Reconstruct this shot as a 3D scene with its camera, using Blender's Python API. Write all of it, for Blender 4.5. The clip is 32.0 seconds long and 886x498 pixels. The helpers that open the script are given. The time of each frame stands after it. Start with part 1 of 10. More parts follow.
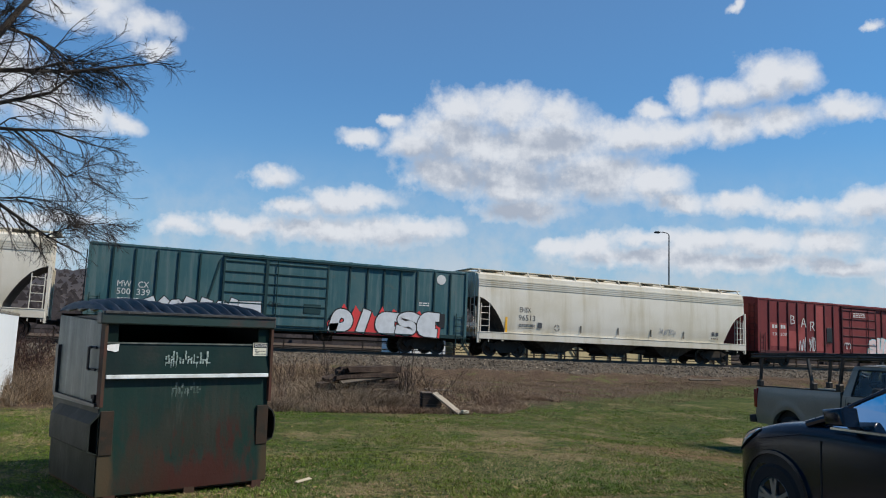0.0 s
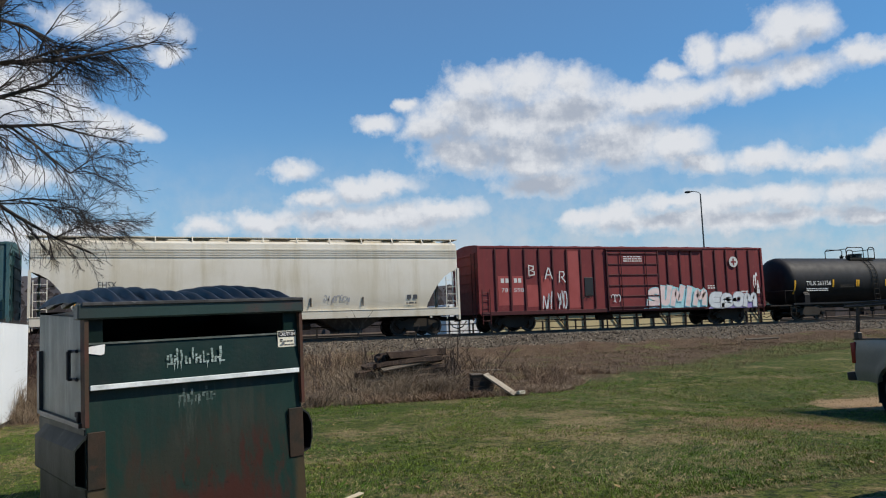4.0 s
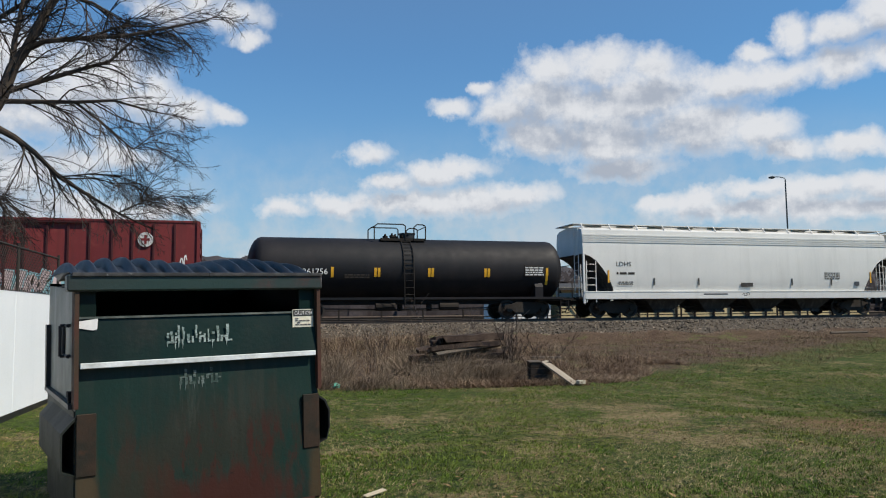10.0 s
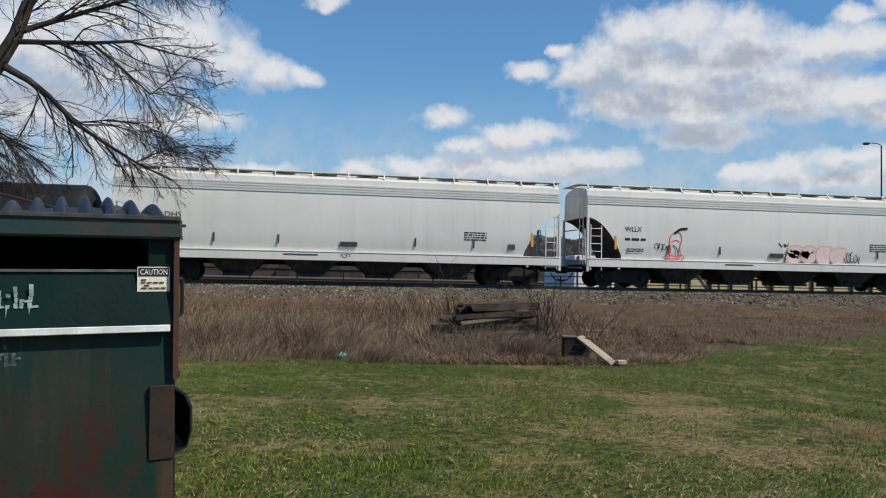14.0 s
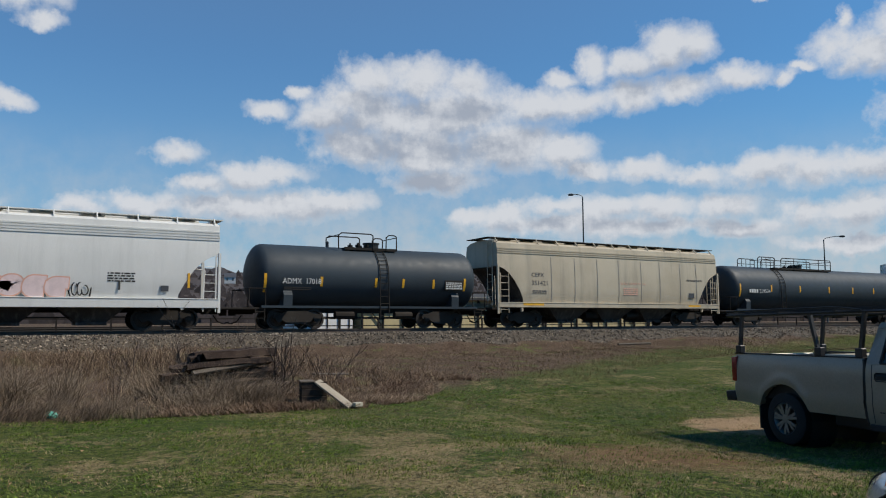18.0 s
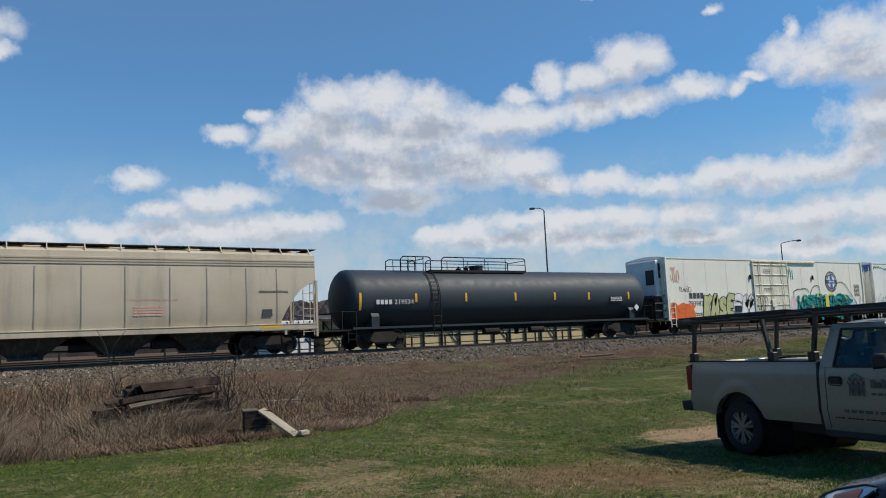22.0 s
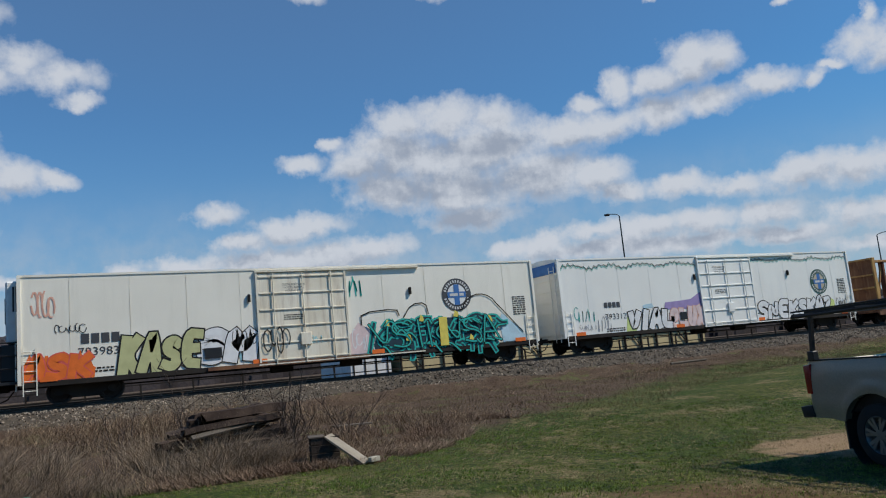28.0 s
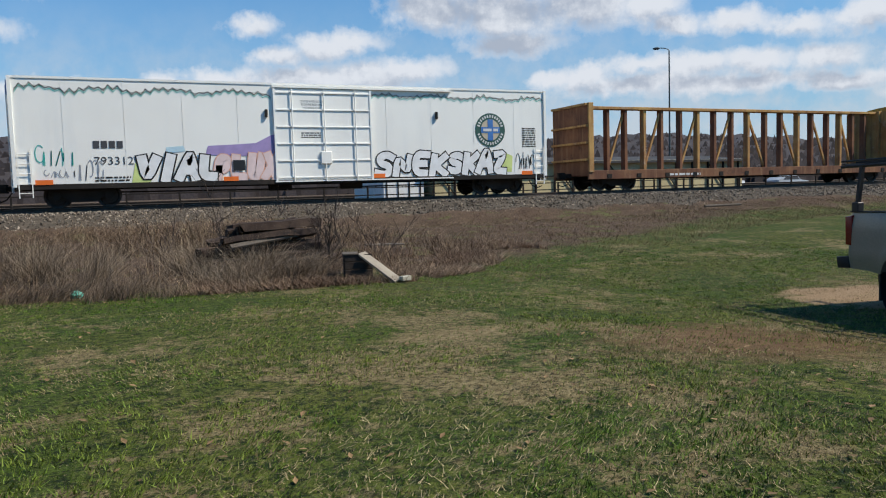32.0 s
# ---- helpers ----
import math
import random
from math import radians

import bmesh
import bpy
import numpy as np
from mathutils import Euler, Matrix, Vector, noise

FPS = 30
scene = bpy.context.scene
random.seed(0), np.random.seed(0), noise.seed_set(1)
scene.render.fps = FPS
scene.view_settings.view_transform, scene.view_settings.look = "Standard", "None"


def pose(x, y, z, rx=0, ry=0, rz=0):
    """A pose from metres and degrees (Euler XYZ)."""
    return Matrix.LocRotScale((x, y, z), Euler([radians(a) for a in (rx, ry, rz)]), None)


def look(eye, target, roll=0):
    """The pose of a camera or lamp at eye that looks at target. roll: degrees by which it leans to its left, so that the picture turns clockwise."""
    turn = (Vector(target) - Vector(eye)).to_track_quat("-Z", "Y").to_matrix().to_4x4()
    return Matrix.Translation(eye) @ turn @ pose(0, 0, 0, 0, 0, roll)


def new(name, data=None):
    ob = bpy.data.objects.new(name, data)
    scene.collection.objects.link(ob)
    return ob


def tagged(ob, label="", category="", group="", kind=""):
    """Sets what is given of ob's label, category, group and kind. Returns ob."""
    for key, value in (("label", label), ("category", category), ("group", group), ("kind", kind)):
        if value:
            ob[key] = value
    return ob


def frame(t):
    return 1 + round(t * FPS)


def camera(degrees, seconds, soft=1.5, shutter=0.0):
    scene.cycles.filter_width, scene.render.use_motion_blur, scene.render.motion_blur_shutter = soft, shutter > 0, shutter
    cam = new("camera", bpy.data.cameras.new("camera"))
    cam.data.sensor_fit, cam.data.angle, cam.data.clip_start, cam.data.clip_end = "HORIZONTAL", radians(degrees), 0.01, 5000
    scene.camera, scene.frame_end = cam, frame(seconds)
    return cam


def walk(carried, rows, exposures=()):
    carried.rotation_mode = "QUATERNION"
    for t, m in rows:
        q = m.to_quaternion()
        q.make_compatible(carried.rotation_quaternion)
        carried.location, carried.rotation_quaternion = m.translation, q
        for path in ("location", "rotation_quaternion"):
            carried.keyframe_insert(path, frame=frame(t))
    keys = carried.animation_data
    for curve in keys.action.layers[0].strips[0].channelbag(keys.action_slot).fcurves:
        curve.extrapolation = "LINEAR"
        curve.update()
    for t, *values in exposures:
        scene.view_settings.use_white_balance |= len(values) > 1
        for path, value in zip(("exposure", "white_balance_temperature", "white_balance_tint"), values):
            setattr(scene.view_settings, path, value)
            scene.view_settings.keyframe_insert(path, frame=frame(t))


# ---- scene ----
# ---------------------------------------------------------------- camera and its way
cam = camera(60.3, 32.0, soft=1.1)
# seconds, eye x y z, heading to the left of +y, tilt up, lean to the left
PATH = [
    (0, -0.75, -2.14, 1.63, -23.5, 7.4, 2.3),
    (0.5, -0.60, -1.85, 1.62, -22.7, 5.8, 1.7),
    (1, -0.29, -1.35, 1.62, -21.9, 7.8, 2.0),
    (1.5, -0.32, -1.43, 1.64, -16.3, 5.2, 0.5),
    (2, -0.38, -1.28, 1.63, -21.4, 6.8, -1.8),
    (2.5, -0.46, -1.12, 1.60, -21.5, 6.4, -1.7),
    (4.5, -0.27, -0.18, 1.57, -21.4, 5.8, -2.3),
    (5, -0.23, -0.20, 1.58, -16.9, 5.4, -2.9),
    (5.5, -0.23, -0.19, 1.56, -22.7, 2.8, -2.2),
    (6, -0.24, -0.18, 1.58, -22.3, 1.5, -2.6),
    (6.5, -0.26, -0.18, 1.57, -21.7, -1.1, -2.0),
    (7, -0.25, -0.15, 1.56, -20.5, -2.8, -2.5),
    (7.5, -0.27, -0.12, 1.58, -19.6, -3.1, -0.1),
    (8, -0.24, -0.11, 1.57, -18.2, -3.0, 1.0),
    (8.5, -0.14, -0.05, 1.56, -18.5, -4.5, -0.4),
    (9, 0.00, 0.00, 1.57, -17.4, -3.8, -0.5),
    (9.5, 0.12, 0.11, 1.56, -12.9, -0.5, -2.5),
    (10, 0.25, 0.32, 1.55, -16.1, 4.9, -0.6),
    (10.5, 0.62, 0.80, 1.59, -18.0, 4.4, -1.9),
    (11, 0.72, 0.98, 1.54, -13.4, 5.1, 2.9),
    (11.5, 0.90, 1.18, 1.51, -14.1, 5.4, 2.1),
    (12, 1.04, 1.46, 1.50, -12.8, 4.2, 2.2),
    (12.5, 1.29, 1.50, 1.51, -3.9, 3.1, 6.2),
    (13, 1.47, 1.60, 1.52, -4.9, 3.2, 3.1),
    (13.5, 1.63, 1.81, 1.55, -8.9, 4.2, 3.0),
    (14, 1.73, 1.99, 1.57, -10.6, 2.2, 1.1),
    (14.5, 1.85, 1.96, 1.60, -10.6, 2.9, 2.0),
    (16.5, 1.52, 1.86, 1.66, -18.0, 4.7, 1.7),
    (17, 1.55, 1.87, 1.66, -26.9, 6.4, 3.2),
    (17.5, 1.61, 1.82, 1.65, -36.5, 5.2, 2.3),
    (18, 1.73, 1.89, 1.64, -30.0, 5.4, -0.2),
    (18.5, 1.87, 1.75, 1.61, -24.1, 3.9, 0.8),
    (19, 1.97, 1.87, 1.60, -23.2, 4.4, -0.9),
    (19.5, 2.08, 2.07, 1.63, -27.1, 6.1, -1.7),
    (20, 2.15, 2.11, 1.64, -20.7, 6.6, -0.6),
    (20.5, 2.26, 2.14, 1.62, -18.8, 6.5, -1.9),
    (21, 2.30, 2.12, 1.64, -21.8, 6.8, -1.7),
    (21.5, 2.34, 2.13, 1.63, -25.9, 6.9, -3.3),
    (22, 2.32, 2.12, 1.64, -32.6, 6.7, -2.6),
    (22.5, 2.30, 2.15, 1.66, -35.4, 6.5, -1.9),
    (23, 2.28, 2.13, 1.67, -38.7, 4.8, -4.7),
    (23.5, 2.28, 2.15, 1.67, -44.8, 4.1, -2.3),
    (24, 2.32, 2.13, 1.65, -46.5, 4.6, -1.8),
    (24.5, 2.53, 2.12, 1.63, -44.2, 7.2, -4.6),
    (25, 2.69, 2.07, 1.62, -44.7, 9.1, -1.2),
    (25.5, 2.63, 2.17, 1.62, -39.3, 6.0, -2.4),
    (26, 2.72, 2.40, 1.62, -37.2, 11.1, -6.8),
    (26.5, 2.80, 2.52, 1.60, -31.8, 10.0, -8.0),
    (28.5, 3.09, 3.27, 1.56, -25.9, 8.5, -4.5),
    (29, 3.11, 3.29, 1.56, -24.5, 9.0, -3.5),
    (29.5, 3.14, 3.28, 1.55, -24.8, 9.0, -3.0),
    (30, 3.05, 3.24, 1.58, -22.6, 9.9, -3.7),
    (30.5, 3.07, 3.22, 1.56, -18.9, 8.4, -5.2),
    (31, 3.11, 3.23, 1.51, -23.3, 0.4, 0.0),
    (31.5, 3.12, 3.27, 1.56, -29.1, -2.4, -2.2),
    (32, 3.02, 3.27, 1.55, -23.8, -4.4, -1.7),
]


def aimed(x, y, z, yaw, pitch, lean):
    """A camera pose from a heading, a tilt and a lean, in degrees."""
    a, b = radians(yaw), radians(pitch)
    way = Vector((-math.sin(a) * math.cos(b), math.cos(a) * math.cos(b), math.sin(b)))
    eye = Vector((x, y, z))
    return look(eye, eye + way, lean)


# the picture is brightened over the dark ground and darkened against the open sky
EXPOSED = [(0, 0, 6520, 10), (5, 0, 6670, 10), (6, 0.12, 6680, 10), (7, 0.25, 6690, 10), (9, 0.2, 6720, 10), (10, 0.02, 6720, 10), (11, -0.05, 6720, 10), (12, -0.12, 6720, 10), (13, 0.02, 6720, 10), (14, 0, 6720, 10), (17, -0.22, 6570, 10), (18, -0.18, 6570, 10), (20, 0, 6570, 10), (22, -0.08, 6570, 10), (24, -0.15, 6870, 10), (26, -0.34, 6620, 10), (29, -0.32, 6220, 10), (30, -0.36, 6290, 10), (31, -0.26, 6350, 10), (32, 0.04, 6420, 10)]
walk(cam, [(r[0], aimed(*r[1:])) for r in PATH], EXPOSED)

# ---------------------------------------------------------------- sky, clouds and sun
SUN_EL, SUN_AZ = 49.0, 123.0  # degrees; azimuth clockwise from +y
# fair-weather clouds in puffs: azimuth, elevation, half width, half height in degrees
MAIN_BANK = [
    (24.6, 17.7, 3.2, 1.5), (28.2, 17.9, 3.2, 1.6), (31.9, 17.5, 2.8, 1.5), (22.7, 16.3, 2.8, 1.5), (20.8, 15.1, 2.3, 1.2),
    (25.7, 15.3, 5.1, 2.1), (31.4, 15.5, 4.7, 2.1), (36.9, 15.9, 3.4, 1.4), (40.4, 16, 2.8, 1.2), (23, 13.1, 3.2, 1.5),
    (28.4, 12.7, 5.1, 2), (35, 13.3, 4.3, 1.9), (39.3, 12.7, 2.3, 1.3), (29.1, 10.6, 4.3, 0.9), (19, 16.8, 0.9, 0.6),
    (17.4, 15.3, 1.6, 0.7),
]
LONG_ARM = [
    (47.3, 19.4, 2.6, 1.5), (44.5, 18.4, 2, 1.1), (49.2, 19.2, 1.5, 1.3), (41.4, 18.4, 1.1, 1.3), (38.8, 17.7, 1.9, 0.7),
    (43.9, 16.1, 3, 1.2), (48.3, 16.4, 3.2, 1.1), (52.3, 17, 2.3, 0.9), (54.6, 16.5, 0.9, 0.5),
]
LOW_BANK = [
    (40.9, 11.3, 2.1, 0.9), (44.8, 11, 2.6, 0.9), (48.6, 10.5, 2.6, 0.9), (52.5, 10.7, 2.8, 1.1), (56.2, 10.1, 3, 1.2),
    (59.5, 10.1, 2.6, 1.1), (62, 10.8, 1.7, 0.9), (32.2, 8, 1.9, 0.7), (35.2, 8.1, 2.1, 0.9), (38.6, 8.7, 2.6, 0.9),
    (42.4, 8.2, 2.6, 0.9), (46.3, 8.3, 2.6, 1), (50.1, 8.2, 2.3, 0.9), (38, 7.3, 5.5, 0.8), (44.9, 6.8, 6, 0.8),
    (51.2, 6.4, 3.4, 0.8), (55.9, 7.4, 2.3, 1), (59.2, 7.3, 2.8, 1.2), (62.3, 7.1, 2.3, 0.9), (59.3, 5.2, 5.1, 0.6),
    (66.9, 7.4, 2.1, 0.7), (65.1, 4.9, 4.3, 0.8),
]
EAST_BANK = [
    (62.1, 18.8, 3, 1.6), (59.5, 17.6, 3.2, 1.7), (63.9, 16.9, 3.8, 1.9), (67.2, 18.6, 4.3, 2.6), (71.1, 17, 4.3, 2.8),
    (74.1, 18.8, 3.8, 2.6), (69.7, 20.3, 3.8, 2.1), (74.8, 16.8, 2.6, 2.1), (58.1, 19.6, 0.6, 0.8), (45.5, 24.5, 0.7, 0.6),
    (53.9, 21.8, 0.9, 0.4), (55.7, 17, 0.8, 0.4), (63.5, 13.6, 2.8, 1.6), (67.3, 13.1, 3.8, 1.8), (71.2, 12.4, 4.3, 1.7),
    (74.2, 12.2, 2.6, 1.5), (64.5, 12, 3.4, 1.2), (69.6, 11.2, 4.7, 1.1),
]
WEST_BANK = [
    (-3.1, 14.6, 2.6, 1.3), (-0.2, 14.4, 1.6, 0.7), (-5.1, 15.2, 2.1, 1.9), (-8.7, 16.3, 3.8, 2.6), (-12.4, 14.3, 4.3, 2.6),
    (-6.5, 11.1, 2.6, 1), (-9.6, 10.4, 2.6, 1.1), (-13.2, 9.6, 3.8, 1.7), (-17.1, 10.7, 4.7, 2.6), (-18.3, 14.9, 4.7, 3),
    (-15, 16.9, 4.3, 2.1), (10.5, 12, 2, 0.9), (-9.4, 7.3, 3.8, 0.9), (-3.5, 7.5, 3.4, 0.6), (11.9, 10, 2.1, 0.8),
    (15.3, 10.7, 2.6, 0.9), (17.8, 10.9, 2.6, 1), (8.5, 8.4, 3.4, 0.9), (13.2, 8.3, 4.7, 1), (18.7, 8.4, 3.8, 1.1),
    (22, 8.9, 2.6, 0.9), (4.3, 7.8, 2.6, 0.7), (-26.1, 12.6, 5.1, 2.8), (-25.6, 7.1, 6.8, 2),
]
HIGH_TUFTS = [
    (-2.2, 22.2, 3.2, 1.4), (0.3, 21.2, 3.2, 1.3), (1.7, 19.8, 1.9, 0.6), (-4.3, 21.1, 3, 1.3), (-5.1, 24.8, 2.6, 1.3),
    (21.3, 28.6, 3.2, 1.3), (18.2, 27.2, 1.7, 0.8), (27.9, 27.1, 2.1, 1), (45.1, 24.3, 0.9, 0.5), (45.6, 27.5, 1.6, 0.4),
    (60.2, 24.4, 2.8, 0.8), (64.8, 22.3, 1.2, 0.9),
]

CLOUD_LIT, CLOUD_BASE = (7.3, 7.6, 8.1, 1), (4.0, 4.5, 5.4, 1)
SKY_GAIN, HAZE = (0.07, 0.81, 1.29, 1), (2.9, 4.7, 6.0, 1)

world = bpy.data.worlds.new("sky")
scene.world = world
world.use_nodes = True


def make_world():
    nt = world.node_tree
    nt.nodes.clear()
    N, L = nt.nodes.new, nt.links.new

    def put(v, socket):
        if isinstance(v, (int, float)):
            socket.default_value = v
        elif isinstance(v, tuple):
            socket.default_value = v
        else:
            L(v, socket)

    def mth(op, a, b=None, c=None, clamp=False):
        n = N("ShaderNodeMath")
        n.operation, n.use_clamp = op, clamp
        for i, v in enumerate((a, b, c)):
            if v is not None:
                put(v, n.inputs[i])
        return n.outputs[0]

    def vec(op, a, b):
        n = N("ShaderNodeVectorMath")
        n.operation = op
        put(a, n.inputs[0])
        if b is not None:
            put(b, n.inputs[1])
        return n.outputs["Value"] if op == "LENGTH" else n.outputs[0]

    def step(v, a, b, lo=0.0, hi=1.0):
        n = N("ShaderNodeMapRange")
        n.interpolation_type = "SMOOTHSTEP"
        for k, x in (("From Min", a), ("From Max", b), ("To Min", lo), ("To Max", hi)):
            n.inputs[k].default_value = x
        L(v, n.inputs["Value"])
        return n.outputs[0]

    def mix(f, a, b, mode="MIX"):
        n = N("ShaderNodeMix")
        n.data_type, n.blend_type = "RGBA", mode
        put(f, n.inputs["Factor"])
        put(a, n.inputs["A"])
        put(b, n.inputs["B"])
        return n.outputs["Result"]

    def noise_of(v, scale, detail, rough):
        n = N("ShaderNodeTexNoise")
        n.inputs["Scale"].default_value, n.inputs["Detail"].default_value, n.inputs["Roughness"].default_value = scale, detail, rough
        L(v, n.inputs["Vector"])
        return n

    sky = N("ShaderNodeTexSky")
    sky.sky_type, sky.sun_disc = "NISHITA", False
    sky.sun_elevation, sky.sun_rotation = radians(SUN_EL), radians(SUN_AZ)
    sky.air_density, sky.dust_density, sky.ozone_density = 1.0, 0.6, 1.5
    dirn = N("ShaderNodeTexCoord").outputs["Generated"]
    sep = N("ShaderNodeSeparateXYZ")
    L(dirn, sep.inputs[0])
    az = mth("MULTIPLY", mth("ARCTAN2", sep.outputs[0], sep.outputs[1]), 57.2958)
    el = mth("MULTIPLY", mth("ARCSINE", sep.outputs[2]), 57.2958)
    comb = N("ShaderNodeCombineXYZ")
    L(az, comb.inputs[0])
    L(el, comb.inputs[1])
    # outlines pushed about by noise: small swells, then billows
    swell = noise_of(dirn, 9.0, 2.0, 0.5).outputs["Color"]
    warp = vec("MULTIPLY", vec("SUBTRACT", swell, (0.5, 0.5, 0.5)), (3.0, 1.6, 0.0))
    billow = noise_of(dirn, 34.0, 5.0, 0.6)
    warp2 = vec("MULTIPLY", vec("SUBTRACT", billow.outputs["Color"], (0.5, 0.5, 0.5)), (1.9, 1.5, 0.0))
    place = vec("ADD", vec("ADD", comb.outputs[0], warp), warp2)

    def grain(v):
        return (mth("MULTIPLY_ADD", noise_of(v, 55.0, 5.0, 0.62).outputs[0], 2.0, -1.0), mth("MULTIPLY_ADD", noise_of(v, 17.0, 6.0, 0.6).outputs[0], 2.0, -1.0))

    fine, broad = grain(dirn)
    fine_up, broad_up = grain(vec("ADD", dirn, (0.004, -0.002, 0.010)))  # a little nearer to the sun

    def field(pos, puffs, up=0.0):
        best = None
        for a, e, w, h in puffs:
            e -= up * (h + 0.25)
            w, h = w * 1.22, h * 1.22
            n = N("ShaderNodeVectorMath")
            n.operation = "MULTIPLY_ADD"
            L(pos, n.inputs[0])
            n.inputs[1].default_value, n.inputs[2].default_value = (1 / w, 1 / h, 0.0), (-a / w, -e / h, 0.0)
            ln = vec("LENGTH", n.outputs[0], None)
            best = ln if best is None else mth("SMOOTH_MIN", best, ln, 0.35)
        return mth("SUBTRACT", 1.0, best)

    def density(pos, f, b, puffs):
        return mth("MULTIPLY_ADD", b, 0.55, mth("MULTIPLY_ADD", f, 0.28, field(pos, puffs)))

    puffs = MAIN_BANK + LONG_ARM + LOW_BANK + EAST_BANK + WEST_BANK
    tufts = mth("ADD", density(place, fine, broad, HIGH_TUFTS), -0.2)  # thin shreds high up
    here = mth("MAXIMUM", density(place, fine, broad, puffs), tufts)
    calm = vec("ADD", comb.outputs[0], warp)
    above = field(vec("ADD", calm, vec("MULTIPLY", warp2, (0.6, 0.6, 0.0))), [q for q in puffs if q[2] * q[3] > 1.5], 1.0)
    # the rest of the dome carries the same kind of scattered cloud
    rest = step(mth("ABSOLUTE", mth("SUBTRACT", az, 24.0)), 52.0, 70.0)
    rest = mth("MAXIMUM", rest, step(el, 38.0, 52.0))
    far = mth("MULTIPLY", mth("ADD", mth("ADD", broad, mth("MULTIPLY", fine, 0.3)), -0.22), rest)
    cover = step(mth("MAXIMUM", here, mth("MULTIPLY", far, 2.0)), -0.22, 0.72, 0.0, 0.97)
    # thin milky bank low over the skyline
    low = mth("MULTIPLY", step(el, 15.0, 3.0), step(mth("ADD", broad, mth("MULTIPLY", fine, 0.4)), -0.5, 0.4, 0.2, 0.8))
    # soft grey bellies with flat streaks
    streak = noise_of(vec("MULTIPLY", comb.outputs[0], (0.16, 0.55, 0.0)), 1.0, 4.0, 0.55).outputs[0]
    relief = mth("MULTIPLY_ADD", mth("SUBTRACT", fine_up, fine), 0.35, mth("MULTIPLY", mth("SUBTRACT", broad_up, broad), 0.9))
    shade = mth("ADD", mth("MULTIPLY", above, 1.05), relief)
    deep = step(mth("MULTIPLY_ADD", mth("SUBTRACT", streak, 0.5), 1.2, shade), 0.02, 1.05)
    deep = mth("MULTIPLY", deep, step(here, 0.0, 0.6))  # thin edges stay bright
    tone = mix(deep, CLOUD_LIT, CLOUD_BASE)
    air = mix(1.0, sky.outputs[0], SKY_GAIN, "MULTIPLY")
    air = mix(step(el, 16.0, 36.0), air, mix(1.0, air, (0.4, 0.91, 0.93, 1), "MULTIPLY"))  # deeper blue high up
    air = mix(step(el, 20.0, 0.0, 0.0, 0.62), air, HAZE)
    air = mix(low, air, (5.6, 5.95, 6.4, 1))
    bg = N("ShaderNodeBackground")
    bg.inputs["Strength"].default_value = 0.1
    L(mix(cover, air, tone), bg.inputs["Color"])
    out = N("ShaderNodeOutputWorld")
    L(bg.outputs[0], out.inputs["Surface"])


make_world()

sun = new("sun", bpy.data.lights.new("sun", "SUN"))
sun.data.energy, sun.data.angle, sun.data.color = 5.0, radians(0.53), (1.0, 0.91, 0.78)
_a, _e = radians(SUN_AZ), radians(SUN_EL)
sun.matrix_world = look((0, 0, 60), Vector((0, 0, 60)) - Vector((math.sin(_a) * math.cos(_e), math.cos(_a) * math.cos(_e), math.sin(_e))))
scene.view_settings.exposure = 0.0

# ---------------------------------------------------------------- materials


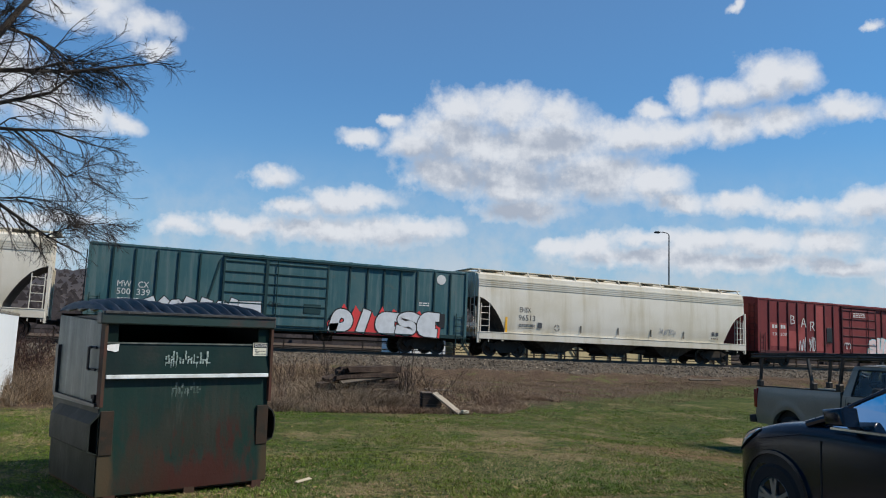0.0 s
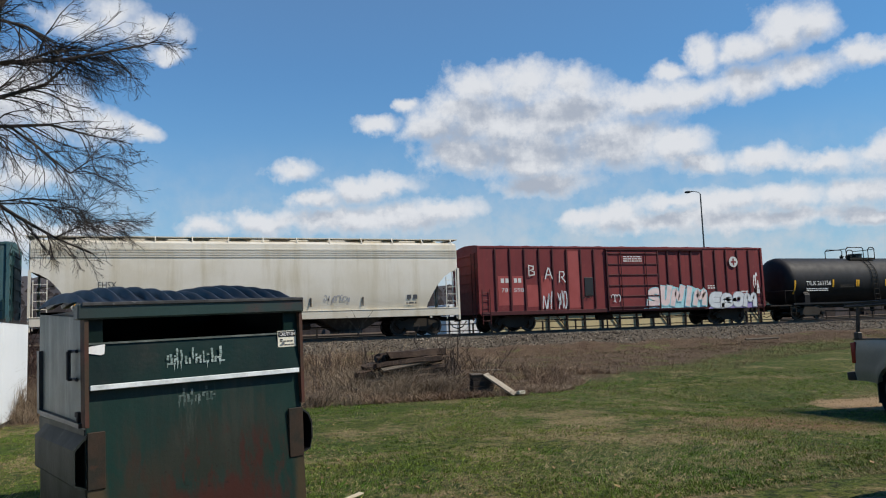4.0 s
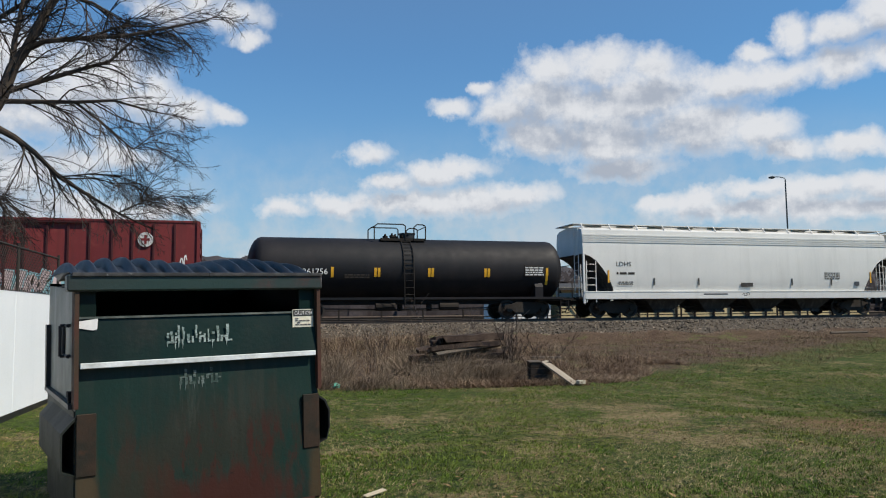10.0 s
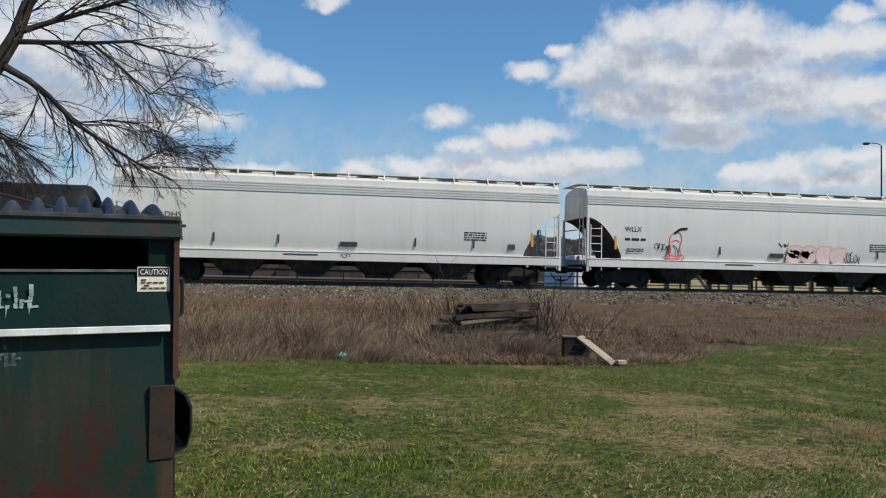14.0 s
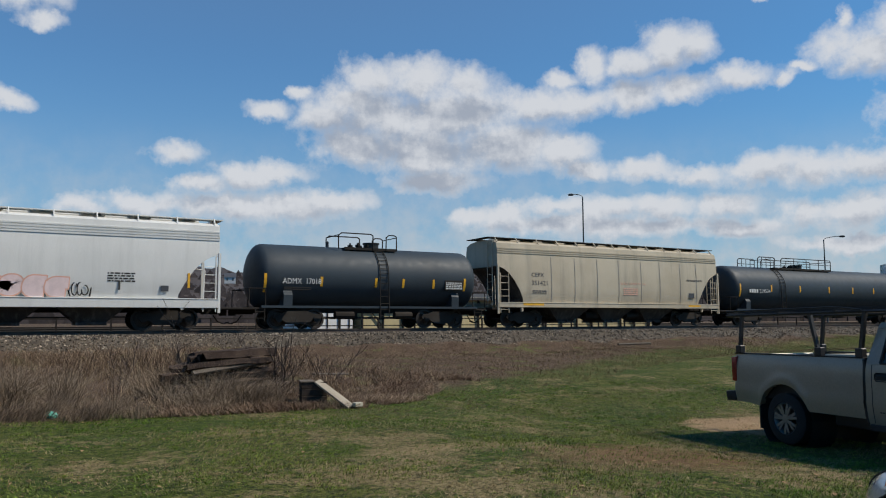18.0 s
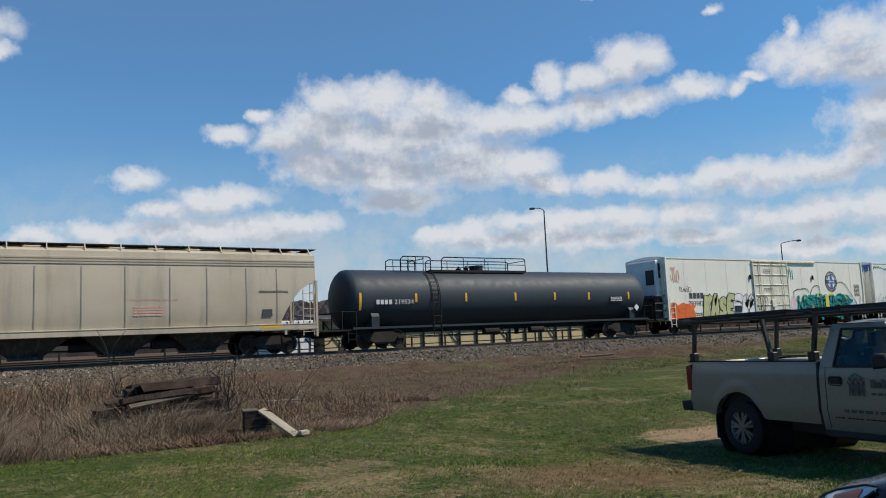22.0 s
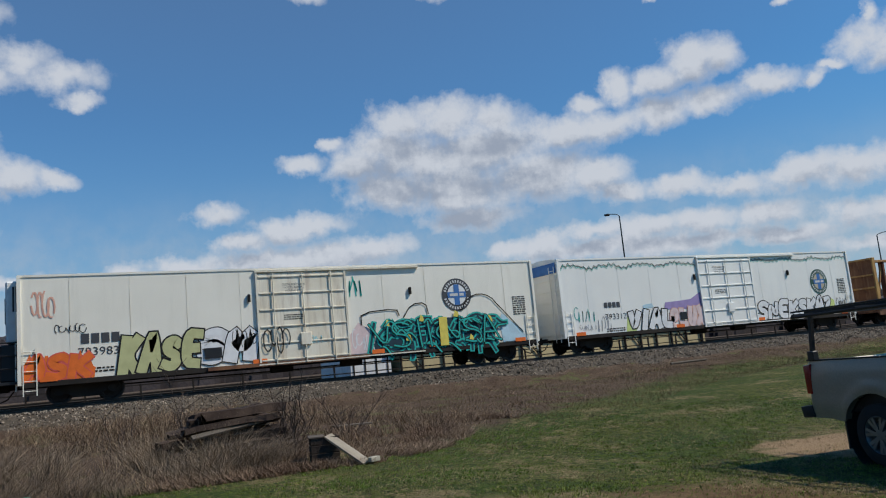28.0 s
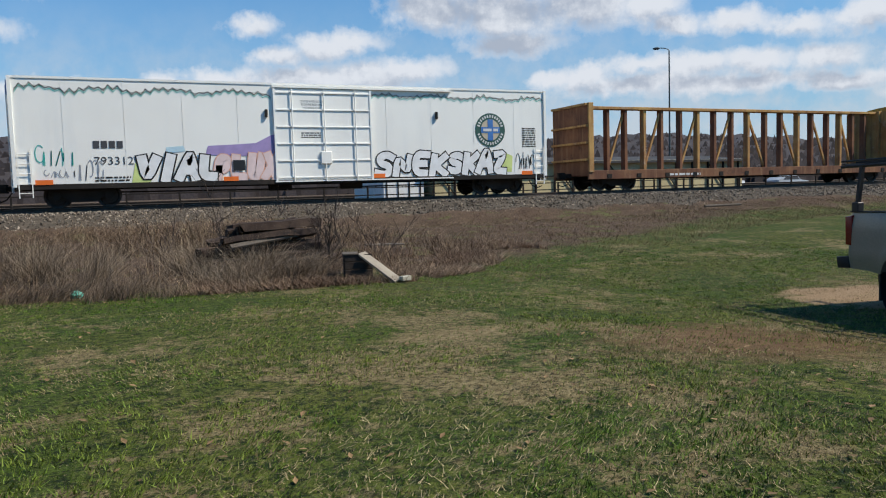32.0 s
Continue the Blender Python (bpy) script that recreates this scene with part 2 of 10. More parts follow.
def surface(name, col, col2=None, rough=0.6, metal=0.0, big=0.8, streak=None, streak_amt=0.0, fine=40.0, grain=0.12,
            bump=0.15, bump_scale=30.0, spot=None, spot_amt=0.5, spot_scale=2.0, coat=0.0, rough_var=0.15, stretch=(5.0, 5.0, 0.35),
            island=0.0, objvar=0.0):
    """A painted, wooden, earthen or metal surface: two colours in large patches, streaks, spots, fine grain and relief."""
    m = bpy.data.materials.new(name)
    m.use_nodes = True
    nt = m.node_tree
    N, L = nt.nodes.new, nt.links.new
    p = nt.nodes["Principled BSDF"]
    p.inputs["Metallic"].default_value = metal
    p.inputs["Coat Weight"].default_value = coat
    if rough > 0.55 and metal < 0.2:
        p.inputs["Specular IOR Level"].default_value = 0.25
    p.inputs["Coat Roughness"].default_value = 0.08
    tc = N("ShaderNodeTexCoord").outputs["Object"]

    def noise_out(scale, detail=4.0, r=0.55, vec=None):
        n = N("ShaderNodeTexNoise")
        n.inputs["Scale"].default_value, n.inputs["Detail"].default_value, n.inputs["Roughness"].default_value = scale, detail, r
        L(vec or tc, n.inputs["Vector"])
        return n.outputs[0]

    def ramp(v, a, b, hi=1.0):
        r = N("ShaderNodeMapRange")
        r.interpolation_type = "SMOOTHSTEP"
        r.inputs["From Min"].default_value, r.inputs["From Max"].default_value, r.inputs["To Max"].default_value = a, b, hi
        L(v, r.inputs["Value"])
        return r.outputs[0]

    def blend(f, a, b, mode="MIX"):
        x = N("ShaderNodeMix")
        x.data_type, x.blend_type = "RGBA", mode
        for sock, v in (("Factor", f), ("A", a), ("B", b)):
            if isinstance(v, tuple):
                x.inputs[sock].default_value = (*v, 1) if len(v) == 3 else v
            elif isinstance(v, (int, float)):
                x.inputs[sock].default_value = v
            else:
                L(v, x.inputs[sock])
        return x.outputs["Result"]

    c2 = col2 or tuple(0.72 * v for v in col)
    out = blend(ramp(noise_out(big, 5.0), 0.36, 0.66), col, c2)
    if streak:
        mp = N("ShaderNodeMapping")
        mp.inputs["Scale"].default_value = stretch
        L(tc, mp.inputs["Vector"])
        out = blend(ramp(noise_out(1.0, 6.0, 0.65, mp.outputs[0]), 0.46, 0.74, streak_amt), out, streak)
    if spot:
        out = blend(ramp(noise_out(spot_scale, 7.0, 0.7), 0.56, 0.68, spot_amt), out, spot)
    g = noise_out(fine, 3.0, 0.7)
    gm = N("ShaderNodeMapRange")
    gm.inputs["From Min"].default_value, gm.inputs["From Max"].default_value = 0.25, 0.75
    gm.inputs["To Min"].default_value, gm.inputs["To Max"].default_value = 1 - grain, 1 + grain
    L(g, gm.inputs["Value"])
    out = blend(1.0, out, gm.outputs[0], "MULTIPLY")
    for amt, src in ((island, "island"), (objvar, "object")):
        if amt:
            if src == "island":
                rnd = N("ShaderNodeNewGeometry").outputs["Random Per Island"]
            else:
                rnd = N("ShaderNodeObjectInfo").outputs["Random"]
            vm = N("ShaderNodeMapRange")
            vm.inputs["To Min"].default_value, vm.inputs["To Max"].default_value = 1 - amt, 1 + amt
            L(rnd, vm.inputs["Value"])
            out = blend(1.0, out, vm.outputs[0], "MULTIPLY")
    L(out, p.inputs["Base Color"])
    rv = N("ShaderNodeMapRange")
    rv.inputs["To Min"].default_value, rv.inputs["To Max"].default_value = max(0.03, rough - rough_var), min(1.0, rough + rough_var)
    L(noise_out(3.0, 5.0), rv.inputs["Value"])
    L(rv.outputs[0], p.inputs["Roughness"])
    if bump:
        b = N("ShaderNodeBump")
        b.inputs["Strength"].default_value, b.inputs["Distance"].default_value = bump, 0.02
        L(noise_out(bump_scale, 5.0, 0.65), b.inputs["Height"])
        L(b.outputs[0], p.inputs["Normal"])
    return m


def plain(name, col, rough=0.5, metal=0.0, coat=0.0):
    return surface(name, col, rough=rough, metal=metal, grain=0.06, bump=0.04, big=3.0, col2=tuple(0.88 * v for v in col), coat=coat)


def glass(name, tint=(0.8, 0.85, 0.85), rough=0.02):
    m = bpy.data.materials.new(name)
    m.use_nodes = True
    p = m.node_tree.nodes["Principled BSDF"]
    p.inputs["Base Color"].default_value = (*tint, 1)
    p.inputs["Transmission Weight"].default_value, p.inputs["Roughness"].default_value, p.inputs["IOR"].default_value = 1.0, rough, 1.45
    return m


M = dict(
    green=surface("weathered_green_paint", (0.030, 0.098, 0.114), (0.058, 0.122, 0.130), 0.65, big=0.55, streak=(0.14, 0.19, 0.19), streak_amt=0.6, spot=(0.16, 0.11, 0.07), spot_amt=0.25),
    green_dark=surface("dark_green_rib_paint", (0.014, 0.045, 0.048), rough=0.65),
    hop_tan=surface("dusty_white_hopper_paint", (0.66, 0.62, 0.54), (0.58, 0.53, 0.43), 0.6, big=0.4, streak=(0.42, 0.35, 0.22), streak_amt=0.55, stretch=(1.6, 1.6, 0.12)),
    hop_white=surface("clean_white_hopper_paint", (0.70, 0.685, 0.64), (0.64, 0.63, 0.59), 0.5, big=0.4, streak=(0.50, 0.49, 0.45), streak_amt=0.35, stretch=(2.5, 2.5, 0.15)),
    hop_grey=surface("pale_grey_hopper_paint", (0.516, 0.447, 0.335), (0.447, 0.378, 0.275), 0.6, big=0.4, streak=(0.258, 0.232, 0.189), streak_amt=0.5, stretch=(1.6, 1.6, 0.12)),
    # also on the slope sheets, where the dark tone paints in shade
    hop_under=surface("grimy_shaded_hopper_steel", (0.055, 0.053, 0.05), (0.032, 0.03, 0.028), 0.75, streak=(0.18, 0.17, 0.15), streak_amt=0.4),
    seam=surface("dusty_panel_seam", (0.30, 0.28, 0.25), (0.24, 0.22, 0.19), 0.7),
    red=surface("faded_red_boxcar_paint", (0.20, 0.035, 0.035), (0.15, 0.025, 0.028), 0.62, big=0.35, streak=(0.11, 0.03, 0.03), streak_amt=0.5, spot=(0.27, 0.07, 0.06), spot_amt=0.35),
    red_new=surface("repainted_red_panel", (0.34, 0.075, 0.07), (0.28, 0.055, 0.05), 0.6),
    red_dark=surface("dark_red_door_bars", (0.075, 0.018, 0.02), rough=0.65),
    black_tank=surface("matt_black_tank_paint", (0.008, 0.009, 0.011), (0.013, 0.012, 0.014), 0.62, big=0.25, streak=(0.032, 0.026, 0.026), streak_amt=0.5, stretch=(0.8, 0.8, 0.3)),
    grey_tank=surface("dark_grey_tank_paint", (0.034, 0.047, 0.058), (0.028, 0.038, 0.047), 0.56, big=0.3, streak=(0.045, 0.05, 0.055), streak_amt=0.4, stretch=(1, 1, 0.2)),
    reefer=surface("white_refrigerator_car_paint", (0.86, 0.82, 0.71), (0.80, 0.76, 0.65), 0.5, big=0.3, streak=(0.60, 0.57, 0.48), streak_amt=0.3, stretch=(2, 2, 0.2)),
    reefer_door=surface("cream_plug_door_paint", (0.80, 0.75, 0.62), (0.70, 0.64, 0.50), 0.55, streak=(0.30, 0.19, 0.11), streak_amt=0.5),
    reefer_clean=surface("bright_white_car_paint", (0.86, 0.85, 0.79), (0.82, 0.80, 0.74), 0.5, big=0.3, streak=(0.66, 0.68, 0.68), streak_amt=0.3, stretch=(2, 2, 0.2)),
    rust=surface("rusty_brown_steel", (0.20, 0.095, 0.05), (0.12, 0.055, 0.035), 0.85, big=0.9, streak=(0.30, 0.17, 0.09), streak_amt=0.7, spot=(0.06, 0.035, 0.03), spot_amt=0.6),
    rust_yellow=surface("rust_streaked_yellow_steel", (0.48, 0.29, 0.10), (0.33, 0.17, 0.065), 0.8, big=0.9, streak=(0.13, 0.065, 0.04), streak_amt=0.75, spot=(0.55, 0.48, 0.36), spot_amt=0.4),
    yellow_car=surface("weathered_yellow_boxcar_paint", (0.52, 0.33, 0.07), (0.42, 0.25, 0.05), 0.65, streak=(0.22, 0.12, 0.05), streak_amt=0.5),
    iron=surface("grimy_black_running_gear", (0.016, 0.014, 0.013), (0.028, 0.023, 0.019), 0.85, spot=(0.05, 0.036, 0.028), spot_amt=0.5),
    iron_grey=surface("grey_brown_cast_steel", (0.038, 0.033, 0.028), (0.026, 0.022, 0.019), 0.8),
    wheel=surface("worn_wheel_steel", (0.05, 0.042, 0.036), (0.032, 0.027, 0.024), 0.55, metal=0.4),
    rail=surface("rail_steel", (0.07, 0.05, 0.04), (0.10, 0.075, 0.06), 0.6, metal=0.3),
    reflect=surface("amber_reflector_tape", (0.80, 0.42, 0.03), (0.70, 0.36, 0.03), 0.35, big=5),
    white=plain("white_paint", (0.78, 0.78, 0.76)),
    offwhite=plain("chalky_white_lettering", (0.62, 0.62, 0.60), 0.7),
    black=plain("black_paint", (0.012, 0.012, 0.013)),
    ink=plain("dark_grey_lettering", (0.06, 0.06, 0.065)),
)
for k in ("black_tank", "grey_tank"):
    M[k].node_tree.nodes["Principled BSDF"].inputs["Specular IOR Level"].default_value = 0.25
PAINT = {k: plain("graffiti_" + k, c, 0.6) for k, c in dict(
    silver=(0.62, 0.64, 0.66), red=(0.68, 0.06, 0.06), teal=(0.03, 0.42, 0.36), yellow=(0.75, 0.62, 0.12), orange=(0.80, 0.17, 0.03), olive=(0.52, 0.52, 0.26),
    blue=(0.06, 0.18, 0.45), pink=(0.75, 0.50, 0.52), aqua=(0.35, 0.62, 0.66), black=(0.015, 0.015, 0.015), lilac=(0.35, 0.27, 0.50), salmon=(0.72, 0.40, 0.30), white=(0.78, 0.78, 0.77), grey=(0.30, 0.31, 0.34),
    lightgreen=(0.60, 0.68, 0.25), rose=(0.72, 0.12, 0.10), blush=(0.74, 0.58, 0.56), pale_blue=(0.48, 0.66, 0.74), ink_blue=(0.02, 0.05, 0.07)).items()}

# ---------------------------------------------------------------- mesh tools


class G:
    """Collects vertices and faces of one mesh."""

    def __init__(self):
        self.v, self.f = [], []

    def add(self, verts, faces):
        k = len(self.v)
        self.v += [tuple(p) for p in verts]
        self.f += [tuple(i + k for i in f) for f in faces]
        return self

    def box(self, x0, y0, z0, x1, y1, z1, c=0.0):
        if c <= 0:
            vs = [(x, y, z) for x in (x0, x1) for y in (y0, y1) for z in (z0, z1)]
            return self.add(vs, [(0, 1, 3, 2), (4, 6, 7, 5), (0, 4, 5, 1), (2, 3, 7, 6), (0, 2, 6, 4), (1, 5, 7, 3)])
        # chamfered
        X, Y, Z = (x0, x1), (y0, y1), (z0, z1)
        vs, idx = [], {}
        for i in (0, 1):
            for j in (0, 1):
                for k in (0, 1):
                    s = [1 if q == 0 else -1 for q in (i, j, k)]
                    for a in range(3):
                        p = [X[i], Y[j], Z[k]]
                        for b in range(3):
                            if b != a:
                                p[b] += s[b] * c
                        idx[i, j, k, a] = len(vs)
                        vs.append(p)
        fs = []
        for a in range(3):
            b, d = (a + 1) % 3, (a + 2) % 3
            for s in (0, 1):
                ring = []
                for (u, w) in ((0, 0), (1, 0), (1, 1), (0, 1)):
                    key = [0, 0, 0]
                    key[a], key[b], key[d] = s, u, w
                    ring.append(idx[(*key, a)])
                fs.append(tuple(ring if s else ring[::-1]))
            for u in (0, 1):
                for w in (0, 1):
                    k0, k1 = [0, 0, 0], [0, 0, 0]
                    k0[a], k1[a] = 0, 1
                    k0[b] = k1[b] = u
                    k0[d] = k1[d] = w
                    q = (idx[(*k0, b)], idx[(*k1, b)], idx[(*k1, d)], idx[(*k0, d)])
                    fs.append(q if u == w else q[::-1])
        for i in (0, 1):
            for j in (0, 1):
                for k in (0, 1):
                    t = tuple(idx[i, j, k, a] for a in range(3))
                    fs.append(t if (i + j + k) % 2 else t[::-1])
        return self.add(vs, fs)

    def beam(self, p, q, w, h, up=(0, 0, 1)):
        """A bar of width w and height h from p to q."""
        p, q, up = Vector(p), Vector(q), Vector(up)
        d = (q - p).normalized()
        s = d.cross(up)
        s = s.normalized() if s.length > 1e-4 else d.orthogonal().normalized()
        u = s.cross(d)
        s, u = s * w / 2, u * h / 2
        vs = [c + a * s + b * u for c in (p, q) for a, b in ((-1, -1), (1, -1), (1, 1), (-1, 1))]
        return self.add(vs, [(0, 1, 2, 3), (7, 6, 5, 4), (0, 4, 5, 1), (1, 5, 6, 2), (2, 6, 7, 3), (3, 7, 4, 0)])

    def cyl(self, p, q, r, r2=None, n=10, cap=True):
        p, q = Vector(p), Vector(q)
        r2 = r if r2 is None else r2
        d = (q - p).normalized()
        s = d.orthogonal().normalized()
        u = d.cross(s)
        vs = [c + rr * (math.cos(2 * math.pi * i / n) * s + math.sin(2 * math.pi * i / n) * u) for c, rr in ((p, r), (q, r2)) for i in range(n)]
        fs = [(i, (i + 1) % n, n + (i + 1) % n, n + i) for i in range(n)]
        if cap:
            fs += [tuple(range(n))[::-1], tuple(range(n, 2 * n))]
        return self.add(vs, fs)

    def tube(self, pts, r, n=6):
        for a, b in zip(pts[:-1], pts[1:]):
            self.cyl(a, b, r, n=n)
        return self

    def prism(self, poly, axis, a, b):
        """poly: (u, v) points, run along x ('x': u=y, v=z), y (u=x, v=z) or z (u=x, v=y)."""
        put = {"x": lambda u, v, w: (w, u, v), "y": lambda u, v, w: (u, w, v), "z": lambda u, v, w: (u, v, w)}[axis]
        n = len(poly)
        vs = [put(u, v, w) for w in (a, b) for u, v in poly]
        fs = [(i, (i + 1) % n, n + (i + 1) % n, n + i) for i in range(n)] + [tuple(range(n))[::-1], tuple(range(n, 2 * n))]
        return self.add(vs, fs)

    def lathe(self, prof, centre, axis, n=24):
        """prof: (distance along the axis, radius)."""
        c = Vector(centre)
        d = Vector({"x": (1, 0, 0), "y": (0, 1, 0), "z": (0, 0, 1)}[axis])
        s = Vector({"x": (0, 1, 0), "y": (0, 0, 1), "z": (1, 0, 0)}[axis])
        u = d.cross(s)
        vs, fs, k = [], [], len(prof)
        for a, r in prof:
            vs += [c + float(a) * d + float(max(r, 1e-4)) * (math.cos(2 * math.pi * i / n) * s + math.sin(2 * math.pi * i / n) * u) for i in range(n)]
        for j in range(k - 1):
            fs += [(j * n + i, j * n + (i + 1) % n, (j + 1) * n + (i + 1) % n, (j + 1) * n + i) for i in range(n)]
        return self.add(vs, fs)

    def sheet(self, rows):
        """Rows of points, joined to a skin."""
        k = len(rows[0])
        return self.add([p for r in rows for p in r], [(j * k + i, j * k + i + 1, (j + 1) * k + i + 1, (j + 1) * k + i) for j in range(len(rows) - 1) for i in range(k - 1)])

    def flat(self, poly, y):
        """A polygon (x, z) that lies in the plane at y and looks to -y."""
        return self.add([(x, y, z) for x, z in poly], [tuple(range(len(poly)))])

    def mesh(self, name, material, smooth=False, normals=True):
        me = bpy.data.meshes.new(name)
        me.from_pydata(self.v, [], self.f)
        if normals:
            bm = bmesh.new()
            bm.from_mesh(me)
            bmesh.ops.recalc_face_normals(bm, faces=bm.faces)
            bm.to_mesh(me)
            bm.free()
        if smooth:
            me.polygons.foreach_set("use_smooth", [True] * len(me.polygons))
            me.set_sharp_from_angle(angle=radians(38))
        me.materials.append(material)
        return me


def part(name, shape, material=None, parent=None, label="", smooth=False, m=None, normals=True):
    """One mesh object under a thing or under a part; shape is a G or a finished mesh."""
    me = shape.mesh(name, material, smooth, normals) if isinstance(shape, G) else shape
    ob = new(name, me)
    ob.parent = parent
    if m is not None:
        ob.matrix_basis = m
    if label:
        ob["label"] = label
    return ob


def thing(name, label, category, m=None, group="", kind=""):
    ob = new(name)
    ob.empty_display_size = 0.2
    if m is not None:
        ob.matrix_basis = m
    return tagged(ob, label, category, group, kind)


def lettering(body, x, z, width, height, y, material, parent, name="lettering", label="", m=None):
    """Words on an upright face that looks to -y: lower left corner, size."""
    cu = bpy.data.curves.new("letters", "FONT")
    cu.body, cu.size, cu.extrude, cu.resolution_u = body, 1.0, 0.0, 2
    tmp = bpy.data.objects.new("letters", cu)
    scene.collection.objects.link(tmp)
    bpy.context.view_layer.update()
    me = bpy.data.meshes.new_from_object(tmp)
    bpy.data.objects.remove(tmp)
    co = np.empty(len(me.vertices) * 3, np.float32)
    me.vertices.foreach_get("co", co)
    co = co.reshape(-1, 3)
    lo, hi = co.min(0), co.max(0)
    out = np.empty_like(co)
    out[:, 0] = x + (co[:, 0] - lo[0]) / (hi[0] - lo[0]) * width
    out[:, 1] = y
    out[:, 2] = z + (co[:, 1] - lo[1]) / (hi[1] - lo[1]) * height
    me.vertices.foreach_set("co", out.ravel())
    me.materials.clear()
    me.materials.append(material)
    me.update()
    return part(name, me, None, parent, label, m=m)


def bars(rng, x, z, width, height, rows, y, material, parent, name="small_lettering", label=""):
    """Writing too small to read: rows of short bars."""
    g = G()
    step = height / rows
    for r in range(rows):
        u = x
        while u < x + width - 0.02:
            w = min(rng.uniform(0.5, 2.2) * step, x + width - u)
            if w > 0.02:
                zz = z + height - (r + 1) * step
                g.flat([(u, zz), (u + w, zz), (u + w, zz + 0.55 * step), (u, zz + 0.55 * step)], y)
            u += w + 0.4 * step
    return part(name, g, material, parent, label)


def smoothed(pts, rounds=2):
    """Corners cut twice, for a hand-drawn line."""
    for _ in range(rounds):
        out = [pts[0]]
        for (a, b), (c, d) in zip(pts[:-1], pts[1:]):
            out += [(a * 0.75 + c * 0.25, b * 0.75 + d * 0.25), (a * 0.25 + c * 0.75, b * 0.25 + d * 0.75)]
        pts = out + [pts[-1]]
    return pts


def stroke(g, pts, w, y):
    """A painted line of width w through (x, z) points, in the plane y, mitred at its corners."""
    n = len(pts)
    d = []
    for (a, b), (c, e) in zip(pts[:-1], pts[1:]):
        q = math.hypot(c - a, e - b) or 1e-6
        d.append(((c - a) / q, (e - b) / q))
    left, right = [], []
    for i, (a, b) in enumerate(pts):
        p, q = d[max(0, i - 1)], d[min(n - 2, i)]
        tx, tz = p[0] + q[0], p[1] + q[1]
        t = math.hypot(tx, tz)
        if t < 0.3:
            tx, tz = q
        else:
            tx, tz = tx / t, tz / t
        k = min(1.5, 1 / max(0.4, tx * q[0] + tz * q[1])) * w / 2
        e = -0.4 * w if i == 0 else 0.4 * w if i == n - 1 else 0.0
        left.append((a - tz * k + tx * e, y, b + tx * k + tz * e))
        right.append((a + tz * k + tx * e, y, b - tx * k + tz * e))
    g.add(left + right, [(i, n + i, n + i + 1, i + 1) for i in range(n - 1)])


GLYPHS = {
    "D": [[(-0.8, 0), (-0.7, 1), (0.3, 0.95), (0.85, 0.55), (0.5, 0.1), (-0.75, 0.02)]],
    "L": [[(-0.7, 1), (-0.75, 0.05), (0.9, 0)]],
    "X": [[(-0.9, 1), (0.9, 0)], [(0.9, 1), (-0.9, 0)]],
    "Z": [[(-0.8, 0.95), (0.8, 1), (-0.8, 0.05), (0.9, 0)]],
    "P": [[(-0.7, 0), (-0.7, 1), (0.5, 1), (0.8, 0.72), (0.4, 0.42), (-0.6, 0.42)]],
    "R": [[(-0.8, 0), (-0.7, 1), (0.5, 1), (0.7, 0.72), (0.2, 0.48)], [(-0.2, 0.5), (0.9, 0)]],
    "A": [[(-1, 0), (-0.15, 1), (0.15, 1), (1, 0)], [(-0.5, 0.36), (0.5, 0.36)]],
    "E": [[(0.9, 0.95), (-0.7, 1), (-0.75, 0.05), (0.9, 0)], [(-0.6, 0.5), (0.6, 0.5)]],
    "S": [[(0.9, 0.85), (0.2, 1), (-0.8, 0.85), (-0.6, 0.55), (0.6, 0.45), (0.8, 0.15), (0.1, 0), (-0.9, 0.1)]],
    "O": [[(-0.8, 0.5), (-0.6, 0.95), (0.6, 0.95), (0.85, 0.5), (0.6, 0.05), (-0.6, 0.05), (-0.8, 0.45)]],
    "N": [[(-0.9, 0), (-0.8, 1), (0.6, 0.1), (0.9, 1)]],
    "K": [[(-0.8, 0), (-0.75, 1)], [(0.9, 1), (-0.5, 0.5), (1, 0)]],
    "V": [[(-0.9, 1), (0, 0), (0.9, 1)]],
    "I": [[(-0.1, 0), (0.1, 1)]],
    "T": [[(-0.9, 0.95), (0.9, 1)], [(0, 0.9), (0.1, 0)]],
    "M": [[(-1, 0), (-0.8, 1), (0, 0.3), (0.8, 1), (1, 0)]],
    "U": [[(-0.8, 1), (-0.7, 0.15), (0, 0), (0.7, 0.15), (0.8, 1)]],
    "B": [[(-0.7, 0), (-0.7, 1), (0.6, 0.9), (0.5, 0.6), (-0.4, 0.52), (0.8, 0.4), (0.8, 0.1), (-0.6, 0)]],
}


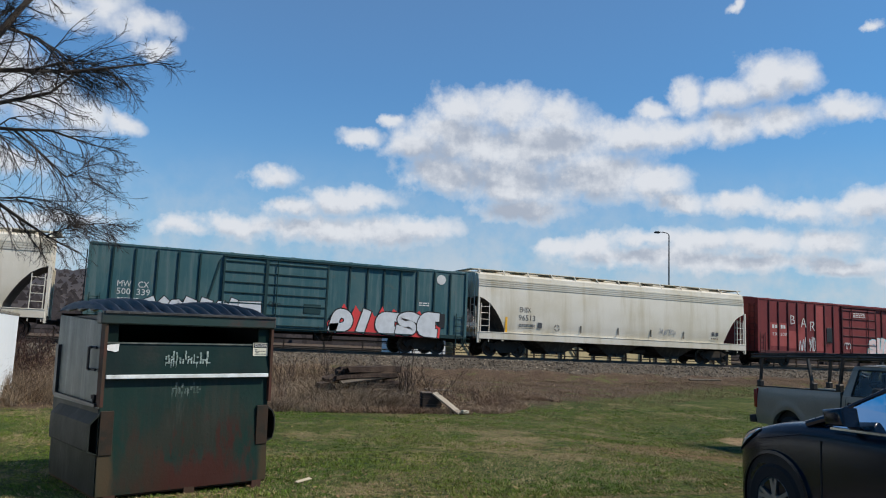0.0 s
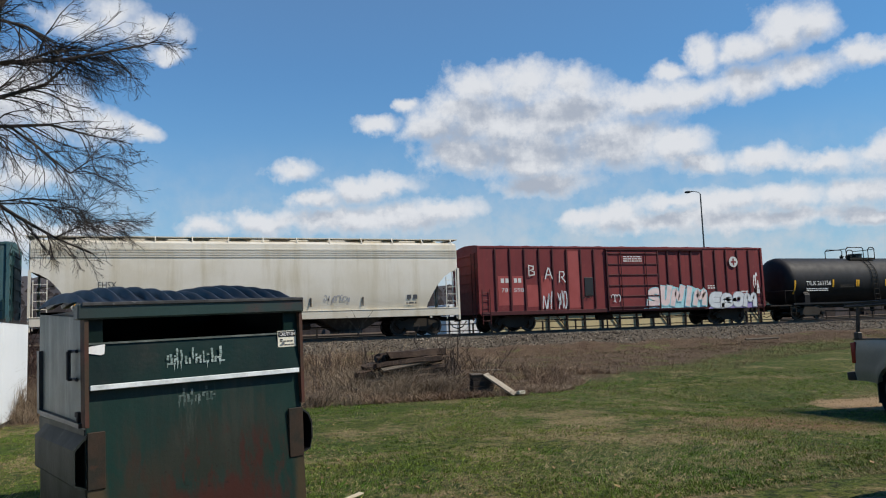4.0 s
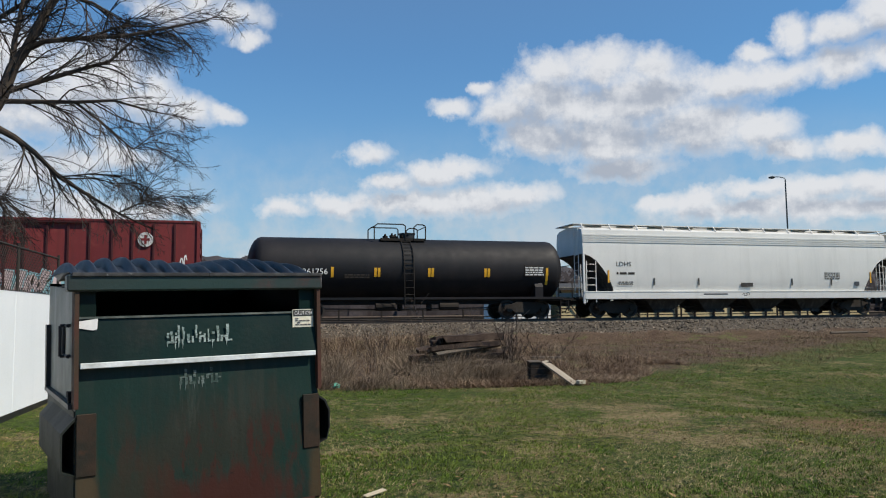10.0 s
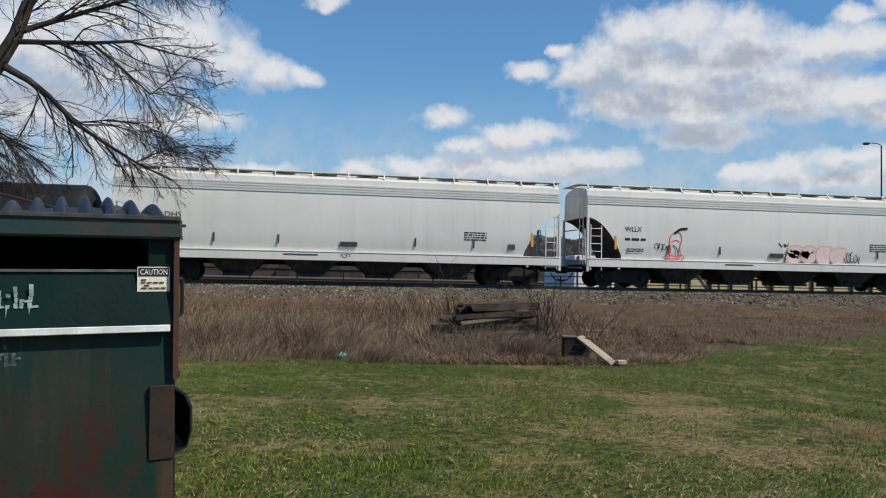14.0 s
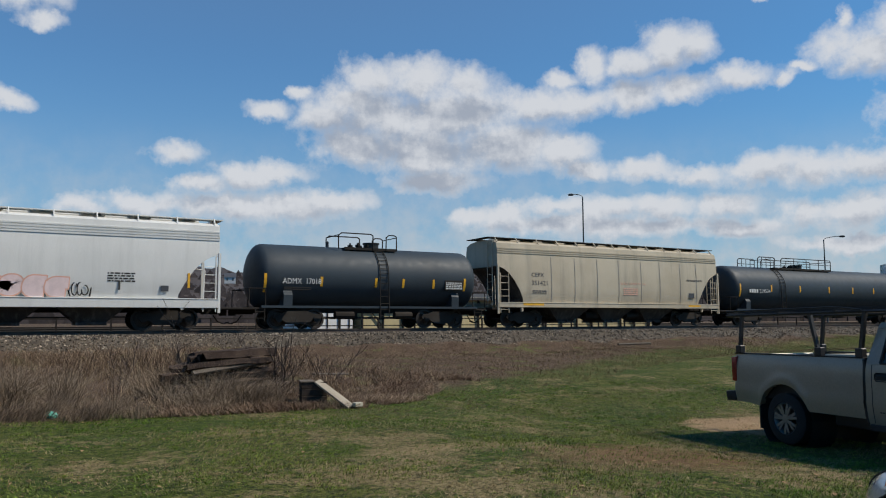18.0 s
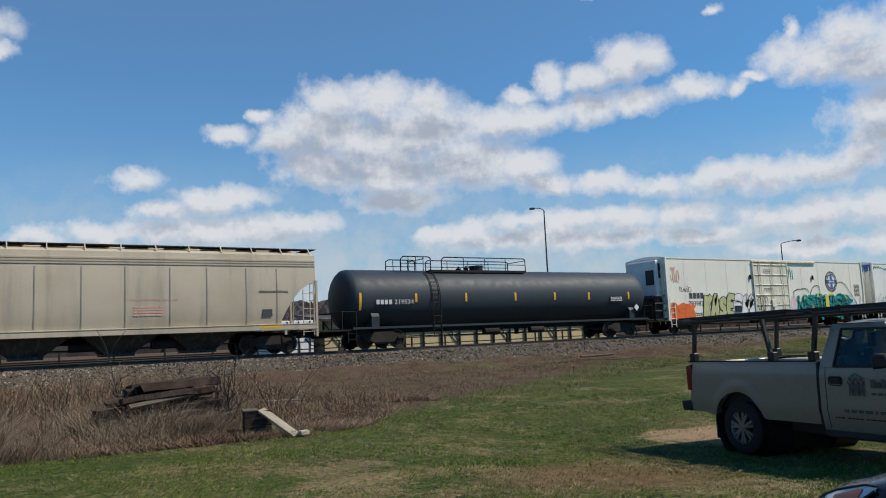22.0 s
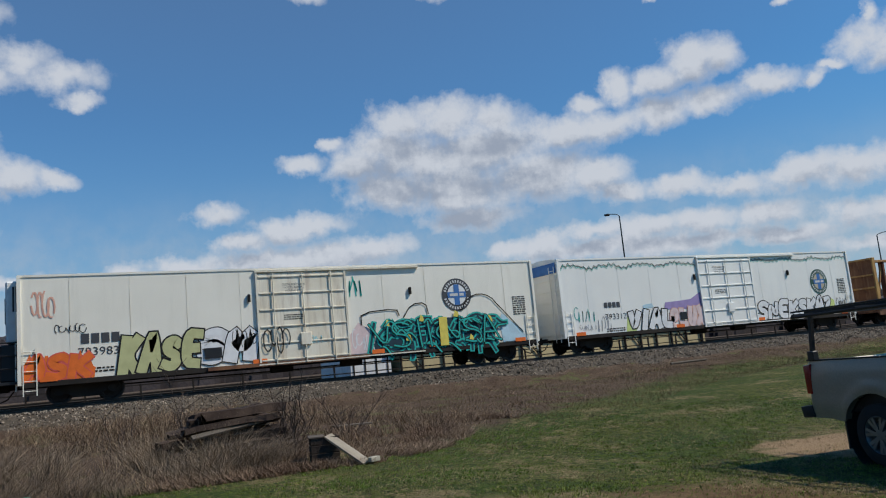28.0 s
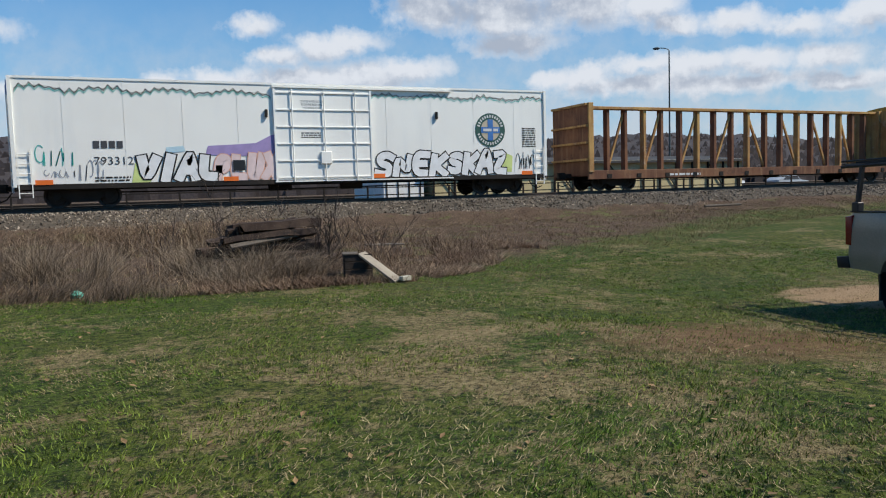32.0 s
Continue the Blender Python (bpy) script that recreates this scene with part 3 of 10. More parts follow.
def piece(rng, x, z, width, height, y, fill, line, parent, shapes="PAESE", lean=0.1, name="graffiti_letter", label="", glow=None, fat=0.26, edge=0.045, rounds=2, spikes=0):
    """A sprayed piece: fat crooked letter shapes with an outline, and perhaps a coloured cloud behind."""
    n = len(shapes)
    if glow is not None:
        top = [(x - 0.15 + (width + 0.3) * i / 30, z + height * (0.78 + 0.16 * math.sin(i * 1.9) + rng.uniform(0, 0.2)) * min(1, 0.4 + 0.2 * min(i, 30 - i))) for i in range(31)]
        part("graffiti_cloud", G().flat([(x - 0.1, z), (x + width + 0.1, z)] + top[::-1], y + 0.004), glow, parent, "soft coloured spray behind the letters")
    step = width / n
    for i, ch in enumerate(shapes):
        cx, w = x + step * (i + 0.5), max(0.05, step * 0.60 - fat * 0.5)
        h = height * rng.uniform(0.86, 1.0)
        z0 = z + rng.uniform(0, 0.06) * height
        strokes = [list(P) for P in GLYPHS[ch]]
        for k in range(spikes):
            u, v = rng.uniform(-0.9, 0.9), rng.choice((0.1, 0.5, 0.9))
            strokes.append([(u, v), (u + rng.uniform(0.3, 0.7), v + rng.uniform(-0.25, 0.25)), (u + rng.uniform(0.6, 1.2), v + rng.uniform(-0.4, 0.1))])
        lines = [smoothed([(cx + u * w + (v - 0.5) * h * lean + rng.uniform(-1, 1) * w * 0.1, z0 + fat * 0.5 + v * (h - fat)) for u, v in P], rounds) for P in strokes]
        e, f = G(), G()
        yy = y - 0.005 * i
        for k, pts in enumerate(lines):
            stroke(e, pts, fat + 2 * edge, yy - 0.001 * k)
            stroke(f, pts, fat, yy - 0.0025 - 0.001 * k)
        ob = part(name, e, line, parent, "outline of a sprayed letter", normals=False)
        part("fill", f, fill, ob, label, normals=False)


def scrawl(rng, x, z, width, height, y, line, parent, n=4, w=0.04, name="graffiti_tag", label=""):
    """A thin handwritten tag: loops and zigzags side by side."""
    g = G()
    for i in range(n):
        cx, q = x + width * (i + 0.5) / n, width / n
        if rng.random() < 0.5:
            a0, r1, r2 = rng.uniform(0, 6), rng.uniform(0.4, 0.75) * q, rng.uniform(0.25, 0.45) * height
            cz = z + height * rng.uniform(0.4, 0.6)
            pts = [(cx + r1 * math.cos(a0 + a), cz + r2 * math.sin(a0 + a)) for a in np.linspace(0, rng.uniform(3.5, 5.6), 10)]
        else:
            pts = smoothed([(cx + rng.uniform(-0.6, 0.6) * q, z + (0.05 + 0.9 * (k % 2)) * height * rng.uniform(0.75, 1.0)) for k in range(rng.choice((3, 4)))])
        stroke(g, pts, w, y - 0.0012 * i)
    part(name, g, line, parent, label or "thin sprayed handwriting", normals=False)
# ---------------------------------------------------------------- the ground
LAWN = [(-60, 15.5), (-3, 15.9), (1.5, 15.8), (3.5, 16.3), (6.5, 16.1), (7.7, 15.9), (9.6, 17.0), (11.5, 19.2), (17, 21.2), (19.5, 23.2), (27, 27.0), (35, 29.3), (60, 29.5), (200, 29.5)]
KERB = [(-40, 5.6), (-1.2, 5.4), (0.5, 5.4), (1.3, 5.35), (2.6, 5.25), (3.9, 4.95), (5.2, 4.6), (9, 3.2), (14, 0.5), (30, -8)]


def along(line, x):
    return float(np.interp(x, [p[0] for p in line], [p[1] for p in line]))


def ground_z(x, y):
    """Height of the ground: level lawn, a rough weedy rise, then the shoulder of the track bed."""
    edge = along(LAWN, x)
    z = 0.03 * noise.noise((x * 0.25, y * 0.25, 0))
    if y > edge - 1:
        t = min(1.0, (y - edge + 1) / max(2.0, 29.5 - edge))
        z += 0.28 * t + 0.10 * noise.noise((x * 0.5, y * 0.5, 3)) * min(1, max(0, y - edge) / 2)
    if y > 29.6:
        z += 0.45 * min(1.0, (y - 29.6) / 2.2)
    if y > 38.5:
        z += 0.25 * min(1.0, (y - 38.5) / 3)
    dk = along(KERB, x) - y
    if dk > -0.1:
        z -= 0.16 * min(1.0, (dk + 0.1) / 0.35)
    else:  # the lawn sinks a little where the truck stands
        z -= 0.27 * min(1.0, max(0.0, (x - 7.5) / 4)) * min(1.1, max(0.0, (y - 4) / 5)) * min(1.0, max(0.0, (19 - y) / 5))
    return z


def ground_sheet():
    near = list(np.arange(-30, 60.1, 0.5))
    xs = [-3000, -900, -300, -140, -80, -50, -38] + near + [66, 75, 90, 110, 140, 180, 260, 400, 900, 3000]
    ys = [-3000, -400, -90, -40, -20, -12] + list(np.arange(-8, 46.1, 0.4)) + [48, 52, 60, 75, 100, 140, 200, 300, 500, 1000, 3000]
    g = G()
    g.sheet([[(x, y, ground_z(x, y)) for x in xs] for y in ys])
    return g


def ground_material():
    """Spring lawn with straw patches and bare spots; dead thatch and brown soil towards the track."""
    m = bpy.data.materials.new("lawn_and_weedy_soil")
    m.use_nodes = True
    nt = m.node_tree
    N, L = nt.nodes.new, nt.links.new
    p = nt.nodes["Principled BSDF"]
    p.inputs["Roughness"].default_value = 0.95
    p.inputs["Specular IOR Level"].default_value = 0.15
    tc = N("ShaderNodeTexCoord").outputs["Object"]

    def nz(scale, detail=5.0, r=0.6, off=0.0):
        mp = N("ShaderNodeMapping")
        mp.inputs["Location"].default_value = (off, off, 0)
        L(tc, mp.inputs["Vector"])
        n = N("ShaderNodeTexNoise")
        n.inputs["Scale"].default_value, n.inputs["Detail"].default_value, n.inputs["Roughness"].default_value = scale, detail, r
        L(mp.outputs[0], n.inputs["Vector"])
        return n.outputs[0]

    def rng_(v, a, b):
        r = N("ShaderNodeMapRange")
        r.interpolation_type = "SMOOTHSTEP"
        r.inputs["From Min"].default_value, r.inputs["From Max"].default_value = a, b
        L(v, r.inputs["Value"])
        return r.outputs[0]

    def mix(f, a, b, mode="MIX"):
        x = N("ShaderNodeMix")
        x.data_type, x.blend_type = "RGBA", mode
        for s, v in (("Factor", f), ("A", a), ("B", b)):
            if isinstance(v, tuple):
                x.inputs[s].default_value = (*v, 1)
            elif isinstance(v, float):
                x.inputs[s].default_value = v
            else:
                L(v, x.inputs[s])
        return x.outputs["Result"]

    def mth(op, a, b):
        n = N("ShaderNodeMath")
        n.operation = op
        for i, v in enumerate((a, b)):
            if isinstance(v, (int, float)):
                n.inputs[i].default_value = v
            else:
                L(v, n.inputs[i])
        return n.outputs[0]

    grass = mix(rng_(nz(0.35), 0.35, 0.65), (0.0553, 0.0902, 0.0113), (0.106, 0.115, 0.0225))
    grass = mix(rng_(nz(9.0, 6.0, 0.7), 0.42, 0.62), grass, (0.0144, 0.0272, 0.0056))
    straw = mix(rng_(nz(14.0, 5.0), 0.35, 0.65), (0.285, 0.22, 0.112), (0.138, 0.0994, 0.0475))
    patch = mth("ADD", mth("MULTIPLY", nz(0.55, 6.0, 0.62, 11.3), 0.6), mth("MULTIPLY", nz(4.5, 6.0, 0.75, 4.0), 0.5))
    sep = N("ShaderNodeSeparateXYZ")
    L(tc, sep.inputs[0])
    dry = mth("ADD", mth("ABSOLUTE", mth("MULTIPLY", mth("SUBTRACT", sep.outputs[0], 6.5), 0.16), 0.0), mth("ABSOLUTE", mth("MULTIPLY", mth("SUBTRACT", sep.outputs[1], 9.0), 0.13), 0.0))
    patch = mth("SUBTRACT", patch, mth("MULTIPLY", mth("MINIMUM", dry, 1.0), 0.07))  # the open middle is the driest
    lawn = mix(mth("MULTIPLY", rng_(patch, 0.50, 0.58), 0.85), grass, straw)
    lawn = mix(mth("MULTIPLY", rng_(nz(34.0, 4.0, 0.7, 2.0), 0.52, 0.60), 0.85), lawn, (0.0104, 0.0136, 0.0048))
    lawn = mix(mth("MULTIPLY", rng_(nz(46.0, 3.0, 0.7, 8.0), 0.60, 0.68), 0.6), lawn, (0.336, 0.28, 0.152))
    # a worn brown patch in the open lawn

    def spot(cx, cy, rx, ry, soft=0.6):
        dx = mth("DIVIDE", mth("SUBTRACT", sep.outputs[0], cx), rx)
        dy = mth("DIVIDE", mth("SUBTRACT", sep.outputs[1], cy), ry)
        d = mth("SQRT", mth("ADD", mth("MULTIPLY", dx, dx), mth("MULTIPLY", dy, dy)), 0)
        d = mth("ADD", d, mth("MULTIPLY", mth("SUBTRACT", nz(2.2, 5.0, 0.7), 0.5), 1.4))
        return rng_(d, 1.0, 1.0 - soft)

    brown = mix(rng_(nz(6.0), 0.35, 0.65), (0.108, 0.06, 0.032), (0.16, 0.1, 0.048))
    lawn = mix(mth("MULTIPLY", spot(9.1, 9.2, 2.3, 1.5), 0.85), lawn, brown)
    lawn = mix(mth("MULTIPLY", spot(6.9, 10.6, 1.6, 0.6), 0.7), lawn, straw)
    lawn = mix(spot(14.0, 11.3, 1.5, 1.5, 0.3), lawn, (0.288, 0.196, 0.112))
    # dead thatch beyond the lawn's edge: a broken line of straight stretches, nudged by noise
    soil = mix(rng_(nz(1.3, 6.0), 0.35, 0.65), (0.084, 0.0528, 0.036), (0.132, 0.0896, 0.0592))
    soil = mix(rng_(nz(18.0, 4.0), 0.45, 0.66), soil, (0.032, 0.0216, 0.0168))
    soil = mix(rng_(nz(0.9, 5.0, 0.6, 7.0), 0.56, 0.66), soil, (0.096, 0.1, 0.036))
    x = sep.outputs[0]
    e = mth("ADD", 15.9, mth("MULTIPLY", mth("MAXIMUM", mth("SUBTRACT", x, 1.5), 0.0), 0.2))
    e = mth("ADD", e, mth("MULTIPLY", mth("MAXIMUM", mth("SUBTRACT", x, 9.6), 0.0), 0.36))
    e = mth("MINIMUM", e, mth("ADD", mth("MULTIPLY", x, 0.12), 25.0))
    d = mth("ADD", mth("SUBTRACT", sep.outputs[1], e), mth("MULTIPLY", mth("SUBTRACT", nz(0.8, 5.0), 0.5), 3.5))
    L(mix(rng_(d, -0.4, 0.9), lawn, soil), p.inputs["Base Color"])
    b = N("ShaderNodeBump")
    b.inputs["Strength"].default_value, b.inputs["Distance"].default_value = 0.7, 0.05
    L(mth("ADD", nz(28.0, 4.0, 0.75), mth("MULTIPLY", nz(5.0), 0.7)), b.inputs["Height"])
    L(b.outputs[0], p.inputs["Normal"])
    return m


tagged(part("ground", ground_sheet(), ground_material(), smooth=True, normals=False), "spring lawn with straw patches rising to brown weedy soil", "ground", kind="structure")

# ballast bed with rails and sleepers
BALLAST = surface("grey_brown_crushed_stone", (0.091, 0.0734, 0.0547), (0.0576, 0.0461, 0.0345), 0.9, big=1.5, fine=9.0, grain=0.55, bump=1.0, bump_scale=9.0)
g = G()
prof = [(30.2, 0.15), (31.2, 0.55), (32.6, 1.06), (33.6, 1.13), (35.15, 1.13), (36.7, 1.13), (37.8, 1.05), (40.5, 0.2)]
g.sheet([[(x, y + 0.12 * noise.noise((x * 0.7, i, 0)) * (i < 2), z + 0.05 * noise.noise((x * 0.9, y, 5))) for i, (y, z) in enumerate(prof)] for x in np.concatenate([[-900, -300, -120, -80], np.arange(-60, 110.1, 0.6), [130, 180, 300, 900]])])
tagged(part("ballast_bed", g, BALLAST), "grey crushed stone ballast under the track", "track bed", kind="structure")

# ---------------------------------------------------------------- the freight train
YC, ZR = 35.15, 1.30  # middle of the track, height of the rail heads
HW = 1.55  # half a car's width
rng = random.Random(7)


def bogie_meshes():
    g = G()  # cast side frames and bolster
    for s in (-1, 1):
        y = s * 0.98
        prof = [(-1.12, 0.52), (-1.05, 0.66), (-0.7, 0.70), (-0.45, 0.80), (0.45, 0.80), (0.7, 0.70), (1.05, 0.66), (1.12, 0.52), (1.0, 0.40), (0.72, 0.42), (0.38, 0.22), (-0.38, 0.22), (-0.72, 0.42), (-1.0, 0.40)]
        g.prism(prof, "y", y - 0.06, y + 0.06)
        for i in (-0.2, 0.0, 0.2):
            g.cyl((i, y - s * 0.01, 0.28), (i, y - s * 0.01, 0.62), 0.07, n=8)
        for i in (-0.86, 0.86):
            g.cyl((i, y, 0.45), (i, y + s * 0.14, 0.45), 0.14, n=12)
    g.box(-0.2, -0.98, 0.52, 0.2, 0.98, 0.8, 0.02)
    frame_me = g.mesh("side_frame", M["iron_grey"], True)
    w = G()
    prof = [(-0.07, 0.0), (-0.07, 0.28), (-0.02, 0.34), (-0.045, 0.36), (-0.045, 0.42), (0.055, 0.42), (0.06, 0.45), (0.085, 0.45), (0.085, 0.36), (0.02, 0.33), (0.05, 0.1), (0.07, 0.0)]
    for s in (-1, 1):
        pr = [(s * a, r) for a, r in prof]
        w.lathe(pr, (0, s * 0.72, 0), "y", 28)
        for k in range(6):
            a = k * math.pi / 3
            w.cyl((0.2 * math.cos(a), s * 0.72 - 0.09, 0.2 * math.sin(a)), (0.2 * math.cos(a), s * 0.72 + 0.09, 0.2 * math.sin(a)), 0.035, n=6)
    w.cyl((0, -1.0, 0), (0, 1.0, 0), 0.075, n=10)
    return frame_me, w.mesh("wheelset", M["wheel"], True)


BOGIE, WHEELSET = bogie_meshes()
WHEELS = []


def coupler_mesh():
    g = G()
    g.box(-0.55, -0.07, 0.66, 0.25, 0.07, 0.86, 0.02)
    g.prism([(0.2, -0.14), (0.5, -0.16), (0.52, -0.02), (0.38, 0.02), (0.5, 0.16), (0.25, 0.18)], "z", 0.6, 0.92)
    g.tube([(0.05, 0.35, 0.62), (0.25, 0.35, 0.35), (0.5, 0.3, 0.25), (0.72, 0.26, 0.33)], 0.025)
    return g.mesh("coupler", M["iron"], True)


COUPLER = coupler_mesh()


def running_gear(car, half, inset=1.95):
    """Two trucks with their wheelsets, and a coupler at each end."""
    for s in (-1, 1):
        truck = part("truck", BOGIE, None, car, m=pose(s * (half - inset), 0, 0))
        for d in (-0.86, 0.86):
            WHEELS.append(part("wheelset", WHEELSET, None, truck, m=pose(d, 0, 0.45)))
        part("coupler", COUPLER, None, car, m=pose(s * (half + 0.18), 0, 0, 0, 0, 0 if s > 0 else 180))


def ladder(car, x, y, z0, z1, w, material, rungs, along="x", name="ladder", label=""):
    g = G()
    for s in (-0.5, 0.5):
        p = (x + s * w, y) if along == "x" else (x, y + s * w)
        g.beam((*p, z0), (*p, z1), 0.035, 0.035, (1, 0, 0))
    for i in range(rungs):
        z = z0 + (z1 - z0) * (i + 0.5) / rungs
        a = (x - w / 2, y, z) if along == "x" else (x, y - w / 2, z)
        b = (x + w / 2, y, z) if along == "x" else (x, y + w / 2, z)
        g.cyl(a, b, 0.014, n=5)
    return part(name, g, material, car, label)


def car_at(name, label, x0, x1):
    return thing(name, label, "freight car", pose((x0 + x1) / 2, YC, ZR), "freight train"), (x1 - x0) / 2


def brake_gear(car, half):
    g = G()
    g.box(-half + 0.4, -0.16, 0.72, half - 0.4, 0.16, 1.0)
    for x in (-1.8, 1.2):
        g.cyl((x, -0.75, 0.62), (x + 0.9, -0.75, 0.62), 0.18, n=10)
    g.tube([(-half + 2.8, -0.6, 0.55), (-1.0, -0.62, 0.5), (half - 2.8, -0.6, 0.55)], 0.03)
    part("underframe", g, M["iron"], car)


def hopper(x0, x1, skin, name, label, eave=4.28, pockets=3, seams=(), stripes=4, walk_posts=True, sill_h=1.12):
    """A covered hopper: bowed sides cut away at the lower ends, a roof with hatches and a walkway, chutes below."""
    car, h = car_at(name, label, x0, x1)
    cols = [-h, -h + 0.02, -h + 0.35, -h + 0.7, -h + 1.05, -h + 1.35, -h + 1.58, -h + 1.62]
    low = {0: 3.1, 1: 3.1, 2: 2.98, 3: 2.76, 4: 2.36, 5: 1.9, 6: 1.45, 7: 1.2}
    xs = cols + list(np.linspace(-h + 2.2, h - 2.2, 11)) + [-c for c in cols[::-1]]
    zb = [low[i] for i in range(8)] + [1.2] * 11 + [low[i] for i in range(8)][::-1]
    nz = 10
    bow = lambda z: HW - 0.02 - 0.13 * max(0.0, (z - 2.4) / 1.9) ** 2 - 0.10 * max(0.0, (2.0 - z) / 0.8) ** 2
    g = G()
    for s in (-1, 1):
        g.sheet([[(x, s * bow(b + (eave - b) * j / nz), b + (eave - b) * j / nz) for j in range(nz + 1)] for x, b in zip(xs, zb)])
    # near-black colour stands in for the deep shade inside the end cut-outs
    part("slope_sheet", G().sheet([[(x, -bow(b) + 0.02, b + 0.01), (x, bow(b) - 0.02, b + 0.01)] for x, b in zip(xs, zb)]), M["hop_under"], car, "slope sheets coloured near black for the shade under the body")
    yt = bow(eave)
    roof = [(-yt, eave), (-yt * 0.75, eave + 0.14), (-0.3, eave + 0.22), (0.3, eave + 0.22), (yt * 0.75, eave + 0.14), (yt, eave)]
    g.sheet([[(x, *r) for r in roof] for x in (-h, h)])
    for x in (-h, h):
        ring = [(x, -bow(3.1 + (eave - 3.1) * j / nz), 3.1 + (eave - 3.1) * j / nz) for j in range(nz + 1)] + [(x, *r) for r in roof[1:-1]]
        ring += [(x, bow(3.1 + (eave - 3.1) * j / nz), 3.1 + (eave - 3.1) * j / nz) for j in range(nz, -1, -1)]
        g.add(ring, [tuple(range(len(ring)))])
    part("body", g, skin, car, smooth=True)
    for i in range(stripes):
        z = eave - 0.26 - 0.105 * i
        for s in (-1, 1):
            part("side_rib", G().box(-h, s * (bow(z) + 0.012) - 0.02, z - 0.03, h, s * (bow(z) + 0.012) + 0.02, z + 0.03), skin, car)
    for s in (-1, 1):
        low = 0.1 if skin is M["hop_grey"] else 0.22
        g = G().box(-h, s * HW - 0.07, sill_h - low, h, s * HW + 0.07, sill_h + 0.14, 0.015)
        g.box(-h, s * HW - 0.09, sill_h + 0.12, h, s * HW + 0.11, sill_h + 0.16, 0.01)
        part("side_sill", g, skin, car)
        for x in (-h, -h + 1.45, h - 1.45, h):
            part("corner_post", G().box(x - 0.05, s * HW - 0.05, sill_h - 0.3 if abs(x) < h else 0.7, x + 0.05, s * HW + 0.05, sill_h if abs(x) < h else 3.15), skin, car)
    for x in seams:
        part("panel_seam", G().sheet([[(x + d, -bow(z) - 0.012, z) for d in (-0.02, 0.02)] for z in np.linspace(1.3, eave - 0.6, 8)]), M["seam"], car)
    for k in range(pockets):
        cx = -h + 3.2 + (2 * h - 6.4) * (k + 0.5) / pockets
        w = (2 * h - 6.4) / pockets * 0.5
        g = G()
        vs = [(cx - w, -1.35, 1.18), (cx + w, -1.35, 1.18), (cx + w, 1.35, 1.18), (cx - w, 1.35, 1.18), (cx - 0.5, -0.8, 0.3), (cx + 0.5, -0.8, 0.3), (cx + 0.5, 0.8, 0.3), (cx - 0.5, 0.8, 0.3)]
        g.add(vs, [(0, 1, 5, 4), (1, 2, 6, 5), (2, 3, 7, 6), (3, 0, 4, 7), (4, 5, 6, 7)])
        g.box(cx - 0.55, -0.95, 0.22, cx + 0.55, 0.95, 0.34)
        g.cyl((cx, -1.05, 0.32), (cx, 1.05, 0.32), 0.06, n=8)
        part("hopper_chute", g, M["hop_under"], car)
    part("end_platform", G().box(-h, -1.0, 0.92, -h + 2.0, 1.0, 1.02), M["iron"], car)
    part("end_platform", G().box(h - 2.0, -1.0, 0.92, h, 1.0, 1.02), M["iron"], car)
    brake_gear(car, h)
    for s in (-1, 1):
        x = s * (h - 0.38)
        ladder(car, x, -HW - 0.02, 0.75, 2.75, 0.5, skin, 6, label="side ladder at the car's end")
        ladder(car, s * (h + 0.06), -0.9, 1.0, eave + 0.1, 0.45, skin, 9, "y", label="end ladder up to the roof")
        part("grab_iron", G().tube([(s * h, -1.3, 1.0), (s * (h + 0.05), -1.3, 2.6)], 0.025), skin, car)
        part("grab_iron", G().tube([(s * h, 1.3, 1.0), (s * (h + 0.05), 1.3, 2.6), (s * (h - 0.6), 1.3, 2.7)], 0.025), skin, car)
    # roof walkway and hatches
    g = G()
    for s in (-1, 1):
        g.box(-h - 0.25, s * 0.72 - 0.3, eave + 0.30, h + 0.25, s * 0.72 + 0.3, eave + 0.335)
    for x in (-h - 0.05, h + 0.05):
        g.box(x - 0.2, -0.6, eave + 0.30, x + 0.2, 0.6, eave + 0.335)
    part("roof_walkway", g, M["iron_grey"] if skin is M["hop_grey"] else skin, car, "open metal walkway along the roof")
    if walk_posts:
        n = 13
        for i in range(n):
            x = -h + 0.15 + (2 * h - 0.3) * i / (n - 1)
            part("walkway_post", G().beam((x, -yt + 0.05, eave - 0.02), (x, -1.02, eave + 0.33), 0.04, 0.05), skin, car)
    g = G().box(-h + 0.6, -0.34, eave + 0.2, h - 0.6, 0.34, eave + 0.32, 0.03)
    for i in range(10):
        x = -h + 1.2 + (2 * h - 2.4) * i / 9
        g.box(x - 0.45, -0.4, eave + 0.28, x + 0.45, 0.4, eave + 0.38, 0.03)
    part("hatch_cover", g, skin, car)
    running_gear(car, h)
    return car, h, bow


def reflectors(car, xs, z, hgt, y, w=0.09, material="reflect", pair=False):
    for x in xs:
        g = G().box(x - w / 2, y - 0.012, z - hgt / 2, x + w / 2, y, z + hgt / 2)
        if pair:
            g.box(x + w * 0.7, y - 0.012, z - hgt / 2, x + w * 1.7, y, z + hgt / 2)
        part("reflector", g, M[material], car, "amber reflective strip")


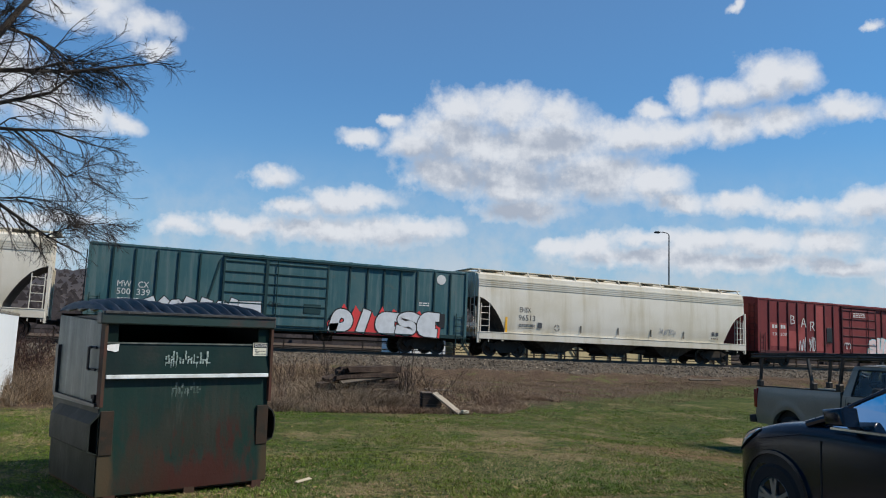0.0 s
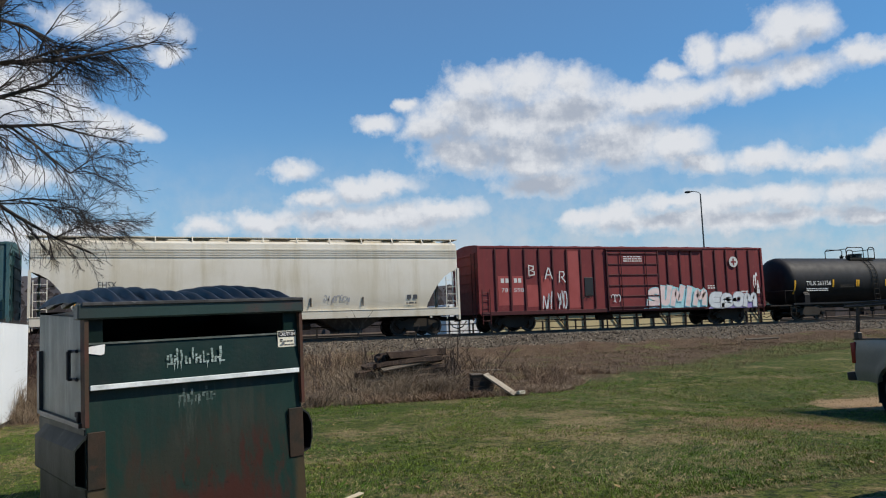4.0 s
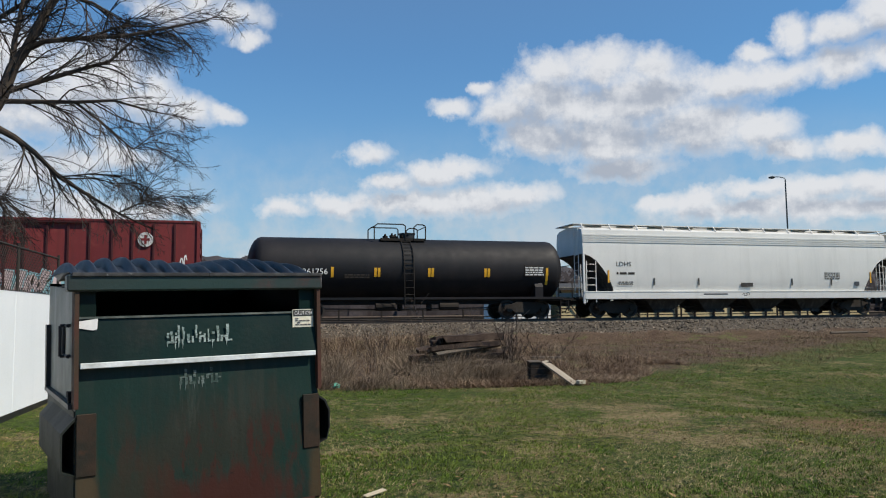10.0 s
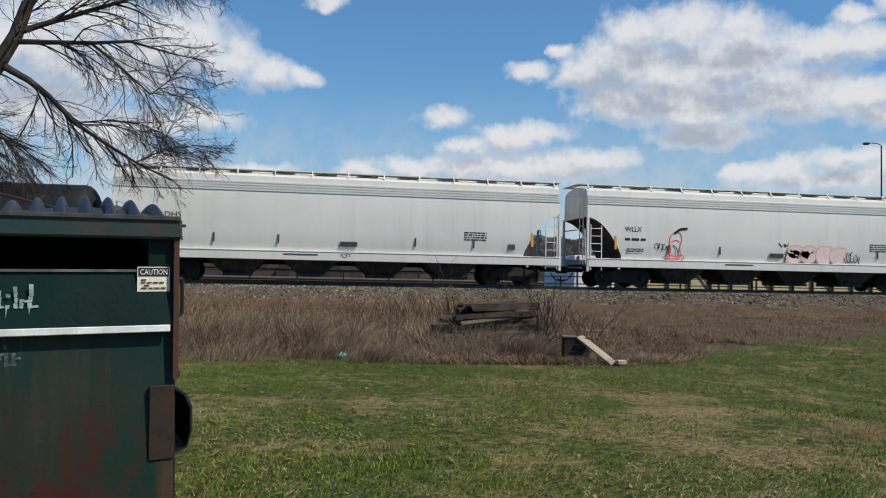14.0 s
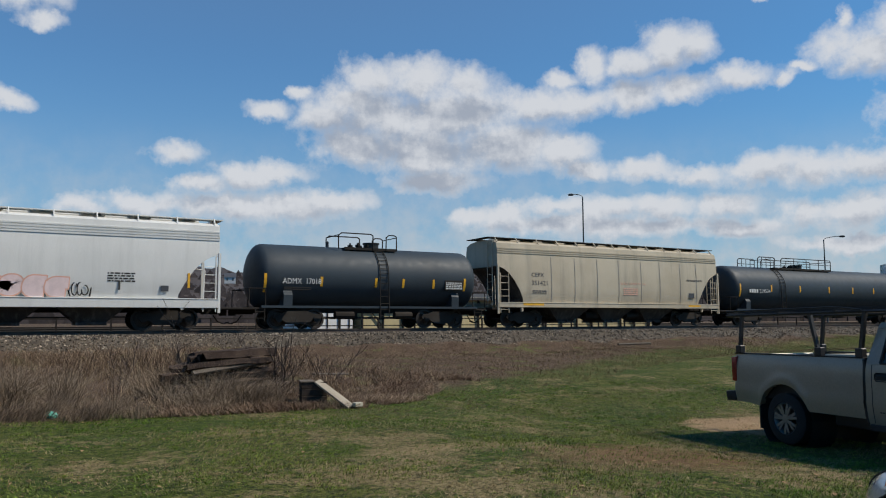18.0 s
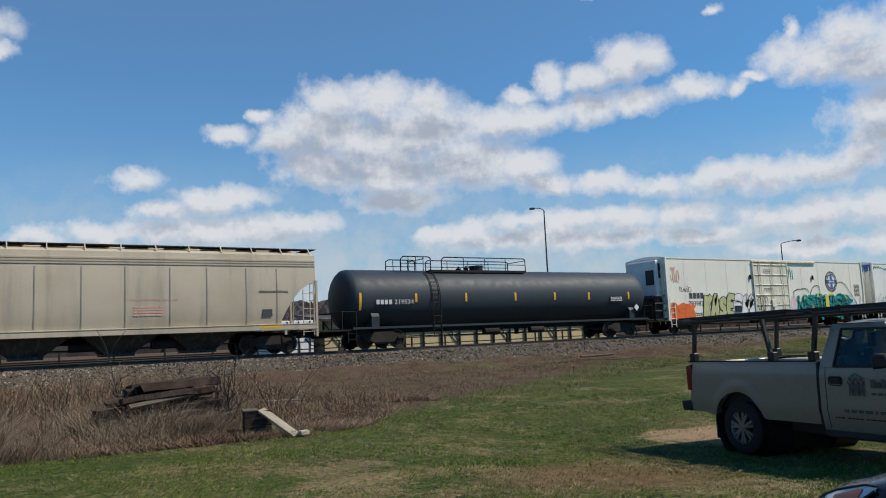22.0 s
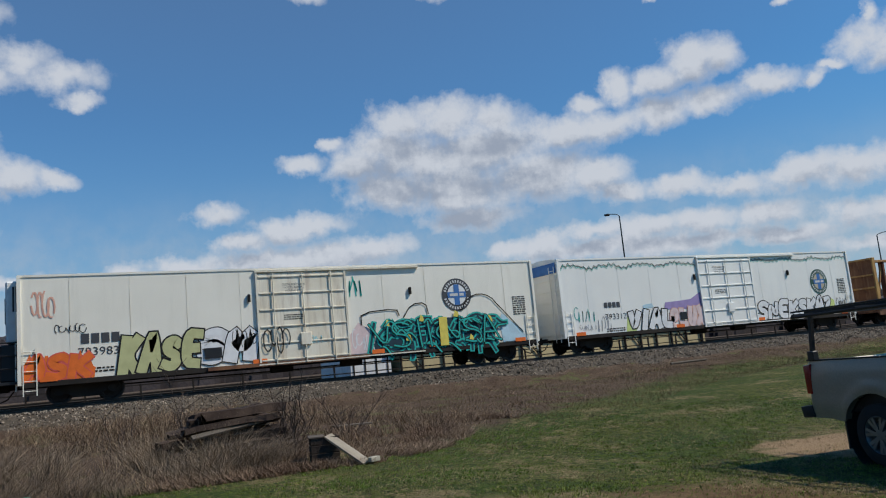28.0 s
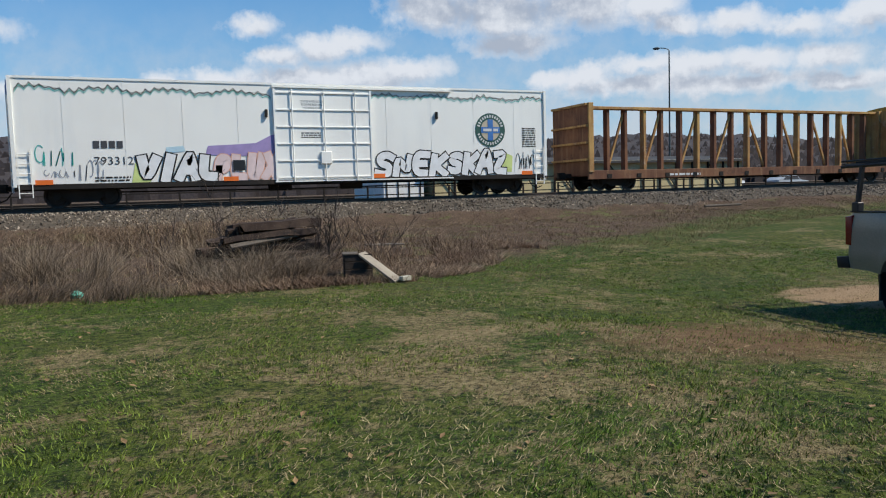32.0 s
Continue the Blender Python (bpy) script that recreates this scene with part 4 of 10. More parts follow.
def tank(x0, x1, skin, name, label, r=1.42, zc=2.36, rail_x=(-1.2, 1.2), marks=(), long_rail=False):
    """A tank car: a drum with dished ends on a sill, top fittings inside a railed platform, a ladder."""
    car, h = car_at(name, label, x0, x1)
    d = 0.62
    prof = [(-h, 0.0)] + [(-h + d * (1 - math.sin(a)), r * math.cos(a)) for a in np.linspace(math.pi / 2 * 0.92, 0, 7)]
    prof += [(x, r) for x in np.linspace(-h + d + 0.4, h - d - 0.4, 6)]
    prof += [(h - d * (1 - math.sin(a)), r * math.cos(a)) for a in np.linspace(0, math.pi / 2 * 0.92, 7)] + [(h, 0.0)]
    part("tank_barrel", G().lathe(prof, (0, 0, zc), "x", 48), skin, car, smooth=True)
    for s in (-1, 1):
        g = G().prism([(-1.35, 0.95), (1.35, 0.95), (1.38, 1.5), (1.2, 1.75), (-1.2, 1.75), (-1.38, 1.5)], "x", s * (h - 1.5) - 0.2, s * (h - 1.5) + 0.2)
        part("saddle", g, skin, car)
        g = G().box(s * (h - 0.1) - 1.5, -1.4, 0.86, s * (h - 0.1) + 0.35, 1.4, 0.94, 0.01)
        for y in (-1.38, 1.38):
            g.tube([(s * (h + 0.2), y, 0.9), (s * (h + 0.2), y, 1.75), (s * (h - 0.5), y, 1.75), (s * (h - 0.5), y, 0.9)], 0.022)
        g.tube([(s * (h + 0.2), -1.38, 1.75), (s * (h + 0.2), 1.38, 1.75)], 0.022)
        part("end_platform", g, M["iron"], car)
        ladder(car, s * (h - 0.25), -1.45, 0.35, 0.9, 0.4, M["iron"], 2, name="end_step")
    for q in (-1.43, 1.43):
        part("side_rail", G().box(-h + 0.3, q - 0.05, 0.93, h - 0.3, q + 0.05, 1.03), skin, car)
    brake_gear(car, h)
    for x in (-0.5, 0.9):
        part("bottom_outlet", G().cyl((x, 0, 0.42), (x, 0, 1.1), 0.13, n=10), M["iron"], car)
    a, b = rail_x
    top = zc + r
    g = G().box(a, -0.75, top - 0.1, b, 0.75, top - 0.05)
    g.box(a, -0.78, top - 0.14, b, -0.70, top - 0.02).box(a, 0.70, top - 0.14, b, 0.78, top - 0.02)
    part("top_platform", g, M["iron"], car)
    g = G()
    n = 5 if long_rail else 3
    for y in (-0.78, 0.78):
        mid = (a + b) / 2
        spans = [(a - 1.6, a + 0.1), (a + 0.75, b)] if long_rail else [(a - 0.3, mid + 0.1), (b - 0.55, b)]
        for u, v in spans:
            g.tube([(u, y, top - 0.12), (u, y, top + 0.5), (u + 0.15, y, top + 0.62), (v - 0.12, y, top + 0.62), (v, y, top + 0.55), (v, y, top - 0.1)], 0.028)
            if long_rail:
                g.tube([(u, y, top + 0.28), (v, y, top + 0.28)], 0.02)
                for q in np.linspace(u, v, n)[1:-1]:
                    g.tube([(q, y, top - 0.1), (q, y, top + 0.62)], 0.02)
    for x in (a - 0.3, b):
        g.tube([(x, -0.78, top + 0.52), (x, 0.78, top + 0.52)], 0.022)
    part("safety_rail", g, M["iron"], car, "bent pipe handrail round the top fittings")
    cx = (a + b) / 2
    g = G().lathe([(0, 0.36), (0.3, 0.36), (0.3, 0.4), (0.36, 0.4), (0.36, 0.0)], (cx + 0.35, 0, top - 0.08), "z", 18)
    part("dome_housing", g, M["black"], car, smooth=True)
    for k in range(4):
        g = G().lathe([(0, 0.09), (0.16, 0.09), (0.16, 0.13), (0.24, 0.13), (0.24, 0.05), (0.34, 0.05), (0.34, 0.0)], (cx - 0.65 + 0.24 * k, 0.18 * (-1) ** k, top - 0.08), "z", 10)
        part("valve", g, M["iron"], car)
    # ladder that follows the drum down to the sill
    lx = b - 0.95 if not long_rail else a - 0.06
    g = G()
    arc = [(-(r + 0.05) * math.cos(t), zc + (r + 0.05) * math.sin(t)) for t in np.linspace(math.radians(62), math.radians(-5), 9)] + [(-1.5, 1.0), (-1.5, 0.45)]
    for s in (-0.22, 0.22):
        g.tube([(lx + s, y, z) for y, z in arc], 0.022)
    for (y0, z0), (y1, z1) in zip(arc[:-1], arc[1:]):
        k = max(1, round(math.hypot(y1 - y0, z1 - z0) / 0.3))
        for i in range(k):
            t = (i + 0.5) / k
            g.cyl((lx - 0.22, y0 + (y1 - y0) * t, z0 + (z1 - z0) * t), (lx + 0.22, y0 + (y1 - y0) * t, z0 + (z1 - z0) * t), 0.014, n=5)
    part("ladder", g, M["iron"], car, "black ladder bent round the drum")
    for u, hgt, z in marks:
        t = [math.asin((zz - zc) / (r + 0.008)) for zz in np.linspace(z - hgt / 2, z + hgt / 2, 5)]
        g = G()
        g.sheet([[(u + e, -(r + 0.01) * math.cos(q), zc + (r + 0.01) * math.sin(q)) for e in (-0.06, 0.06)] for q in t])
        part("reflector", g, M["reflect"], car, "amber reflective strip")
    running_gear(car, h, 2.05)
    return car, h


def boxcar(x0, x1, skin, rib_mat, name, label, ribs, door, eave=4.25, bottom=0.92, plain_sides=False, roof=None, door_mat=None, door_bars=4, posts=2, bar_mat=None):
    """A boxcar: panelled sides with outside posts, a sliding or plug door under a track, corrugated ends."""
    car, h = car_at(name, label, x0, x1)
    g = G().box(-h, -HW, bottom, h, HW, eave, 0.02)
    part("body", g, skin, car)
    g = G()
    sec = [(-HW - 0.03, eave - 0.06), (-HW - 0.03, eave + 0.02), (-0.8, eave + 0.12), (0, eave + 0.17), (0.8, eave + 0.12), (HW + 0.03, eave + 0.02), (HW + 0.03, eave - 0.06)]
    g.prism(sec, "x", -h - 0.03, h + 0.03)
    n = 13
    for i in range(n):
        x = -h + 0.2 + (2 * h - 0.4) * i / (n - 1)
        g.prism([(-HW - 0.035, eave), (-0.8, eave + 0.14), (0, eave + 0.2), (0.8, eave + 0.14), (HW + 0.035, eave)], "x", x - 0.05, x + 0.05)
    part("roof", g, roof or skin, car)
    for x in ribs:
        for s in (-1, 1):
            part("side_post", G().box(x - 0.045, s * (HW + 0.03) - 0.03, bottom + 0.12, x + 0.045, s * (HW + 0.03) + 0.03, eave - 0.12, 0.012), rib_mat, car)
    for s in (-1, 1):
        part("side_sill", G().box(-h, s * HW - 0.05, bottom - 0.1, h, s * HW + 0.05, bottom + 0.09, 0.012), rib_mat if plain_sides is False else M["iron"], car)
        ew = part("end_wall", G().box(s * h - 0.012, -HW + 0.06, bottom, s * h + 0.012, HW - 0.06, eave), skin, car)
        for k in range(7):
            z = bottom + 0.3 + (eave - bottom - 0.6) * k / 6
            part("end_rib", G().prism([(-HW + 0.1, z - 0.1), (-HW + 0.1, z + 0.1), (HW - 0.1, z + 0.1), (HW - 0.1, z - 0.1)], "x", s * h + s * 0.012, s * h + s * 0.07), skin, ew)
        for y in (-HW, HW):
            part("end_post", G().box(s * h - 0.06, y - 0.06, bottom, s * h + 0.06, y + 0.06, eave), skin, ew)
        ladder(car, s * (h - 0.32), -HW - 0.06, 0.4, 2.1, 0.42, rib_mat if not plain_sides else skin, 5)
        ladder(car, s * (h + 0.12), -HW + 0.4, 0.6, eave - 0.3, 0.42, rib_mat if not plain_sides else skin, 9, "y")
    d0, d1 = door
    dm = door_mat or skin
    dr = part("door", G().box(d0, -HW - 0.07, bottom + 0.05, d1, -HW - 0.005, eave - 0.2, 0.015), dm, car)
    bm_ = bar_mat or rib_mat
    for i in range(door_bars + 1):
        z = bottom + 0.15 + (eave - bottom - 0.5) * i / door_bars
        part("door_bar", G().box(d0 + 0.03, -HW - 0.11, z - 0.03, d1 - 0.03, -HW - 0.065, z + 0.03, 0.01), bm_, dr)
    for i in range(posts):
        x = d0 + (d1 - d0) * (i + 0.5) / posts
        part("lock_rod", G().cyl((x, -HW - 0.14, bottom), (x, -HW - 0.14, eave - 0.2), 0.025, n=6), bm_, dr)
    for x in (d0 - 0.03, d1 + 0.03):
        part("door_frame", G().box(x - 0.04, -HW - 0.1, bottom, x + 0.04, -HW - 0.005, eave - 0.12), bm_, car)
    part("door_track", G().box(d0 - 0.1, -HW - 0.12, eave - 0.16, d1 + (d1 - d0) * 0.95, -HW, eave - 0.1), bm_, car)
    part("door_track", G().box(d0 - 0.1, -HW - 0.12, bottom - 0.02, d1 + (d1 - d0) * 0.95, -HW, bottom + 0.03), bm_, car)
    brake_gear(car, h)
    running_gear(car, h, 2.1)
    return car, h


def pattern(car, x0, x1, count):
    return [x0 + (x1 - x0) * i / (count - 1) for i in range(count)]


CARS = []
SIDE = -HW - 0.012  # plane of paint and lettering on a flat side
POST = -HW - 0.064  # the same in front of the side posts

# --- cream covered hopper that has almost gone by
c, h, _ = hopper(-21.0, -3.1, M["hop_tan"], "covered_hopper", "cream covered hopper car with a dusty side, on the track")
CARS.append(c)

# --- teal boxcar
ribs = [-7.99, -7.08, -6.17, -5.29, -4.37, 2.63, 3.53, 4.39, 5.29, 6.16, 7.11, 8.0]
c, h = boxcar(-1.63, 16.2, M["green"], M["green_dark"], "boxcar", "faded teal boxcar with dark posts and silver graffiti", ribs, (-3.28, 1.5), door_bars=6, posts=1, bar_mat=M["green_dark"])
CARS.append(c)
part("door_post", G().box(-1.45, -HW - 0.13, 0.95, -1.31, -HW - 0.06, 4.05), M["green_dark"], c)
part("brace", G().beam((-4.2, -HW - 0.02, 1.0), (-3.5, -HW - 0.02, 3.9), 0.08, 0.05, (0, 1, 0)), M["green_dark"], c)
lettering("MW   CX", -7.74, 2.42, 1.28, 0.27, SIDE, M["offwhite"], c, label="white stencilled reporting mark")
lettering("500  339", -7.74, 2.09, 1.35, 0.27, SIDE, M["offwhite"], c, label="white stencilled car number")
bars(rng, -7.7, 1.8, 0.9, 0.2, 2, SIDE, M["offwhite"], c)
part("roundel", G().lathe([(0, 0.25), (-0.004, 0.25), (-0.004, 0)], (7.48, SIDE, 3.79), "y", 28), M["offwhite"], c, "round white plate")
piece(rng, 1.75, 0.82, 5.6, 1.3, POST - 0.012, PAINT["silver"], PAINT["black"], c, "DIESE", glow=PAINT["red"], fat=0.42, edge=0.055, label="silver fill")
piece(rng, -6.6, 1.0, 5.0, 1.15, POST - 0.012, PAINT["silver"], PAINT["black"], c, "VNINT", fat=0.5, edge=0.04, label="pale silver fill")
bars(rng, 6.3, 2.4, 0.55, 0.22, 2, SIDE, M["offwhite"], c)
part("data_panel", G().box(0.43, SIDE - 0.08, 1.7, 1.25, SIDE - 0.06, 2.14), M["green_dark"], c, "dark stencil panel on the door")
scrawl(rng, -1.2, 1.9, 0.5, 0.25, -HW - 0.12, PAINT["black"], c, 4, 0.03)
part("tack_board", G().box(7.4, SIDE - 0.02, 1.35, 7.75, SIDE, 2.05), M["black"], c)

# --- tan-stained white covered hopper
c, h, bow = hopper(16.95, 35.25, M["hop_tan"], "covered_hopper", "white covered hopper car with tan water stains", pockets=3)
CARS.append(c)
y = -HW + 0.011
lettering("EHSX", -6.68, 2.4, 0.7, 0.27, y, M["ink"], c, label="dark stencilled reporting mark")
lettering("96513", -6.74, 1.96, 1.02, 0.3, y, M["ink"], c, label="dark stencilled car number")
bars(rng, -6.7, 1.62, 0.95, 0.2, 2, y, M["ink"], c)
part("data_panel", G().box(-5.55, y - 0.004, 1.6, -5.3, y + 0.004, 1.9), M["ink"], c)
g = G()
for i in range(4):
    a = i * math.pi / 2 + 0.3
    g.flat([(-4.35 + rr * math.cos(a + b), 1.66 + rr * math.sin(a + b)) for rr, b in ((0.2, 0), (0.2, 1.1), (0.14, 1.1), (0.14, 0))], y)
part("stencil_ring", g, M["ink"], c)
part("data_panel", G().box(6.55, y - 0.004, 1.72, 6.75, y + 0.004, 1.92), M["ink"], c)
part("data_panel", G().box(6.85, y - 0.004, 1.72, 7.05, y + 0.004, 1.92), M["ink"], c)
bars(rng, 6.5, 1.5, 0.5, 0.12, 1, y, M["ink"], c)
scrawl(rng, 2.6, 1.62, 1.2, 0.35, y, PAINT["grey"], c, 8, 0.03)
reflectors(c, (-2.8, -0.3, 2.0, 4.4), 1.65, 0.4, y, 0.07, "hop_under")
part("warning_band", G().box(-7.55, y - 0.004, 1.3, -7.42, y + 0.004, 2.1), M["reflect"], c, "amber reflective strip")

# --- red boxcar
ribs = [-7.98, -7.17, -6.36, -5.54, -4.76, -3.94, -3.11, -2.32, 2.33, 3.15, 3.91, 4.7, 5.54, 6.31, 7.12, 7.94]
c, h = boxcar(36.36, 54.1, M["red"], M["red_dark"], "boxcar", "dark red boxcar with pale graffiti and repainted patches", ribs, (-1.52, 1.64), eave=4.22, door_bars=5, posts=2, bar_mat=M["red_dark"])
CARS.append(c)
for (u0, u1, v0, v1) in ((-3.85, -3.2, 1.1, 4.0), (-5.45, -4.82, 1.15, 2.75), (-6.26, -5.64, 1.2, 2.3), (-7.85, -7.25, 1.3, 2.75), (-7.08, -6.45, 1.3, 2.75), (6.6, 7.0, 1.1, 1.75)):
    part("repainted_patch", G().box(u0, -HW - 0.006, v0, u1, -HW + 0.01, v1), M["red_new"], c, "brighter red repainted patch")
part("patch_panel", G().box(-2.93, -HW - 0.03, 1.69, -2.43, -HW, 2.64, 0.01), M["black"], c, "dark patch on the side")
for body, x, z in (("B", -6.25, 2.75), ("A", -5.28, 2.6), ("R", -4.51, 2.42)):
    g = G()
    for q, P in enumerate(GLYPHS[body]):
        stroke(g, [(x + 0.24 + u * 0.2, z + v * 0.52) for u, v in P], 0.06, POST - 0.001 * q)
    part("chalked_letter", g, M["offwhite"], c, "hand-drawn white letter", normals=False)
lettering("781 598", -7.68, 1.95, 1.24, 0.2, SIDE, M["offwhite"], c, label="white stencilled car number")
for i, x in enumerate((-7.7, -7.45, -6.98, -6.75)):
    part("mark_letter", G().box(x, SIDE - 0.004, 2.41, x + 0.17, SIDE, 2.63), M["offwhite"], c, "plain white block of the reporting mark")
part("roundel", G().lathe([(0, 0.3), (-0.004, 0.3), (-0.004, 0)], (6.81, POST, 3.43), "y", 28), M["offwhite"], c, "round white emblem")
part("roundel_cross", G().box(6.76, POST - 0.012, 3.24, 6.86, POST - 0.005, 3.62).box(6.63, POST - 0.0125, 3.38, 6.99, POST - 0.006, 3.48), M["red"], c)
part("graffiti_cloud", G().flat([(0.6, 0.95), (4.75, 0.95), (4.8, 1.4), (4.4, 1.9), (3.9, 2.05), (3.3, 1.95), (2.6, 2.1), (2.0, 1.9), (1.4, 1.85), (0.9, 1.6)], POST - 0.004), PAINT["aqua"], c, "pale blue spray behind the letters")
piece(rng, 0.9, 0.98, 3.8, 1.15, POST - 0.02, PAINT["blush"], PAINT["aqua"], c, "SUNIM", fat=0.30, edge=0.05, label="pale pink fill")
piece(rng, 4.9, 0.85, 3.3, 0.95, POST - 0.02, PAINT["silver"], PAINT["grey"], c, "EBOM", fat=0.26, edge=0.04, label="pale grey fill")
part("graffiti_cloud", G().flat([(4.85, 0.85), (8.3, 0.85), (8.2, 1.35), (6.4, 1.2), (5.5, 1.4)], POST - 0.008), PAINT["lilac"], c, "faded lilac spray low on the side")
bars(rng, -0.55, 3.45, 1.15, 0.34, 3, -HW - 0.12, M["offwhite"], c)
for x0, x1 in ((-5.45, -4.85), (-4.6, -4.05)):
    scrawl(rng, x0, 1.05, x1 - x0, 1.1, POST, PAINT["silver"], c, 3, 0.05)
scrawl(rng, 8.15, 1.6, 0.45, 1.3, POST, PAINT["white"], c, 3, 0.05)
scrawl(rng, -3.2, 1.5, 0.6, 0.3, POST, PAINT["black"], c, 4, 0.03)
scrawl(rng, -1.4, 1.3, 0.5, 0.5, -HW - 0.12, PAINT["silver"], c, 3, 0.04)
bars(rng, 4.9, 1.95, 0.5, 0.25, 2, POST, M["offwhite"], c)
bars(rng, 7.2, 1.6, 0.5, 0.25, 2, POST, M["offwhite"], c)

# --- black tank car
c, h = tank(56.1, 71.0, M["black_tank"], "tank_car", "matt black tank car with amber reflectors and white lettering", marks=((-6.85, 0.8, 1.95), (-3.84, 0.45, 2.15), (-1.92, 0.4, 2.15), (-1.76, 0.4, 2.15), (0.56, 0.4, 2.15), (0.72, 0.4, 2.15), (3.26, 0.4, 2.15), (3.42, 0.4, 2.15), (6.35, 0.8, 2.0)), rail_x=(-1.55, 0.56))
CARS.append(c)
ty = -1.43
lettering("TILX 261756", -6.0, 2.05, 1.95, 0.25, ty, M["white"], c, label="white stencilled tank car number")
bars(rng, -6.0, 1.72, 1.7, 0.2, 2, ty + 0.02, M["offwhite"], c)
bars(rng, -3.3, 1.9, 1.1, 0.2, 2, ty, M["iron_grey"], c)
part("warning_panel", G().box(5.2, ty - 0.004, 2.0, 6.2, ty + 0.01, 2.52), M["iron_grey"], c, "test data panel")
bars(rng, 5.24, 2.04, 0.92, 0.44, 4, ty - 0.008, M["offwhite"], c)

# --- two clean white covered hoppers
for i, (a, b) in enumerate(((71.75, 90.05), (91.34, 109.6))):
    c, h, bow = hopper(a, b, M["hop_white"], "covered_hopper", ("clean white covered hopper car with small grey stencils", "white covered hopper car with thin red and black graffiti")[i], pockets=4)
    CARS.append(c)
    lettering(("LDHS", "WLLX")[i], -7.39, 2.5, 0.8, 0.22, y, M["iron_grey"], c, label="faint grey stencilled reporting mark")
    bars(rng, -7.39, 2.1, 1.0, 0.2, 1, y, M["iron_grey"], c, "car_number")
    bars(rng, -7.3, 1.6, 0.8, 0.2, 2, y, M["iron_grey"], c)
    bars(rng, 4.9, 1.9, 1.0, 0.4, 4, y, M["iron_grey"], c)
    part("data_panel", G().box(6.85, y - 0.004, 1.55, 7.15, y + 0.004, 1.78), M["ink"], c)
    reflectors(c, (-7.83, 7.92), 2.0, 0.6, y, 0.09)
    reflectors(c, (-5.33, -2.8, 2.82, 5.33), 1.75, 0.36, y, 0.07, "hop_under")
    reflectors(c, (0.04,), 1.6, 0.2, y, 0.7, "hop_under")
    part("sill_stencil", G().box(-2.6, y - 0.09, 1.1, -1.2, y - 0.075, 1.16), M["ink"], c)
    if i == 0:
        scrawl(rng, -0.5, 1.02, 0.6, 0.2, y - 0.08, PAINT["black"], c, 4, 0.03)
    else:
        g, k = G(), G()
        stroke(g, smoothed([(-5.3, 1.32), (-5.2, 1.75), (-5.3, 2.2), (-5.1, 2.5), (-4.75, 2.55), (-4.65, 2.2), (-4.8, 1.85), (-4.7, 1.35), (-5.3, 1.32)]), 0.05, y - 0.002)
        stroke(g, smoothed([(-5.15, 2.1), (-4.95, 2.2), (-4.8, 2.1)]), 0.04, y - 0.004)
        stroke(g, smoothed([(-5.4, 1.55), (-5.0, 1.42), (-4.6, 1.55), (-4.6, 1.25), (-5.4, 1.25), (-5.4, 1.55)]), 0.05, y - 0.006)
        stroke(k, smoothed([(-5.0, 2.5), (-4.75, 2.68), (-4.45, 2.7)]), 0.11, y - 0.008)
        stroke(k, smoothed([(-5.1, 1.95), (-4.95, 1.85), (-4.85, 1.6)]), 0.04, y - 0.010)
        part("graffiti_doodle", g, PAINT["rose"], c, "thin dark red sprayed outline", normals=False)
        part("graffiti_shading", k, PAINT["black"], c, "black sprayed strokes", normals=False)
        scrawl(rng, -5.95, 1.7, 0.5, 0.35, y, PAINT["black"], c, 4, 0.03)
        piece(rng, 0.6, 1.27, 2.9, 0.8, y - 0.012, PAINT["blush"], PAINT["salmon"], c, "SOEE", fat=0.40, edge=0.05, label="washed-out pink bubble letter")
        scrawl(rng, 0.1, 2.0, 0.6, 0.22, y, PAINT["black"], c, 3, 0.03)
        scrawl(rng, 3.5, 1.3, 0.9, 0.55, y, PAINT["black"], c, 5, 0.04)

# --- short grey tank car
c, h = tank(111.1, 122.5, M["grey_tank"], "tank_car", "dark grey tank car with a railed top platform and ladder", marks=((-5.22, 0.8, 2.0), (-2.69, 0.42, 2.1), (-0.04, 0.42, 2.1), (1.36, 0.42, 2.1), (2.98, 0.42, 2.1), (4.72, 0.6, 2.1)), rail_x=(-1.36, 1.3))
CARS.append(c)
lettering("ADMX  17018", -4.47, 1.98, 1.75, 0.24, ty, M["offwhite"], c, label="white stencilled tank car number")
bars(rng, -4.4, 1.72, 1.2, 0.16, 2, ty + 0.02, M["iron_grey"], c)
part("warning_panel", G().box(3.6, ty - 0.004, 1.84, 4.6, ty + 0.01, 2.3), M["iron_grey"], c)
bars(rng, 3.65, 1.88, 0.9, 0.36, 4, ty - 0.008, M["offwhite"], c)
part("top_valve", G().lathe([(0, 0.08), (0.2, 0.06), (0.22, 0.1), (0.3, 0.02)], (-1.9, 0, 3.76), "z", 8), M["black"], c)

# --- grey covered hopper with panel seams
c, h, bow = hopper(123.4, 139.4, M["hop_grey"], "covered_hopper", "pale grey covered hopper car with dark panel seams", seams=(-4.61, -3.03, -1.46, 0.09, 1.77, 3.23, 4.87, 6.21), stripes=3, pockets=3)
CARS.append(c)
lettering("CEFX", -5.9, 2.61, 0.8, 0.21, y, M["ink"], c, label="dark stencilled reporting mark")
lettering("351421", -5.9, 2.17, 1.01, 0.24, y, M["ink"], c, label="dark stencilled car number")
bars(rng, -5.85, 1.75, 0.9, 0.2, 2, y, M["ink"], c)
lettering("DO NOT HAMMER ON CAR", 0.15, 2.32, 1.95, 0.12, y, PAINT["salmon"], c, label="small red warning words")
bars(rng, 0.4, 1.75, 1.1, 0.42, 4, y, PAINT["salmon"], c)
